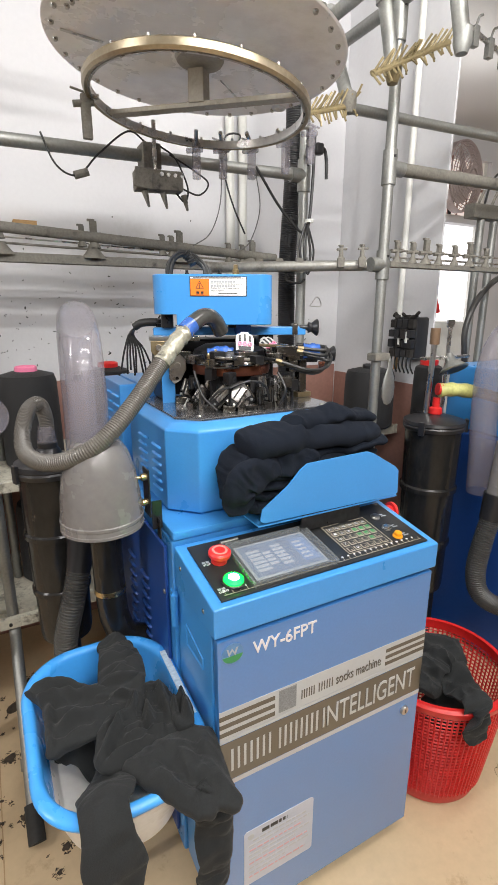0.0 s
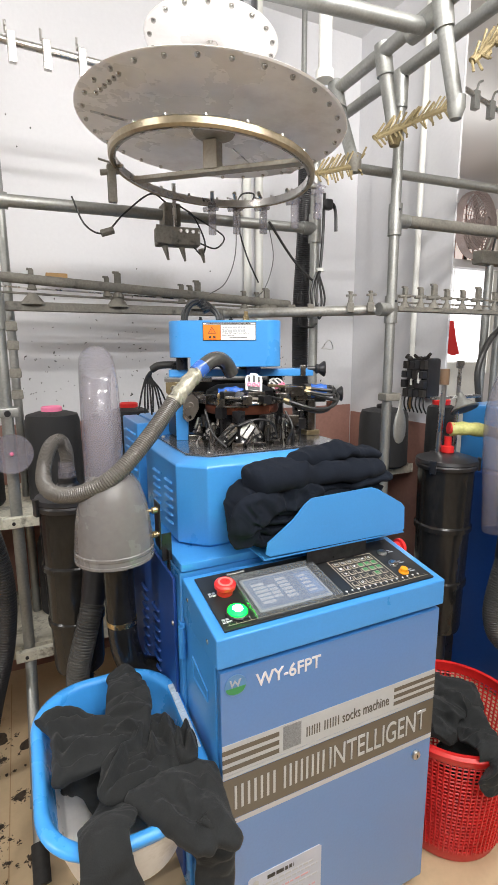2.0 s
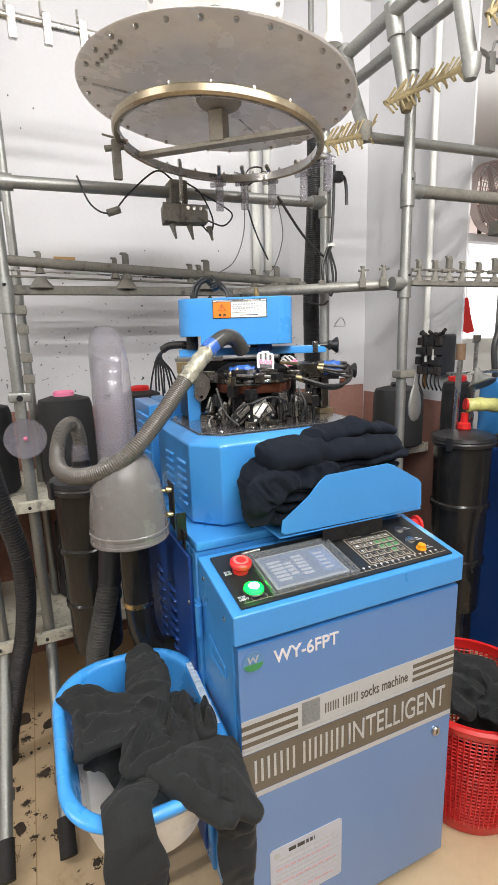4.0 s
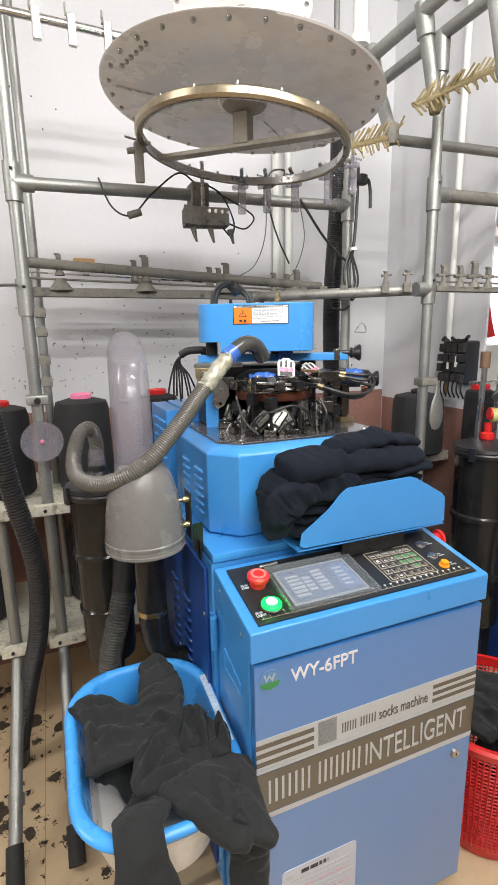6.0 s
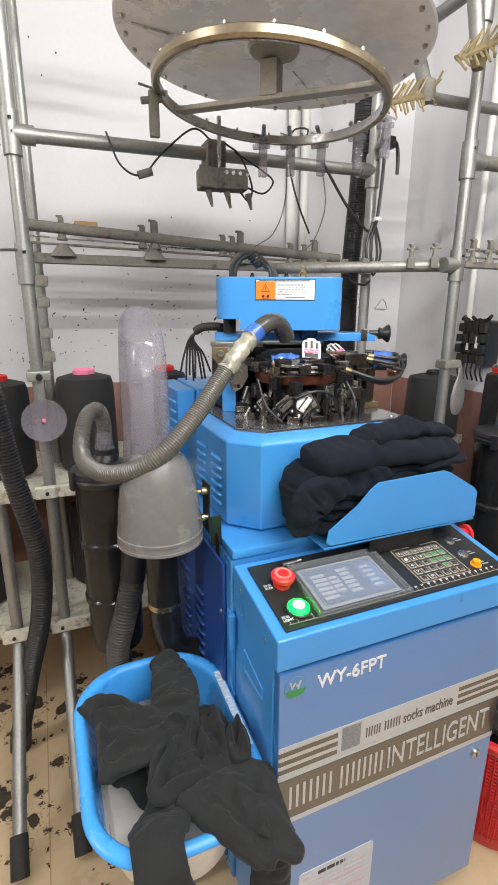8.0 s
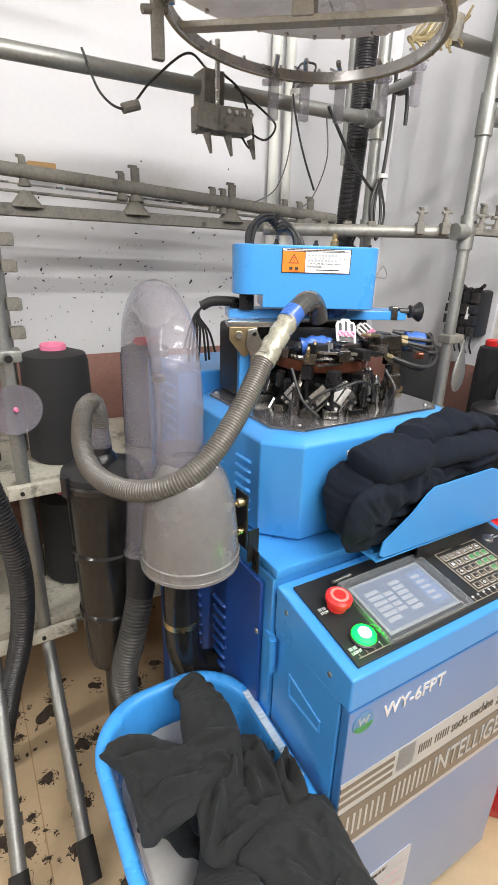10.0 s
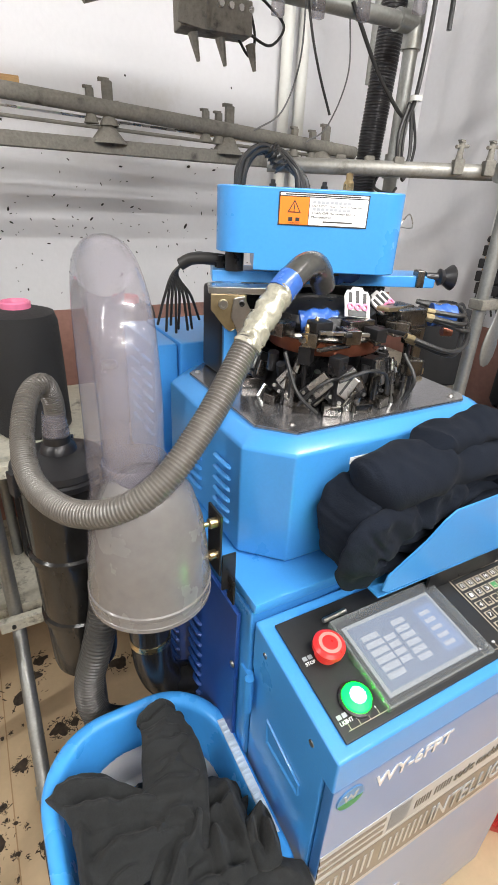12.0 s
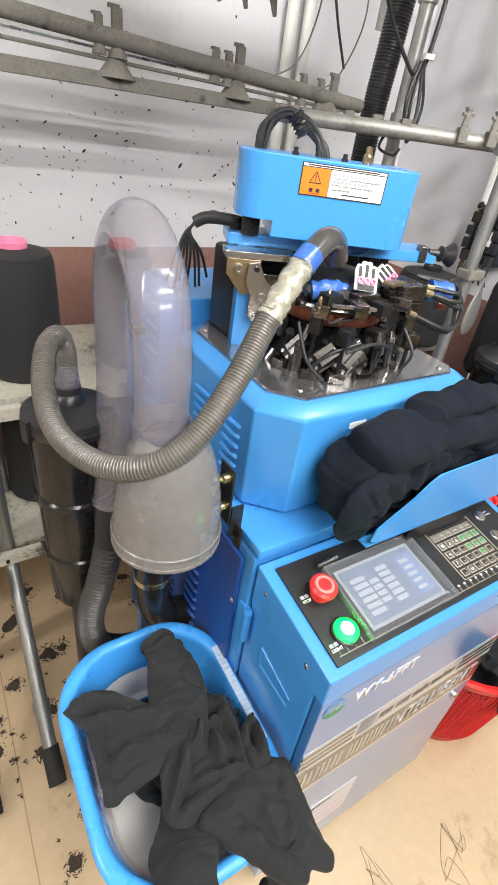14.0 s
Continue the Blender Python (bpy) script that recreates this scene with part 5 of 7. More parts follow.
def drape(name, outline, base, tilt, thick, folds, seed, label, group, cloth=None):
    """A limp piece of knitwear over a plan outline: domed, with soft folds (x, y to x, y, height, width) and small rumples.
    base: height at the plan's middle; tilt: rise along x and y."""
    ring = path([(x, y, 0) for x, y in outline + outline[:1]], 10)[:-1]
    c = sum(ring, Vector()) / len(ring)
    off = Vector((seed * 5.7, seed * 2.9, seed * 1.3))
    n, rows = len(ring), 44
    bm = bmesh.new()

    def lift(p, r):
        fade = math.sqrt(max(0.0, 1 - r ** 4))
        h = thick * math.sqrt(max(0.0, 1 - r ** 3.2))
        for x0, y0, x1, y1, up, wide in folds:
            a, b = Vector((x0, y0, 0)), Vector((x1, y1, 0))
            d = b - a
            q = p + 0.007 * Vector((noise.noise(p * 28 + off), noise.noise(p * 28 - off), 0))
            t = max(0.0, min(1.0, (q - a).dot(d) / d.length_squared))
            gap = (q - a - d * t).length / wide
            h += 1.5 * up * fade * (math.exp(-1.5 * gap * gap) - 0.6 * math.exp(-1.6 * (gap - 1.6) ** 2)) * (1 - 0.5 * abs(2 * t - 1) ** 3)
        h += fade * (0.006 * noise.noise(p * 22 + off) + 0.0075 * ridge(p * 27 - off) + 0.0030 * ridge(p * 58 + off))
        return base + tilt[0] * (p.x - c.x) + tilt[1] * (p.y - c.y) + h

    top = [bm.verts.new((c.x, c.y, lift(c, 0)))]
    rings = []
    for j in range(1, rows + 1):
        r = (j / rows) ** 0.8
        line = []
        for k, q in enumerate(ring):
            edge = 1 + 0.05 * noise.noise(Vector((q.x * 60, q.y * 60, seed)))
            p = c + (q - c) * r * edge
            line.append(bm.verts.new((p.x, p.y, lift(p, r))))
        rings.append(line)
    for j, (r, drop) in enumerate(((0.985, 0.006), (0.93, 0.014), (0.7, 0.020))):
        rings.append([bm.verts.new((c.x + (v.co.x - c.x) * r, c.y + (v.co.y - c.y) * r, v.co.z - drop)) for v in rings[rows - 1]])
    for k in range(n):
        bm.faces.new((top[0], rings[0][k], rings[0][(k + 1) % n]))
    for p, q in zip(rings, rings[1:]):
        for k in range(n):
            bm.faces.new((p[k], q[k], q[(k + 1) % n], p[(k + 1) % n]))
    bm.faces.new(rings[-1])
    return solo(name, bm, cloth or SOCK, label, "sock", group)


G = "socks in the basin"
sock("sock", [(0.06, 1.00, 0.50), (0.15, 0.92, 0.51), (0.24, 0.98, 0.51)], [0.06, 0.09, 0.07], 0.03, 9, "crumpled black knitted sock", G, 0.03)
sock("sock", [(0.14, 1.02, 0.555), (0.19, 0.93, 0.56), (0.235, 0.85, 0.565)], [0.07, 0.09, 0.07], 0.03, 5, "crumpled black knitted sock", G, 0.03)
sock("sock", [(0.186, 1.092, 0.662), (0.183, 1.045, 0.662), (0.176, 0.995, 0.658), (0.165, 0.945, 0.650), (0.150, 0.905, 0.635)], [0.035, 0.037, 0.043, 0.050, 0.04], 0.018, 1, "crumpled black knitted sock with a ribbed cuff", G, 0.017, cross=0.008, wave=17, rumple=1.3)
drape("sock", [(-0.020, 1.031), (0.014, 1.049), (0.065, 1.036), (0.116, 0.988), (0.191, 0.932), (0.181, 0.884), (0.121, 0.862), (0.062, 0.858), (0.009, 0.852), (0.007, 0.888), (0.009, 0.936), (0.006, 0.986)], 0.648, (0.0, 0.12), 0.014, [(-0.000, 1.035, 0.082, 1.005, 0.010, 0.012), (0.009, 0.990, 0.144, 0.944, 0.012, 0.013), (0.036, 0.912, 0.162, 0.894, 0.011, 0.013), (0.015, 0.959, 0.013, 0.870, 0.010, 0.011), (0.060, 0.879, 0.128, 0.879, 0.008, 0.010)], 2, "crumpled black knitted sock lying over the basin's rim", G)
drape("sock", [(0.211, 0.946), (0.266, 0.931), (0.271, 0.870), (0.261, 0.801), (0.227, 0.783), (0.172, 0.776), (0.125, 0.766), (0.087, 0.788), (0.092, 0.831), (0.117, 0.877), (0.165, 0.918)], 0.640, (0.0, 0.10), 0.018, [(0.092, 0.794, 0.173, 0.880, 0.014, 0.010), (0.112, 0.783, 0.221, 0.793, 0.013, 0.010), (0.211, 0.928, 0.174, 0.858, 0.014, 0.010), (0.255, 0.921, 0.250, 0.818, 0.014, 0.010), (0.159, 0.809, 0.250, 0.802, 0.012, 0.009), (0.187, 0.884, 0.253, 0.895, 0.012, 0.009), (0.210, 0.872, 0.207, 0.809, 0.012, 0.009)], 3, "black knitted sock crumpled into rolls", G)
drape("sock", [(0.230, 0.794), (0.288, 0.799), (0.323, 0.774), (0.323, 0.721), (0.316, 0.658), (0.320, 0.623), (0.302, 0.608), (0.276, 0.622), (0.246, 0.615), (0.213, 0.639), (0.181, 0.683), (0.149, 0.722), (0.131, 0.761), (0.177, 0.782)], 0.622, (-0.10, 0.12), 0.020, [(0.220, 0.769, 0.292, 0.647, 0.006, 0.020), (0.287, 0.779, 0.294, 0.682, 0.006, 0.014), (0.163, 0.726, 0.241, 0.642, 0.005, 0.014)], 6, "broad black knitted sock hanging over the basin's edge", G)
drape("sock", [(0.256, 0.857), (0.296, 0.870), (0.303, 0.839), (0.287, 0.785), (0.254, 0.790), (0.250, 0.821)], 0.652, (0.0, 0.0), 0.012, [(0.254, 0.835, 0.291, 0.860, 0.016, 0.009), (0.291, 0.860, 0.283, 0.798, 0.016, 0.009)], 4, "black knitted sock folded into a loop", G)
sock("sock", [(0.165, 0.860, 0.585), (0.135, 0.800, 0.592), (0.102, 0.745, 0.602), (0.084, 0.700, 0.626), (0.080, 0.668, 0.616), (0.086, 0.650, 0.546), (0.100, 0.648, 0.446), (0.108, 0.650, 0.316)], [0.036, 0.050, 0.054, 0.052, 0.050, 0.047, 0.043, 0.038], 0.019, 7, "black knitted sock hanging over the basin's edge", G, 0.013, up=(0.000, 1.000, 0.984), wave=11)
sock("sock", [(0.265, 0.700, 0.606), (0.275, 0.668, 0.576), (0.280, 0.660, 0.506), (0.280, 0.662, 0.406), (0.275, 0.668, 0.316)], [0.05, 0.050, 0.042, 0.036, 0.028], 0.016, 8, "black knitted sock hanging down from the basin", G, 0.014, up=(0.000, 1.000, 0.984))

sock("sock", [(0.208, 1.065, 0.662), (0.216, 1.01, 0.668), (0.206, 0.945, 0.660), (0.186, 0.885, 0.645), (0.165, 0.845, 0.625)], [0.020, 0.024, 0.024, 0.022, 0.02], 0.016, 51, "black knitted sock twisted into a roll", G, 0.010, wave=22, rumple=1.8)

# ---- bundle of socks on the tray ----
G = "socks on the tray"
Y = 0.958
for k, (x, lo, hi, w) in enumerate(((0.447, 1.030, 1.176, 0.050), (0.474, 1.054, 1.158, 0.049), (0.500, 1.078, 1.138, 0.048), (0.525, 1.102, 1.118, 0.046))):
    mid = (lo + hi) / 2
    r = (hi - lo) / 2
    pts = [(0.90, Y + 0.004, lo + 0.004), (0.74, Y, lo), (x + 0.10, Y, lo), (x + 0.03 + 0.2 * r, Y, lo + 0.1 * r), (x + 0.004, Y, mid - 0.4 * r), (x + 0.006, Y, mid + 0.35 * r), (x + 0.035, Y, hi - 0.06 * r), (x + 0.10, Y, hi), (0.74, Y, hi), (0.90, Y + 0.004, hi - 0.01)]
    sock("sock", pts, [w * 0.9, w, w, w, w * 0.85], 0.0180, 20 + k, "navy black knitted sock folded over in a stack on the tray", G, 0.0075, wave=15, per=16, cuffed=False, cloth=SOCKNAVY, dome=0.05)
for k, (pts, w, th, sw, fo) in enumerate((
        (((0.478, 0.945, 1.170), (0.52, 0.946, 1.180), (0.60, 0.950, 1.186), (0.70, 0.955, 1.184), (0.80, 0.958, 1.176), (0.893, 0.958, 1.164)), 0.057, 0.042, (1.1, 0.75), 0.009),
        (((0.60, 0.966, 1.208), (0.70, 0.968, 1.216), (0.80, 0.968, 1.216), (0.895, 0.968, 1.204)), 0.040, 0.026, (1.0, 0.9), 0.012),
        (((0.76, 0.950, 1.136), (0.81, 0.950, 1.142), (0.86, 0.951, 1.150), (0.898, 0.952, 1.158)), 0.050, 0.020, (1, 1), 0.008))):
    sock("sock", pts, [w * 0.9, w, w, w * 0.85], th, 30 + k, "navy black knitted sock lying on the stack on the tray", G, fo, wave=9, per=24, swell=sw, cuffed=False, cloth=SOCKNAVY, dome=0.16)

sock("sock", [(0.468, 0.925, 1.045), (0.452, 0.915, 1.080), (0.462, 0.910, 1.118), (0.505, 0.912, 1.135), (0.57, 0.922, 1.140), (0.68, 0.93, 1.145)], [0.030, 0.040, 0.044, 0.040, 0.034, 0.026], 0.016, 37, "navy black knitted sock crumpled against the stack on the tray", G, 0.012, up=(0, -1, 0.25), wave=16, cuffed=False, cloth=SOCKNAVY, dome=0.1, rumple=1.5)

# ---- red basket ----
RB = (1.150, 0.885)
red = thing("laundry_basket", (RB[0], RB[1], 0), "red perforated plastic basket on the floor, holding black socks", "basket")
R0, R1, RH = 0.160, 0.212, 0.408
part("rim", lathe([(R1 - 0.004, RH - 0.03), (R1 + 0.004, RH - 0.03), (R1 + 0.010, RH - 0.022), (R1 + 0.013, RH - 0.004), (R1 + 0.006, RH + 0.004), (R1 - 0.006, RH + 0.003), (R1 - 0.004, RH - 0.01)], (RB[0], RB[1], 0), 64, close=True), RED, red)
part("base", lathe([(0, 0), (R0 - 0.006, 0), (R0, 0.008), (R0 + 0.006, 0.05), (R0 + 0.003, 0.05), (R0 - 0.003, 0.012), (0, 0.012)], (RB[0], RB[1], 0), 64), RED, red)


def rb(a, z, d=0.0):
    r = R0 + 0.004 + (R1 - R0) * (z / RH) ** 0.9 + d
    return Vector((RB[0] + r * math.cos(a), RB[1] + r * math.sin(a), z))


grid = bmesh.new()
NA, NZ = 84, 27
for k in range(NA):
    a = 2 * math.pi * k / NA
    sweep([rb(a, 0.045 + 0.35 * i / 6) for i in range(7)], 0.0030, 4, grid)
for j in range(NZ):
    z = 0.055 + 0.34 * j / (NZ - 1)
    ring = [rb(2 * math.pi * k / 48, z) for k in range(48)]
    vs = [[grid.verts.new(p + Vector((0, 0, dz)) + (p - Vector((RB[0], RB[1], z))).normalized() * dr) for p in ring] for dz, dr in ((0.0028, 0), (0, 0.0022), (-0.0028, 0), (0, -0.0022))]
    for q in range(4):
        for k in range(48):
            grid.faces.new((vs[q][k], vs[q][(k + 1) % 48], vs[(q + 1) % 4][(k + 1) % 48], vs[(q + 1) % 4][k]))
lat = part("lattice", grid, RED, red, "red perforated plastic side")
lat["kind"] = "stuff"
tag = turned(box(-0.035, 0.035, -0.022, 0.022, 0, 0.002, 0.0008), Matrix.Translation(rb(0.55, 0.34, -0.010)) @ pose(0, 0, 0, 0, 0, math.degrees(0.55)) @ pose(0, 0, 0, 90, 0, -90) @ pose(0, 0, 0, 0, 0, 0))
lt = part("label_tag", tag, WHITEINK, red, "white label with a blue field")
part("label_field", turned(box(-0.026, 0.026, -0.015, 0.015, 0.002, 0.0026), Matrix.Translation(rb(0.55, 0.34, -0.010)) @ pose(0, 0, 0, 0, 0, math.degrees(0.55)) @ pose(0, 0, 0, 90, 0, -90)), NAVY, lt)
G = "socks in the red basket"
sock("sock", [(1.03, 0.83, 0.36), (1.08, 0.88, 0.40), (1.14, 0.90, 0.41), (1.22, 0.86, 0.38)], [0.05, 0.08, 0.085, 0.05], 0.025, 41, "crumpled black knitted sock in a red basket", G, 0.03)
sock("sock", [(1.060, 0.930, 0.385), (1.148, 0.851, 0.395), (1.104, 0.742, 0.408), (1.087, 0.690, 0.432), (1.076, 0.657, 0.415), (1.074, 0.650, 0.365), (1.075, 0.652, 0.315)], [0.05, 0.06, 0.045, 0.036, 0.036, 0.040, 0.036], 0.014, 42, "black knitted sock hanging over the red basket's rim", G, 0.016, up=(0, 1, 1))
sock("sock", [(1.02, 0.95, 0.30), (1.12, 0.97, 0.34), (1.24, 0.94, 0.30)], [0.06, 0.10, 0.06], 0.03, 43, "crumpled black knitted sock in a red basket", G, 0.03)
sock("sock", [(1.06, 0.78, 0.26), (1.16, 0.80, 0.30), (1.26, 0.86, 0.24)], [0.06, 0.10, 0.06], 0.03, 44, "crumpled black knitted sock in a red basket", G, 0.03)

# ---- creel frame of galvanised pipes ----
frame_pipes = thing("creel_frame", (0.6, 1.72, 0), "frame of galvanised pipes with clamp joints round the machine", "pipe frame")
PR = 0.019


def pipe(a, b, r=PR, material=GALV):
    return part("pipe", rod(a, b, r, 20), material, frame_pipes)


def joint(x, y, z, axis="x", h=0.055, r=PR, both=False):
    """A clamp tee: an upright sleeve and a side sleeve."""
    bm = rod((x, y, z - h), (x, y, z + h), r * 1.32, 20)
    if axis:
        d = Vector((1, 0, 0) if axis == "x" else (-1, 0, 0) if axis == "-x" else (0, -1, 0) if axis == "-y" else (0, 1, 0))
        rod(Vector((x, y, z)), Vector((x, y, z)) + d * 0.06, r * 1.32, 20, bm)
    j = part("clamp_joint", bm, GALV, frame_pipes)
    part("joint_screw", lathe([(0, 0.008), (0.005, 0.008), (0.005, 0)], (x, y - r * 1.3, z + h * 0.5), 8), BLACKSTEEL, j)


LX, LY = -0.033, 1.72
BXP, BYP = 1.150, 1.72
RX, RY = 1.328, 1.45
pipe((LX, LY, 0.40), (LX, LY, 2.75))
pipe((BXP, BYP, 0.0), (BXP, BYP, 2.45))
pipe((RX, RY, 0.0), (RX, RY, 2.45))
pipe((LX + 0.035, 2.02, 0.40), (LX + 0.035, 2.02, 2.75), 0.016)
pipe((-0.185, LY, 0.40), (-0.185, LY, 0.93))
pipe((LX, LY, 1.955), (BXP, BYP, 1.977))
joint(LX, LY, 1.955, "x")
joint(BXP, BYP, 1.977, "-x")
joint(LX, LY, 1.62, None)
joint(BXP, BYP, 1.655, None, 0.03)
joint(RX, RY, 1.967, "x")
joint(RX, RY, 1.645, "-x", 0.05)
pipe((RX, RY, 1.967), (2.6, RY, 1.985), 0.022, DUSTY)
pipe((BXP, 1.50, 2.140), (2.6, 1.50, 2.178), 0.017)
# overhead pipes that run towards the aisle
pipe((BXP, 1.80, 2.425), (BXP, -0.4, 2.425), 0.021)
pipe((RX, 1.95, 2.455), (RX, -0.4, 2.455), 0.021)
pipe((0.5, 1.15, 2.345), (BXP - 0.02, 1.15, 2.395), 0.021)
part("clamp_joint", rod((BXP, 1.09, 2.41), (BXP, 1.21, 2.41), 0.029, 18), GALV, frame_pipes)
joint(RX, RY, 2.40, None, 0.06)
pipe((BXP + 0.12, 2.02, 1.9), (BXP + 0.12, 2.02, 3.1), 0.012)
# legs that slope out to rubber feet
for x0, x1, y1 in ((LX, -0.045, 1.205), (-0.185, -0.207, 1.205)):
    pipe((x0, LY - 0.02, 0.40), (x1, y1 + 0.03, 0.045))
    part("joint_sleeve", rod((x1 + (x0 - x1) * 0.25, y1 + 0.15, 0.125), (x1 + (x0 - x1) * 0.3, y1 + 0.175, 0.143), PR * 1.25, 18), GALV, frame_pipes)
    part("rubber_foot", rod((x1, y1 - 0.012, 0.022), (x1, y1 + 0.07, 0.075), 0.024, 18), RUBBER, frame_pipes, "black rubber foot")
# clamp bars on the poles at the two shelves
for z in (0.928, 0.432):
    for x in (LX, -0.185):
        part("clamp_bar", box(x - 0.045, x + 0.09, LY - 0.045, LY - 0.02, z - 0.018, z + 0.018, 0.002), SHELF, frame_pipes, "cream clamp bar")
        part("bar_bolt", turned(lathe([(0, 0.006), (0.006, 0.006), (0.006, 0)], seg=8), Matrix.Translation((x - 0.01, LY - 0.045, z)) @ pose(0, 0, 0, 90, 0, 0)), BLACKSTEEL, frame_pipes)
for k, z in enumerate((0.905, 0.405)):
    sh = thing("shelf", (0.3, 1.95, z), "cream steel shelf covered in dark lint", "shelf", "shelves behind the machine")
    part("board", box(-0.9, 1.85 - 0.07, 1.765, 2.24, z, z + 0.022, 0.003), SHELF, sh)
    part("lip", box(-0.9, 1.78, 1.755, 1.765, z - 0.02, z + 0.026, 0.001), SHELF, sh)
    for x in (-0.85, 0.62, 1.70):
        part("upright", box(x, x + 0.03, 2.2, 2.23, 0 if k else 0.43, z, 0.002), SHELF, sh)


def feeder_clip(parent, x, y, z, big=1.0, turn=0.0):
    """A yarn guide: foot cone, post, eyelet head and pegs."""
    bm = lathe([(0.020 * big, -0.014), (0.016 * big, -0.004), (0.008, 0.012), (0.0065, 0.042), (0.0, 0.042)], (x, y, z), 12)
    box(x - 0.010 * big, x + 0.010 * big, y - 0.008, y + 0.008, z + 0.034, z + 0.064 * big, 0.003, bm=bm)
    box(x - 0.016 * big, x + 0.005, y - 0.006, y + 0.006, z + 0.062 * big, z + 0.068 * big, bm=bm)
    rod((x - 0.03 * big, y, z + 0.026), (x + 0.025, y, z + 0.03), 0.007 * big, 8, bm)
    part("yarn_guide", bm, DUSTY, parent)


DUSTYPIPE = paint("dusty_pipe", (0.30, 0.295, 0.27), 0.5, metal=0.5, vary=0.2, scale=14, bump=0.0004, dirt=(0.16, 0.15, 0.13), dirt_at=0.5, dirt_scale=9)
# rack along the back with two pipes, a flat bar and guides
rack = thing("yarn_guide_rack", (0.5, 1.83, 1.63), "lint-coated yarn guide rack along the back pipe", "rack")
part("upper_pipe", rod((LX, 1.84, 1.745), (1.10, 1.84, 1.69), 0.017, 16), DUSTY, rack)
part("lower_bar", box(LX - 0.02, 1.0, 1.825, 1.865, 1.634, 1.664, 0.003), DUSTY, rack)
part("lower_pipe", rod((0.78, 1.80, 1.640), (RX - 0.0, RY, 1.645), 0.019, 18), DUSTYPIPE, rack)
part("mid_rod", rod((LX, 1.845, 1.695), (1.05, 1.845, 1.672), 0.004, 8), DUSTY, rack)
part("mid_rod", rod((LX, 1.845, 1.715), (1.05, 1.845, 1.682), 0.003, 8), STEEL, rack)
for x in (0.08, 0.334, 0.374, 0.619, 0.655, 0.686, 0.889, 0.95, 0.995):
    z = 1.745 - 0.055 * (x - LX) / 1.13 - 0.02
    feeder_clip(rack, x, 1.845, z, 1.15 if x in (0.374, 0.686, 0.995) else 0.85)
for x in (0.08, 0.37, 0.68, 0.98):
    part("foot_cone", lathe([(0.045, 0), (0.04, 0.006), (0.012, 0.04), (0, 0.04)], (x, 1.845, 1.655), 14), DUSTY, rack)
for k in range(6):
    f = (k + 0.5) / 6
    x, y = 0.93 + (RX - 0.05 - 0.93) * f, 1.74 + (RY - 1.74) * f
    if abs(x - BXP) > 0.03:
        part("pipe_collar", turned(box(-0.013, 0.013, -0.021, 0.021, -0.02, 0.016, 0.004), pose(x, y, 1.655, 0, 0, -35)), DUSTY, rack)
        if k > 2:
            feeder_clip(rack, x, y, 1.672, 0.62)
rack2 = thing("yarn_guide_rack", (1.7, 1.45, 1.6), "lint-coated yarn guide rack beside the pillar", "rack")
part("lower_bar", box(RX + 0.03, 2.55, 1.44, 1.48, 1.640, 1.660, 0.003), DUSTY, rack2)
for z in (1.675, 1.70):
    part("mid_rod", rod((RX + 0.03, 1.46, z), (2.55, 1.46, z), 0.0035, 8), STEEL, rack2)
for x in (1.40, 1.48, 1.55, 1.62, 1.71, 1.80, 1.9):
    feeder_clip(rack2, x, 1.455, 1.67, 1.2 if x in (1.55, 1.80) else 0.95)
# high rail with bright clips
rail = thing("yarn_clip_rail", (0.3, 1.72, 2.39), "bright steel rail with hanging yarn clips", "rack")
part("rail_bar", rod((LX, LY, 2.405), (0.42, LY, 2.395), 0.012, 12), STEEL, rail)
for x in (0.075, 0.172, 0.275):
    bm = box(x - 0.012, x + 0.012, LY - 0.03, LY - 0.012, 2.335, 2.418, 0.003)
    rod((x - 0.014, LY - 0.02, 2.41), (x - 0.014, LY - 0.02, 2.445), 0.004, 8, bm)
    part("yarn_clip", bm, STEEL, rail)

# ---- yarn disc over the machine ----
DM = Matrix.Translation((0.545, 1.285, 2.08)) @ Matrix(((1, 0, 0, 0), (0, 1, 0, 0), (-0.06, 0.012, 1, 0), (0, 0, 0, 1)))
creel = thing("yarn_creel_disc", (0.545, 1.285, 1.97), "riveted two-tier aluminium yarn disc with a guide ring", "yarn disc")
part("lower_disc", turned(lathe([(0, 0), (0.352, 0), (0.356, 0.003), (0.352, 0.006), (0, 0.006)], seg=96), DM), ALU, creel, "round riveted aluminium sheet")
part("upper_disc", turned(lathe([(0, 0.205), (0.172, 0.205), (0.175, 0.208), (0.172, 0.211), (0, 0.211)], seg=72), DM), ALU, creel)
part("stem", turned(rod((0, 0, 0.006), (0, 0, 1.0), 0.016, 20), DM), STEEL, creel)
part("stem_sleeve", turned(rod((0.10, 0.02, 0.21), (0.10, 0.02, 0.95), 0.04, 24), DM), BLACKPLASTIC, creel)
part("stem_nut", turned(lathe([(0.016, 0.10), (0.03, 0.10), (0.03, 0.12), (0.022, 0.135), (0.016, 0.205)], seg=24), DM), STEEL, creel)
rv = None
for r, z, n in ((0.335, 0.0, 30), (0.160, 0.205, 18)):
    for k in range(n):
        a = 2 * math.pi * (k + 0.3) / n
        p = DM @ Vector((r * math.cos(a), r * math.sin(a), z))
        if rv is None:
            rv = part("rivet", turned(lathe([(0.0062, 0), (0.0062, -0.004), (0.004, -0.0075), (0, -0.0085)], seg=12), Matrix.Translation(p)), STEEL, creel)
            p0 = p
        else:
            same(rv, p - p0)
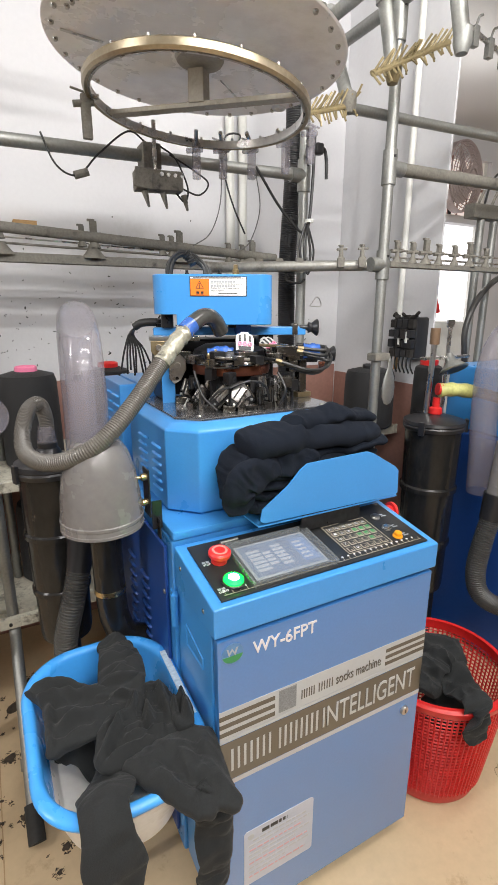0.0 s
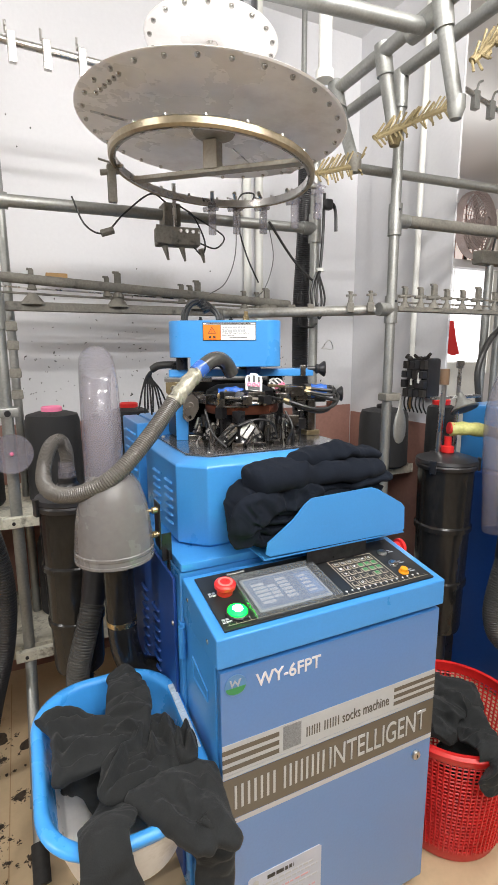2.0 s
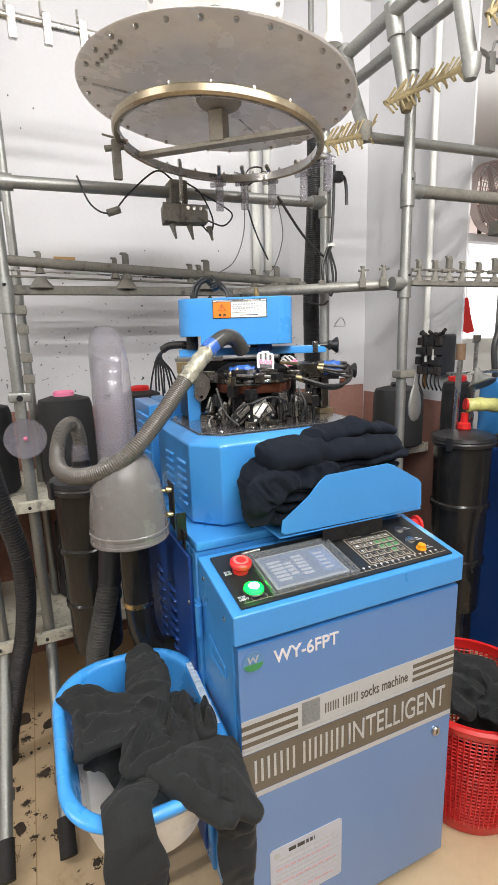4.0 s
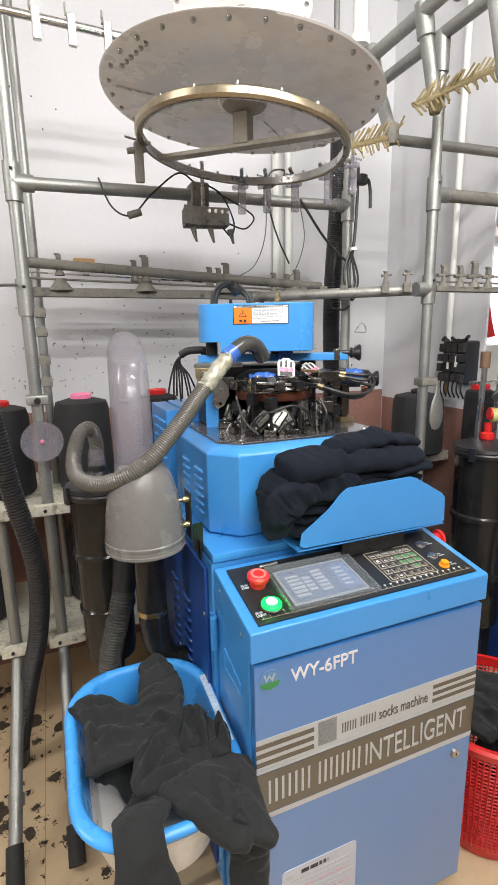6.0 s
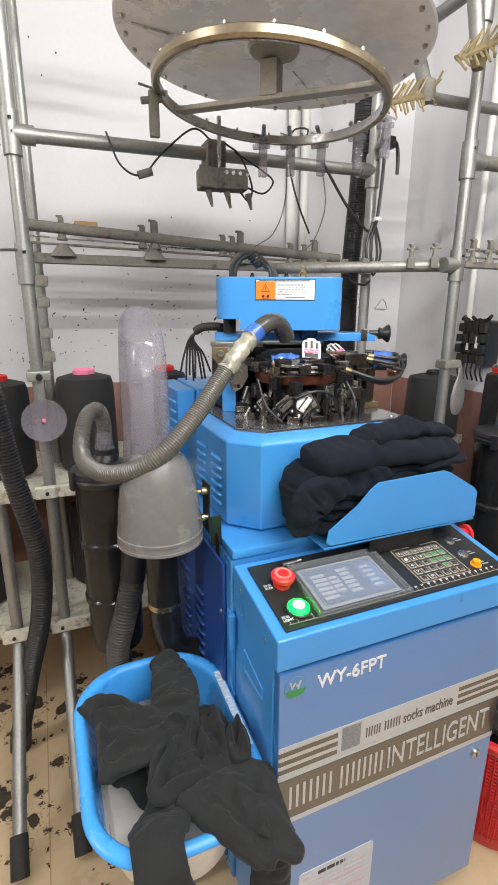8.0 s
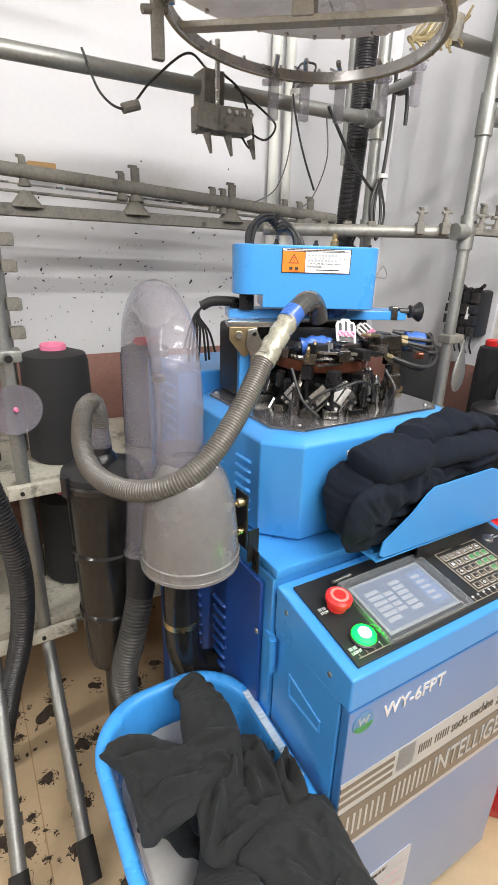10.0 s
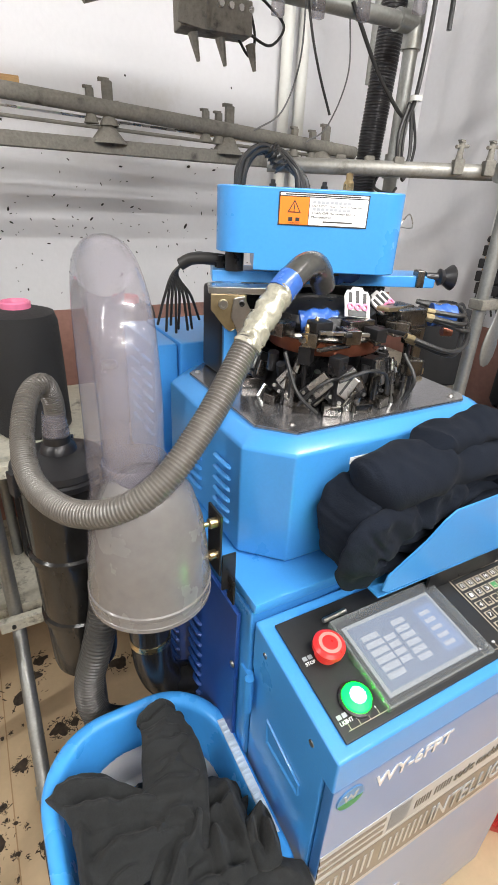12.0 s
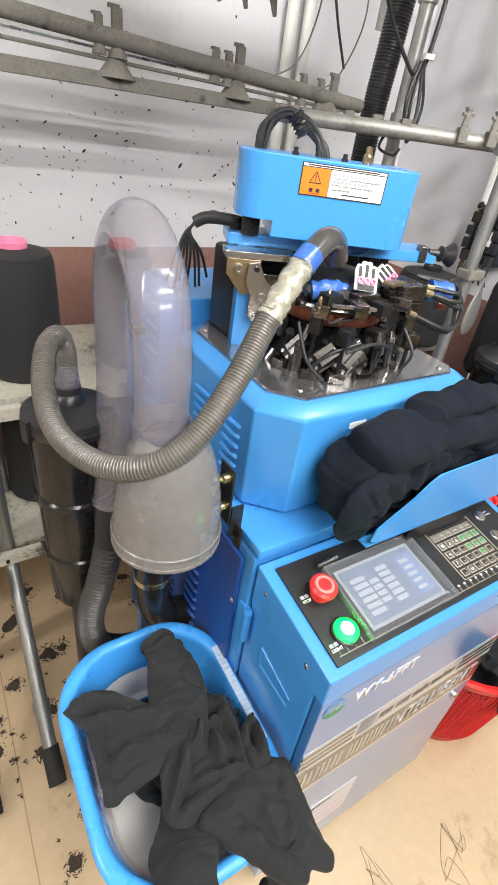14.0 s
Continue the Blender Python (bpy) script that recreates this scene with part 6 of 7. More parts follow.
for k in range(6):
    p = DM @ Vector((-0.310 + 0.0065 * k, -0.033 - 0.022 * k, 0))
    same(rv, p - p0)
part("seam", turned(box(-0.31, -0.215, 0.066, 0.074, -0.0025, -0.0002), DM), STEEL, creel)
part("seam", turned(box(0.12, 0.30, -0.002, 0.002, -0.002, -0.0002), DM @ pose(0, 0, 0, 0, 0, 40)), STEEL, creel)
for x, y in ((0.305, 0.13), (0.03, 0.0)):
    part("eyelet", turned(lathe([(0.010, 0.0), (0.020, 0.0), (0.019, -0.005), (0.011, -0.006)], seg=24, close=True), DM @ Matrix.Translation((x, y, -0.0003))), WHITEINK, creel)
RM = Matrix.Translation((0.550, 1.305, 1.985)) @ Matrix(((1, 0, 0, 0), (0, 1, 0, 0), (-0.085, 0.004, 1, 0), (0, 0, 0, 1)))
gr = part("guide_ring", turned(lathe([(0.268, -0.010), (0.276, -0.012), (0.281, -0.006), (0.281, 0.008), (0.275, 0.013), (0.268, 0.010)], seg=96, close=True), RM), RINGM, creel, "worn brass and steel guide ring")
part("ring_liner", turned(lathe([(0.262, -0.011), (0.2675, -0.011), (0.2675, 0.009), (0.262, 0.009)], seg=96, close=True), RM), STEEL, gr)
part("cross_bar", turned(box(-0.270, 0.270, -0.014, 0.014, -0.008, 0.004, 0.002), RM @ pose(0, 0, 0, 0, 0, -50)), AGED, creel)
part("hanger", turned(box(-0.022, 0.022, -0.018, 0.018, 0.0, 0.075, 0.003), RM @ pose(0, 0, 0, 0, 0, -50)), AGED, creel)
part("hanger_hub", turned(lathe([(0, -0.004), (0.06, -0.004), (0.055, -0.012), (0, -0.014)], seg=28), DM), AGED, creel)
for k in range(18):
    a = radians(20 * k + 6)
    p = RM @ Vector((0.272 * math.cos(a), 0.272 * math.sin(a), 0.012))
    part("ring_pin", rod(p, p + Vector((0, 0, 0.006)), 0.004, 8), STEEL, gr)
for x, y, z in ((0.295, 1.43, 1.96), (0.64, 1.55, 1.93), (0.72, 1.53, 1.935), (0.80, 1.49, 1.935), (0.88, 1.42, 1.945), (0.93, 1.36, 1.965)):
    bm = box(x - 0.012, x + 0.012, y - 0.008, y + 0.008, z - 0.055, z + 0.045, 0.003)
    rod((x - 0.03, y, z + 0.02), (x + 0.02, y, z + 0.03), 0.008, 10, bm)
    rod((x - 0.035, y, z + 0.055), (x + 0.03, y, z + 0.045), 0.003, 8, bm)
    gd = part("ring_guide", bm, DUSTY if x < 0.5 else CLEAR, creel)
    part("guide_strap", rod((x, y, z + 0.04), (x + (0.55 - x) * 0.12, y + (1.305 - y) * 0.12, 2.0), 0.006, 8), STEEL, gd)
part("stay", rod((0.93, 1.36, 1.97), (BXP, 1.70, 2.05), 0.012, 12), GALV, creel)
part("stay", rod((0.545, 1.285, 2.9), (0.545, 1.285, 3.1), 0.03, 16), BLACKPLASTIC, creel)

# white post over the frame corner
solo("white_post", lathe([(0.0, 0), (0.033, 0), (0.033, 0.03), (0.024, 0.032), (0.024, 0.65), (0, 0.65)], (1.104, 1.60, 2.452), 24), PVC, "white plastic post reaching the ceiling", "post")

# arms with brass combs that hang from the overhead pipes
def comb_arm(top, low, bar0, bar1, teeth, flip=1, tip=OLDBRASS):
    c = thing("yarn_comb", low, "old brass yarn comb on a galvanised arm", "yarn comb", "yarn combs")
    part("arm", rod(top, low, 0.021, 18), GALV, c)
    part("sleeve", rod(Vector(top) + Vector((0, 0, 0.03)), Vector(top) + (Vector(low) - Vector(top)) * 0.25, 0.027, 18), GALV, c)
    part("arm_end", lathe([(0, -0.03), (0.016, -0.027), (0.025, 0), (0.0245, 0.03), (0, 0.03)], low, 18), tip, c)
    a, b = Vector(bar0), Vector(bar1)
    part("comb_bar", sweep([a, b], 0.012, 8, flat=0.6), OLDBRASS, c, "brass comb bar")
    d = (b - a).normalized()
    for k in range(teeth * 2):
        p = a + (b - a) * (k / (teeth * 2 - 1))
        for s in (1, -1):
            q = p + Vector((0.010 * s * flip + random.uniform(-0.01, 0.01), -0.02 + random.uniform(-0.012, 0.012), random.uniform(0.030, 0.052) * s)) + d * 0.01
            part("tooth", sweep([p, q], 0.0024, 6, flat=1.5), OLDBRASS, c)


random.seed(9)
comb_arm((BXP, 1.34, 2.42), (1.215, 1.34, 2.19), (1.10, 1.30, 2.155), (1.42, 1.32, 2.31), 9)
comb_arm((BXP - 0.02, 1.08, 2.42), (1.212, 1.08, 2.17), (1.175, 1.0, 2.246), (1.40, 1.0, 2.44), 10, tip=GALV)
comb_arm((BXP, 1.60, 2.42), (1.135, 1.45, 2.13), (0.98, 1.45, 2.08), (1.15, 1.45, 2.13), 7, tip=DUSTY)

# ---- small gear on the back pipe ----
cut = thing("yarn_sensor", (0.47, 1.66, 1.84), "dusty yarn stop sensor block clamped to the back pipe", "sensor")
part("clamp", box(0.515, 0.575, 1.685, 1.755, 1.925, 2.0, 0.004), DUSTY, cut)
part("stem", rod((0.55, 1.68, 1.90), (0.55, 1.68, 2.06), 0.007, 10), STEEL, cut)
part("block", turned(box(-0.072, 0.078, -0.03, 0.03, -0.030, 0.027, 0.004), pose(0.545, 1.65, 1.880, 0, -1, -6)), DUSTY, cut)
part("cover", turned(box(-0.076, -0.02, -0.035, -0.028, -0.034, 0.022, 0.002), pose(0.545, 1.65, 1.880, 0, 6, -6)), DUSTY, cut)
for k in range(4):
    part("socket", rod((0.55 + 0.022 * k, 1.622, 1.894), (0.55 + 0.022 * k, 1.612, 1.894), 0.006, 8), STEEL, cut)
for x in (0.56, 0.63, 0.50):
    part("tip", rod((x, 1.64, 1.845), (x + 0.01, 1.635, 1.80), 0.011, 8, r2=0.004), DUSTY, cut)
for k, pts in enumerate(([(0.57, 1.68, 1.99), (0.62, 1.68, 1.96), (0.66, 1.68, 1.88), (0.64, 1.66, 1.83), (0.60, 1.65, 1.86)], [(0.60, 1.68, 1.97), (0.70, 1.69, 1.93), (0.74, 1.69, 1.90), (0.70, 1.68, 1.86), (0.63, 1.66, 1.87)], [(0.53, 1.70, 2.0), (0.47, 1.69, 2.02), (0.38, 1.70, 1.95), (0.31, 1.69, 1.88), (0.25, 1.69, 1.90), (0.215, 1.70, 1.985)])):
    part("lead", sweep(path(pts, 8), 0.003, 7), CABLE, cut)
part("plug", rod((0.34, 1.69, 1.892), (0.30, 1.69, 1.878), 0.012, 10), DUSTY, cut)

cables = thing("hanging_cables", (1.12, 1.69, 1.62), "black cables hanging from the back pipe to the machine", "cables")
for pts, r, m in (([(0.80, 1.68, 2.0), (0.84, 1.67, 2.03), (0.85, 1.67, 2.06), (0.80, 1.67, 2.05), (0.78, 1.67, 1.99), (0.795, 1.66, 1.90), (0.82, 1.65, 1.82), (0.86, 1.65, 1.745)], 0.003, CABLE),
                  ([(0.93, 1.70, 1.98), (1.02, 1.69, 1.86), (1.09, 1.68, 1.79), (1.12, 1.68, 1.77)], 0.005, CABLE),
                  ([(1.16, 1.67, 2.10), (1.15, 1.66, 1.95), (1.14, 1.66, 1.82), (1.13, 1.67, 1.76)], 0.006, CABLE),
                  ([(1.13, 1.67, 1.80), (1.10, 1.66, 1.72), (1.12, 1.66, 1.64), (1.15, 1.66, 1.68), (1.14, 1.67, 1.79)], 0.005, CABLE),
                  ([(1.135, 1.67, 1.80), (1.12, 1.66, 1.70), (1.14, 1.66, 1.62), (1.165, 1.66, 1.70), (1.14, 1.67, 1.80)], 0.004, CABLE),
                  ([(1.13, 1.66, 1.66), (1.06, 1.65, 1.645), (1.04, 1.66, 1.60), (1.10, 1.66, 1.585), (1.14, 1.68, 1.60)], 0.004, CABLE),
                  ([(0.78, 1.67, 1.98), (0.77, 1.66, 1.84), (0.73, 1.66, 1.74), (0.68, 1.70, 1.70)], 0.002, WIRE),
                  ([(0.94, 1.72, 1.97), (0.97, 1.74, 1.85), (0.95, 1.78, 1.74), (0.90, 1.80, 1.70)], 0.002, WIRE),
                  ([(1.16, 1.66, 1.50), (1.21, 1.66, 1.50), (1.19, 1.66, 1.535), (1.155, 1.66, 1.50)], 0.0016, STEEL)):
    part("cable", sweep(path(pts, 8), r, 8), m, cables)
for x, y, z in ((0.79, 1.67, 1.985), (1.14, 1.66, 1.81)):
    part("cable_tie", lathe([(0.014, -0.006), (0.016, -0.006), (0.016, 0.006), (0.014, 0.006)], (x, y, z), 14, close=True), PVC, cables)
hook = thing("black_hook", (1.19, 1.66, 2.0), "black plastic hook on the frame", "hook")
part("body", box(1.15, 1.185, 1.64, 1.67, 2.035, 2.075, 0.008), BLACKPLASTIC, hook)
part("tail", sweep(path([(1.175, 1.655, 2.06), (1.195, 1.655, 2.055), (1.205, 1.655, 2.02), (1.208, 1.655, 1.96)], 6), 0.0065, 10), BLACKPLASTIC, hook)
duct = solo("black_duct", ribbed([(1.185, 1.86, 0.95), (1.175, 1.86, 1.3), (1.165, 1.85, 1.65), (1.185, 1.85, 2.0), (1.19, 1.85, 2.40)], 0.036, 0.008, 0.07, 18), BLACKPLASTIC, "black ribbed duct rising behind the frame", "duct")
for x in (1.10, 1.165):
    solo("conduit", rod((x, 2.26, 1.2), (x, 2.26, 3.1), 0.02, 14), PVC, "pale pipe running up the wall", "pipe", "wall pipes")

# tension dials on the poles
def dial(at, label, r=0.066):
    d = thing("tension_dial", at, label, "dial", "tension dials")
    x, y, z = at
    part("disc", turned(lathe([(0, 0.006), (0.006, 0.006), (0.03, 0.003), (r, 0.010), (r, 0.013), (0.03, 0.007), (0, 0.010)], seg=36), Matrix.Translation((x, y - 0.035, z)) @ pose(0, 0, 0, 90, 0, 8)), CLEAR, d, "clear plastic disc")
    part("hub", turned(lathe([(0, 0.018), (0.004, 0.018), (0.0065, 0.012), (0.0065, 0.0)], seg=16), Matrix.Translation((x, y - 0.035, z)) @ pose(0, 0, 0, 90, 0, 8)), PINK, d)
    part("arm", box(x - 0.012, x + 0.012, y - 0.032, y - 0.02, z, z + 0.125, 0.003), GALV, d)
    part("clamp", box(x - 0.035, x + 0.035, y - 0.03, y + 0.03, z + 0.118, z + 0.150, 0.006), GALV, d)
    part("thumb_screw", rod((x, y - 0.03, z + 0.134), (x, y - 0.06, z + 0.134), 0.010, 12), BLACKPLASTIC, d)


dial((LX + 0.003, LY, 1.165), "clear plastic tension dial clamped to the pole")
cl2 = thing("spoon_guide", (RX + 0.03, RY - 0.03, 1.18), "grey spoon-shaped yarn guide clamped to the pole", "yarn guide")
part("blade", turned(lathe([(0, -0.088), (0.018, -0.080), (0.030, -0.055), (0.033, -0.02), (0.026, 0.02), (0.012, 0.055), (0.007, 0.09), (0, 0.1)], seg=20), Matrix.Translation((RX + 0.045, RY - 0.03, 1.21)) @ Matrix.Diagonal((1, 0.3, 1, 1))), GALV, cl2)
part("clamp", box(RX - 0.026, RX + 0.05, RY - 0.026, RY + 0.026, 1.295, 1.325, 0.006), DUSTY, cl2)
for k, z in enumerate((1.34, 1.41, 1.50, 1.56)):
    ob = solo("pole_clip", box(LX + 0.02, LX + 0.055, LY - 0.02, LY + 0.02, z, z + 0.03, 0.004), DUSTY, "dusty clip on the pole", "clip", "pole clips")

# ---- yarn cones ----
def cone(at, r, h, cap, label):
    c = thing("yarn_cone", at, label, "yarn cone", "yarn cones on the shelf")
    part("yarn", lathe([(0, 0.0), (r * 0.9, 0.0), (r, 0.012), (r * 0.99, h * 0.6), (r * 0.97, h - 0.035), (r * 0.90, h - 0.012), (r * 0.5, h), (0, h)], at, 40), YARN, c, "wound black yarn")
    part("tube_end", lathe([(0.030, h - 0.02), (0.037, h - 0.02), (0.038, h + 0.014), (0.034, h + 0.018), (0.030, h + 0.012)], at, 28, close=True), cap, c)


SH = 0.928
cone((0.115, 1.92, SH), 0.102, 0.345, PINK, "black yarn cone with a pink tube end, on the shelf")
cone((0.405, 1.92, SH), 0.085, 0.345, RED, "black yarn cone with a red tube end, on the shelf")
cone((1.635, 1.82, SH), 0.120, 0.285, BLACKPLASTIC, "large black yarn cone standing on the shelf")
cone((1.665, 1.49, SH), 0.060, 0.335, RED, "slim black yarn cone with a red end, on a stand")
solo("cone_stand", lathe([(0, 0), (0.09, 0), (0.09, 0.012), (0.02, 0.02), (0.02, SH - 0.012), (0.05, SH - 0.010), (0.05, SH), (0, SH)], (1.665, 1.49, 0), 24), BLACKSTEEL, "black steel stand under a yarn cone", "stand")
cone((-0.17, 1.95, SH), 0.10, 0.33, RED, "black yarn cone with a red tube end, on the shelf")
for x in (-0.30, 0.12, 0.45, 1.3, 1.55):
    cone((x, 2.0, 0.428), 0.10, 0.33, PINK, "black yarn cone with a pink tube end, on the shelf")

# ---- wall pieces ----
solo("wood_block", box(0.152, 0.238, 2.24, BACK, 1.79, 1.824, 0.002), WOOD, "small pale wooden block fixed to the wall", "block")
eb = thing("electric_box", (1.74, 1.69, 1.25), "black lint-covered electric switch box on the pillar", "switch box")
part("case", box(1.71, SIDE, 1.62, 1.765, 1.27, 1.455, 0.012), BLACKPLASTIC, eb)
random.seed(31)
for row in range(4):
    for k in range(4):
        w, h = random.uniform(0.013, 0.017), random.uniform(0.016, 0.022)
        y, z = 1.640 + 0.036 * k, 1.292 + 0.044 * row
        part("breaker", box(1.695 - random.uniform(0, 0.018), 1.712, y - w, y + w, z - h, z + h, 0.003), BLACKPLASTIC if (row + k) % 3 else LINT, eb)
for k in range(9):
    part("lint_tuft", turned(box(-0.012, 0.012, -0.010, 0.010, -0.007, 0.007, 0.005), pose(1.705 + random.uniform(-0.012, 0.02), 1.625 + 0.017 * k, 1.458 + random.uniform(-0.008, 0.014), random.uniform(-40, 40), random.uniform(-40, 40), random.uniform(0, 180))), LINT, eb)
for k in range(6):
    part("lead", sweep(path([(1.71, 1.63 + 0.025 * k, 1.30), (1.70, 1.63 + 0.025 * k, 1.24), (1.72, 1.63 + 0.026 * k, 1.20)], 5), 0.004, 6), CABLE, eb)
part("terminal", box(1.686, 1.70, 1.65, 1.665, 1.34, 1.39, 0.002), PVC, eb)
part("terminal", box(1.686, 1.70, 1.70, 1.71, 1.33, 1.36, 0.002), PVC, eb)
solo("wood_batten", box(1.775, SIDE, 1.80, 1.812, 1.2, 1.46, 0.001), WOOD, "thin wooden batten on the pillar", "batten")
solo("thin_conduit", rod((1.765, 1.79, 1.45), (1.765, 1.79, 3.1), 0.014, 12), PVC, "thin grey pipe running up the pillar", "pipe", "wall pipes")

def speck_shape(subdivisions):
    bm = bmesh.new()
    bmesh.ops.create_icosphere(bm, subdivisions=subdivisions, radius=1)
    shape = [v.co.copy() for v in bm.verts], [[v.index for v in f.verts] for f in bm.faces]
    bm.free()
    return shape


SPECK, MAT = speck_shape(1), speck_shape(2)


def speck(store, m, shape=SPECK):
    """Adds one small clump to a store of (verts, faces)."""
    n = len(store[0])
    store[0].extend(m @ v for v in shape[0])
    store[1].extend([n + i for i in f] for f in shape[1])


def gathered(store):
    me = bpy.data.meshes.new("gathered")
    me.from_pydata(store[0], [], store[1])
    bm = bmesh.new()
    bm.from_mesh(me)
    bpy.data.meshes.remove(me)
    return bm


# lint specks that cling to the wall, and lint, threads on the floor
random.seed(21)
sp = ([], [])
for k in range(420):
    x, z = random.uniform(-0.7, 1.6), random.gauss(1.40, 0.13)
    if not 1.19 < z < 2.4:
        continue
    s = random.uniform(0.0012, 0.0036) * (1.8 if random.random() < 0.14 else 1)
    m = pose(x, BACK - 0.001, z, 0, random.uniform(0, 180), 0) @ Matrix.Diagonal((s * random.uniform(0.5, 0.9), s * 0.5, s * random.uniform(0.9, 2.2), 1))
    speck(sp, m)
for k in range(26):
    m = pose(random.uniform(-0.7, 1.6), BACK - 0.001, random.uniform(1.6, 2.6)) @ Matrix.Diagonal((0.003, 0.002, 0.004, 1))
    speck(sp, m)
solo("wall_lint", gathered(sp), LINT, "dark lint specks stuck on the white wall", "lint", kind="stuff")
fl = ([], [])


def fluff(x, y, r, n):
    """A soft clump: flat matted shreds with finer fibres round them."""
    for k in range(max(1, n // 5)):
        a, d = random.uniform(0, 6.28), 0.45 * r * random.random()
        m = pose(x + d * math.cos(a), y + d * math.sin(a), 0.0012, 0, 0, random.uniform(0, 180)) @ Matrix.Diagonal((r * random.uniform(0.35, 0.6), r * random.uniform(0.2, 0.4), 0.0015, 1))
        speck(fl, m, MAT)
    for k in range(2 * n):
        a, d = random.uniform(0, 6.28), 1.1 * r * random.random() ** 0.7
        s = random.uniform(0.0012, 0.0036) * (0.6 + r * 12)
        m = pose(x + d * math.cos(a), y + d * math.sin(a), s * 0.25, 0, 0, random.uniform(0, 180)) @ Matrix.Diagonal((s * random.uniform(0.6, 3.2), s * random.uniform(0.3, 0.8), s * 0.3, 1))
        speck(fl, m)


for k in range(40):
    fluff(random.uniform(-0.45, 0.12), random.uniform(1.25, 1.75), random.uniform(0.004, 0.018), random.randint(3, 16))
# large clumps: lint, and extra cover that darkens the shaded floor by the shelves
for k in range(46):
    fluff(random.uniform(-0.75, 0.42), random.uniform(1.30, 2.22), random.uniform(0.02, 0.075), random.randint(12, 34))
for k in range(16):
    fluff(random.uniform(-0.5, 0.0), random.uniform(0.9, 1.3), random.uniform(0.003, 0.010), random.randint(1, 5))
for x, y, r, n in ((-0.05, 1.003, 0.026, 60), (0.02, 1.011, 0.020, 34), (0.0, 1.10, 0.016, 20), (-0.06, 1.30, 0.03, 40), (-0.02, 1.42, 0.035, 50), (-0.25, 1.42, 0.03, 40), (-0.22, 1.30, 0.02, 24), (0.03, 1.16, 0.02, 24), (0.25, 0.80, 0.018, 16), (0.20, 0.70, 0.02, 18), (-0.10, 1.55, 0.03, 30), (0.02, 1.62, 0.04, 40), (-0.16, 1.45, 0.02, 20), (0.2, 1.5, 0.05, 40)):
    fluff(x, y, r, n)
solo("floor_lint", gathered(fl), FLOORLINT, "dark lint clumps on the floor, some standing in for shade", "lint", kind="stuff")
th = bmesh.new()
for cx, cy, sp_ in ((0.868, 0.535, 0.036), (0.62, 0.60, 0.03), (-0.20, 1.30, 0.022), (1.42, 0.72, 0.04), (0.05, 0.93, 0.025)):
    p = [(cx + random.gauss(0, sp_), cy + random.gauss(0, sp_), 0.0015) for k in range(11)]
    sweep(path(p, 8), 0.0005, 5, th)
solo("floor_threads", th, FLOORLINT, "tangled dark threads lying on the floor", "thread", kind="stuff")
seam = solo("floor_seam", box(-0.135, -0.132, 0.2, 2.2, 0.0, 0.0012), paint("floor_seam", (0.40, 0.26, 0.14), 0.6), "thin seam in the floor paint", "seam", kind="structure", smooth=False)

# black hose down by the pole
fh = thing("floor_hose", (-0.22, 1.66, 0.0), "black ribbed hose hanging down beside the pole", "hose")
part("ribbed_hose", ribbed([(-0.20, 1.58, 1.65), (-0.165, 1.58, 1.35), (-0.130, 1.58, 1.05), (-0.085, 1.58, 0.78), (-0.10, 1.60, 0.55), (-0.16, 1.64, 0.30), (-0.22, 1.66, 0.04)], 0.030, 0.010, 0.12, 16), BLACKPLASTIC, fh)
part("hose_cuff", rod((-0.212, 1.657, 0.075), (-0.222, 1.661, 0.0), 0.035, 16), BLACKPLASTIC, fh)
part("hanger", rod((-0.20, 1.58, 1.64), (LX, LY, 1.66), 0.005, 8), STEEL, fh)

# neighbouring creel: poles, sensor block, hose and a rail of clips
nc = thing("neighbour_creel", (2.1, 1.64, 0), "galvanised poles of the neighbouring yarn creel", "creel")
for x in (2.075, 2.165):
    part("pole", rod((x, 1.64, 0), (x, 1.64, 1.93), 0.018, 16), GALV, nc)
part("sensor_block", box(1.99, 2.30, 1.61, 1.67, 1.885, 1.945, 0.006), DUSTY, nc, "dusty sensor block")
for x in (2.03, 2.12, 2.22):
    part("eyelet", rod((x, 1.63, 1.94), (x + 0.02, 1.62, 2.00), 0.006, 8), DUSTY, nc)
part("lead", sweep(path([(2.06, 1.62, 1.94), (2.10, 1.62, 2.05), (2.20, 1.62, 2.09), (2.27, 1.62, 1.94)], 8), 0.005, 8), CABLE, nc)
part("hose", sweep(path([(2.36, 1.62, 1.66), (2.24, 1.61, 1.645), (2.12, 1.60, 1.585), (2.045, 1.60, 1.503), (2.005, 1.60, 1.40), (2.015, 1.60, 1.30), (2.06, 1.62, 1.20)], 8), 0.014, 12), DARKHOSE, nc, "dark bent hose")
part("hose_tie", box(2.045, 2.085, 1.595, 1.645, 1.19, 1.215, 0.004), BLACKPLASTIC, nc)
part("hose_arm", rod((2.165, 1.64, 1.66), (2.37, 1.62, 1.66), 0.009, 10), GALV, nc)
cr = thing("clip_rail", (1.87, 1.64, 2.58), "rail of galvanised yarn clips on the neighbouring creel", "yarn clips")
part("rail_bar", rod((1.812, 1.622, 2.577), (2.9, 1.93, 2.61), 0.011, 12), STEEL, cr)
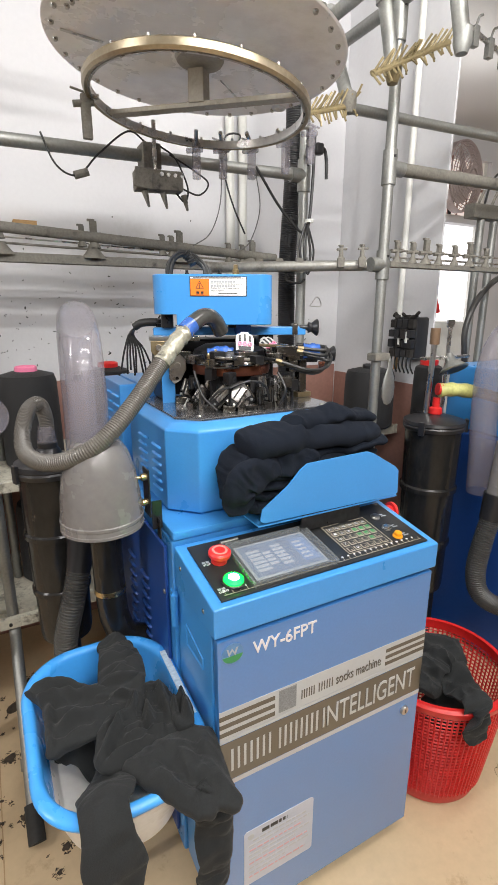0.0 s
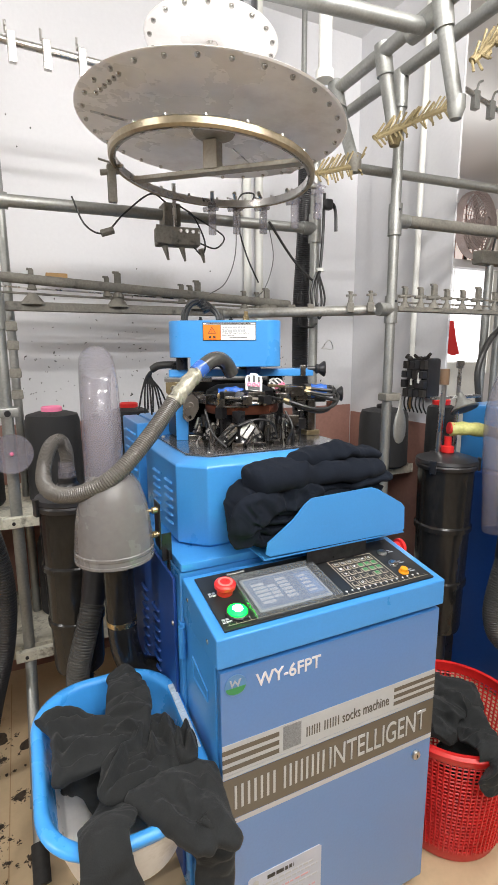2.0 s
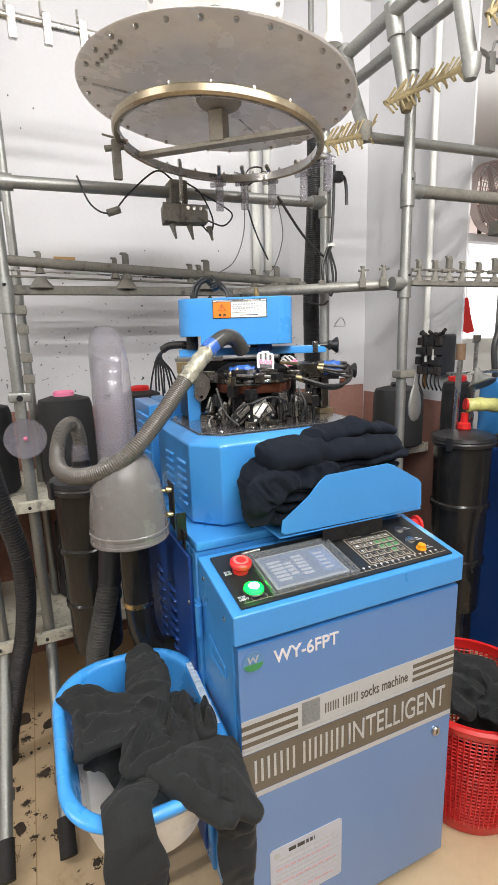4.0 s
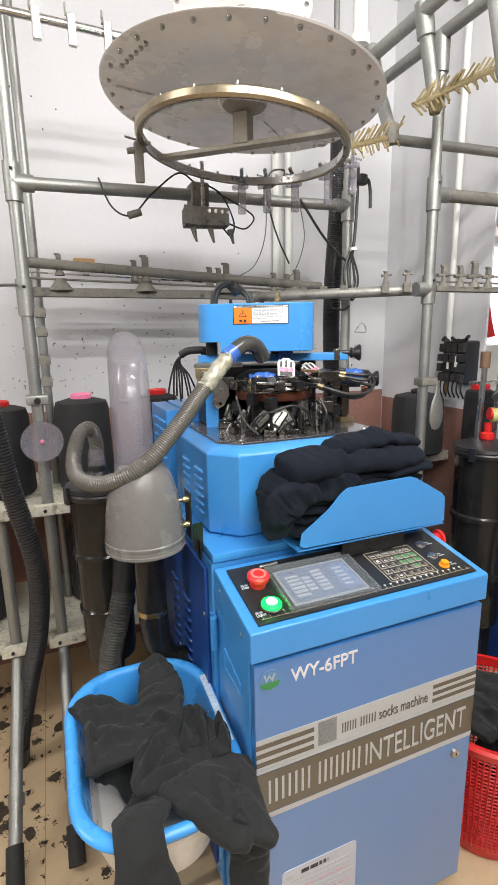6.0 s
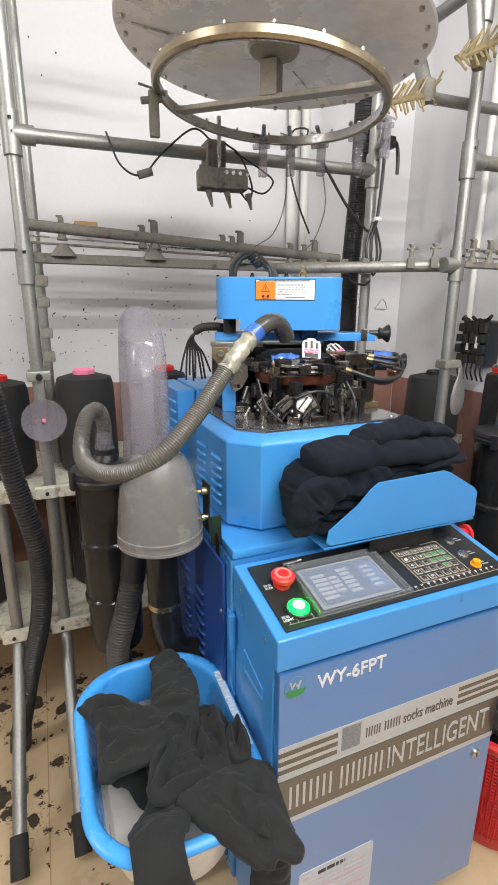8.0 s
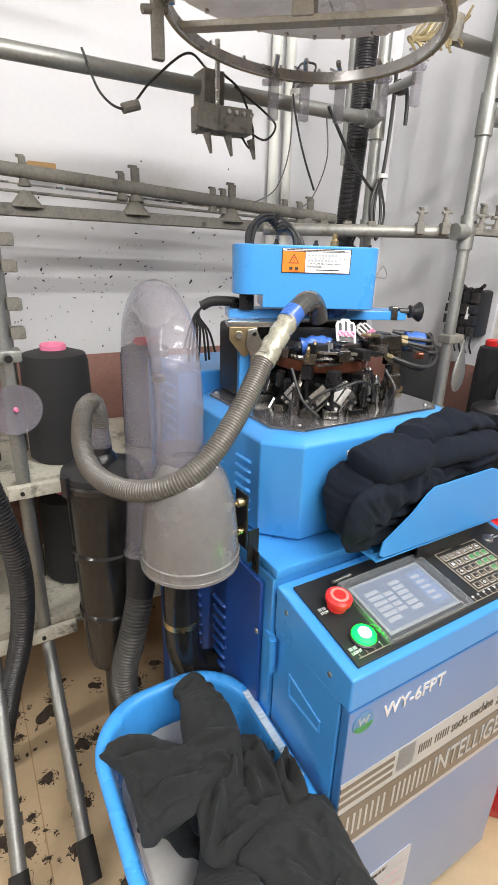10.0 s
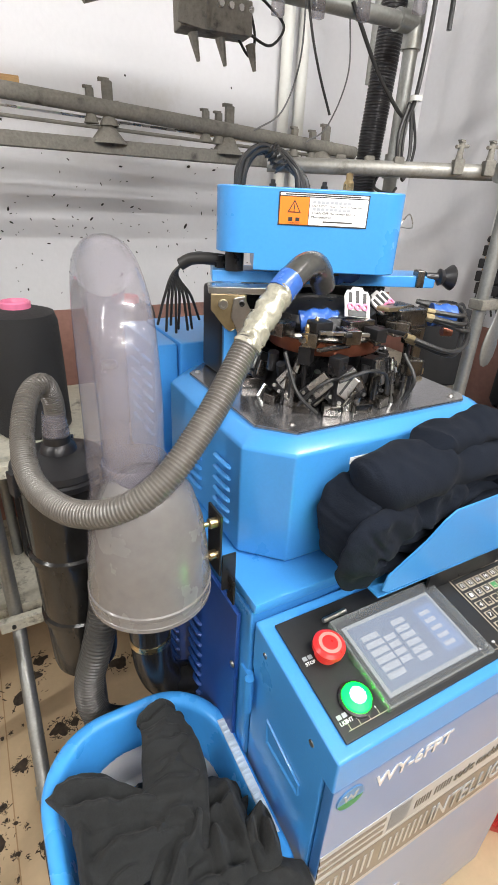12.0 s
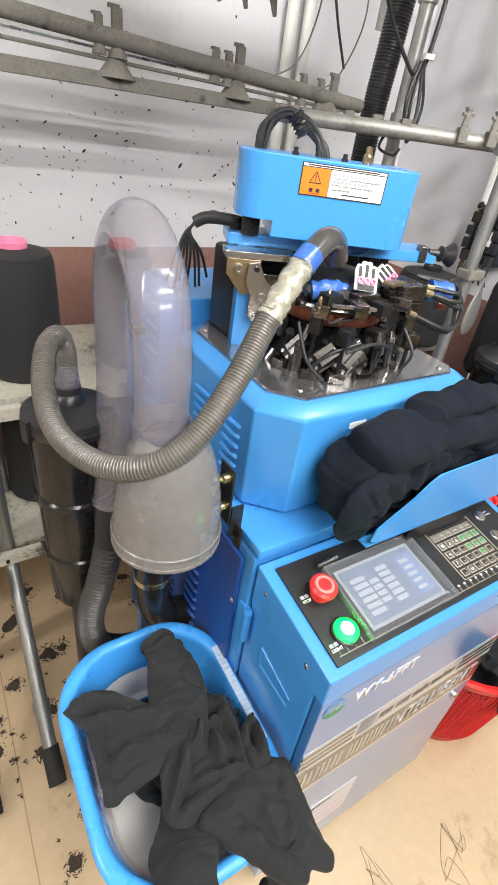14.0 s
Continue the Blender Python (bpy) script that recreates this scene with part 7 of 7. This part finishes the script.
for k in range(7):
    p = Vector((1.91 + 0.145 * k, 1.650 + 0.041 * k, 2.582 + 0.0044 * k))
    part("yarn_clip", box(p.x - 0.016, p.x + 0.016, p.y - 0.02, p.y + 0.006, p.z - 0.062, p.z + 0.012, 0.003), GALV, cr)
    part("clip_hook", sweep(path([p + Vector((0, -0.01, 0.01)), p + Vector((0.012, -0.012, 0.045)), p + Vector((0.03, -0.012, 0.055))], 5), 0.005, 8), GALV, cr)

# ---- right-hand canister and the neighbouring machine ----
can2 = canister("vacuum_canister", (1.512, 1.30), 0.112, 0.36, 1.075, "smoked plastic vacuum canister with a red-taped outlet")
part("outlet", lathe([(0.02, 1.09), (0.026, 1.10), (0.024, 1.12), (0.014, 1.125), (0.014, 1.16), (0, 1.16)], (1.512, 1.30, 0), 18), RED, can2, "red-taped outlet")
pole2 = part("stand_rod", rod((1.494, 1.33, 1.08), (1.504, 1.33, 1.36), 0.011, 12), STEEL, can2)
part("rod_knob", lathe([(0, 0), (0.018, 0), (0.018, 0.06), (0, 0.06)], (1.504, 1.33, 1.36), 14), paint("brown_bakelite", (0.16, 0.10, 0.06), 0.4), can2)
hose2 = thing("taped_hose", (1.542, 1.27, 1.19), "grey hose with yellow-green tape at its end", "hose")
part("hose", sweep(path([(1.512, 1.29, 1.19), (1.602, 1.25, 1.19), (1.702, 1.20, 1.165), (1.80, 1.16, 1.13)], 8), 0.021, 16), HOSE, hose2)
part("tape", sweep(path([(1.510, 1.29, 1.19), (1.562, 1.267, 1.192), (1.632, 1.237, 1.184)], 6), lambda i, w: 0.026 + 0.002 * math.sin(i * 1.3 + 2 * w), 16), YELLOWTAPE, hose2)
part("red_end", rod((1.504, 1.295, 1.195), (1.520, 1.287, 1.193), 0.023, 16), RED, hose2)
nb = thing("knitting_machine", (2.0, 1.15, 0), "neighbouring blue knitting machine, partly in view", "machine")
# darker blue than the hood: the body's shade is put into its colour
part("body", box(1.76, 2.3, 0.98, 1.55, 0.03, 0.98, 0.01), NAVY, nb)
part("hood", box(1.80, 2.3, 1.05, 1.50, 0.98, 1.26, 0.02), BLUE, nb)
for x in (1.80, 2.25):
    part("foot", lathe([(0, 0), (0.026, 0), (0.028, 0.012), (0.014, 0.016), (0.014, 0.04)], (x, 1.05, 0), 14), BLACKSTEEL, nb)
    part("foot", lathe([(0, 0), (0.026, 0), (0.028, 0.012), (0.014, 0.016), (0.014, 0.04)], (x, 1.5, 0), 14), BLACKSTEEL, nb)
s2 = thing("suction_separator", (1.57, 1.08, 0.3), "clear arched suction tube with a dark ribbed hose", "suction unit")
part("arched_tube", sweep(path([(1.640, 1.16, 0.80), (1.628, 1.16, 0.95), (1.612, 1.16, 1.12), (1.605, 1.155, 1.28), (1.64, 1.14, 1.39), (1.72, 1.11, 1.43), (1.80, 1.08, 1.37), (1.83, 1.07, 1.27)], 8), 0.048, 20, cap=False), CLEAR, s2)
part("bell", lathe([(0.04, 0.20), (0.075, 0.15), (0.088, 0.06), (0.092, 0.0), (0.05, -0.004)], (1.73, 1.0, 0.98), 32), HAZY, s2)
part("drop_tube", rod((1.555, 1.03, 0.84), (1.575, 1.03, 1.04), 0.034, 20), HAZY, s2)
part("cuff", rod((1.545, 1.03, 0.755), (1.555, 1.03, 0.85), 0.040, 20), BLACKPLASTIC, s2)
part("ribbed_hose", ribbed([(1.547, 1.03, 0.77), (1.515, 1.03, 0.66), (1.500, 1.03, 0.55), (1.525, 1.02, 0.46), (1.61, 1.0, 0.39), (1.75, 0.95, 0.34), (1.85, 0.92, 0.33)], 0.034, 0.0085, 0.09, 18), DARKHOSE, s2)
part("hose_rest", rod((1.85, 0.92, 0.0), (1.85, 0.92, 0.30), 0.03, 12), BLACKPLASTIC, s2)
b2 = thing("plastic_basin", (1.95, 0.86, 0.0), "pale blue plastic basin beside the neighbouring machine", "basin")
part("bowl", lathe([(0, 0.16), (0.16, 0.16), (0.20, 0.42), (0.215, 0.425), (0.215, 0.415), (0.19, 0.40), (0.15, 0.18), (0, 0.18)], (1.95, 0.80, 0), 40), BASINBLUE, b2)
part("stand", lathe([(0, 0), (0.13, 0), (0.13, 0.16), (0, 0.16)], (1.95, 0.80, 0), 24), BLACKPLASTIC, b2)
plier = thing("lever_stand", (1.56, 1.33, 1.2), "steel lever fixture with a grey bellmouth", "fixture")
part("horn", turned(lathe([(0.012, 0.0), (0.02, 0.03), (0.05, 0.06), (0.055, 0.065), (0.05, 0.07), (0, 0.05)], seg=24), Matrix.Translation((1.60, 1.34, 1.32)) @ pose(0, 0, 0, 150, 0, 0)), GALV, plier)
part("beam", box(1.465, 1.72, 1.335, 1.36, 1.300, 1.312, 0.002), STEEL, plier)
part("post", rod((1.60, 1.345, 0.95), (1.60, 1.345, 1.42), 0.008, 10), STEEL, plier)
part("wing", turned(box(-0.02, 0.02, -0.004, 0.004, 0, 0.03, 0.003), pose(1.60, 1.345, 1.42)), STEEL, plier)
part("foot", box(1.55, 1.65, 1.32, 1.42, 0.0, 0.95, 0.004), BLACKSTEEL, plier)

FANGREY = paint("dusty_fan_wire", (0.40, 0.335, 0.32), 0.7, metal=0.1, vary=0.25, scale=14)
# wall fan by the window, red flag, far cartons
fan = thing("wall_fan", (4.09, 3.46, 2.66), "dusty brown-grey wire wall fan in front of the window", "fan")
FM = Matrix.Translation((4.09, 3.46, 2.665)) @ pose(0, 0, 0, 90, 0, 10)
for k in range(11):
    r = 0.05 + 0.024 * k
    part("cage_ring", turned(lathe([(r, -0.004), (r + 0.006, -0.004), (r + 0.006, 0.004), (r, 0.004)], (0, 0, 0.09 * (1 - (r / 0.3) ** 2)), 40, close=True), FM), FANGREY, fan)
for k in range(36):
    a = 2 * math.pi * k / 36
    part("cage_wire", turned(sweep([Vector((r * math.cos(a), r * math.sin(a), 0.095 * (1 - (r / 0.3) ** 2))) for r in (0.05, 0.13, 0.22, 0.296)], 0.003, 5), FM), FANGREY, fan)
part("rim", turned(lathe([(0.286, -0.07), (0.302, -0.07), (0.302, 0.008), (0.292, 0.010), (0.288, 0.0)], seg=48, close=True), FM), FANGREY, fan)
for k in range(3):
    part("blade", turned(turned(lathe([(0, -0.004), (0.13, -0.004), (0.13, 0.004), (0, 0.004)], seg=24), Matrix.Diagonal((1, 0.85, 1, 1))), FM @ pose(0, 0, 0, 0, 0, 120 * k) @ Matrix.Translation((0.135, 0, 0)) @ pose(0, 0, 0, 20, 0, 0)), FANGREY, fan)
part("motor", turned(lathe([(0, -0.12), (0.06, -0.12), (0.07, -0.02), (0.045, 0.08), (0, 0.09)], seg=24), FM), FANGREY, fan)
part("bracket", rod((4.11, 3.55, 2.66), (4.12, 3.64, 2.34), 0.02, 10), BLACKSTEEL, fan)
flag = thing("red_cloth", (4.0, 3.59, 1.44), "small red cloth pennant hanging at the window", "cloth")
part("pennant", wallslab([(3.91, 1.47), (4.00, 1.44), (4.09, 1.455), (4.03, 1.60), (3.98, 1.78), (3.94, 1.78)], 3.585, 3.597, 0.001), RED, flag)
part("cord", rod((3.96, 3.591, 1.77), (3.96, 3.600, 2.34), 0.003, 6), PVC, flag, "thin white cord")
solo("carton", box(2.16, 2.46, 1.98, 2.2, 0.0, 1.42, 0.004), PVC, "pale cardboard carton on the floor", "carton")


def motions():
    """Nothing in the place moves but the camera."""


motions()
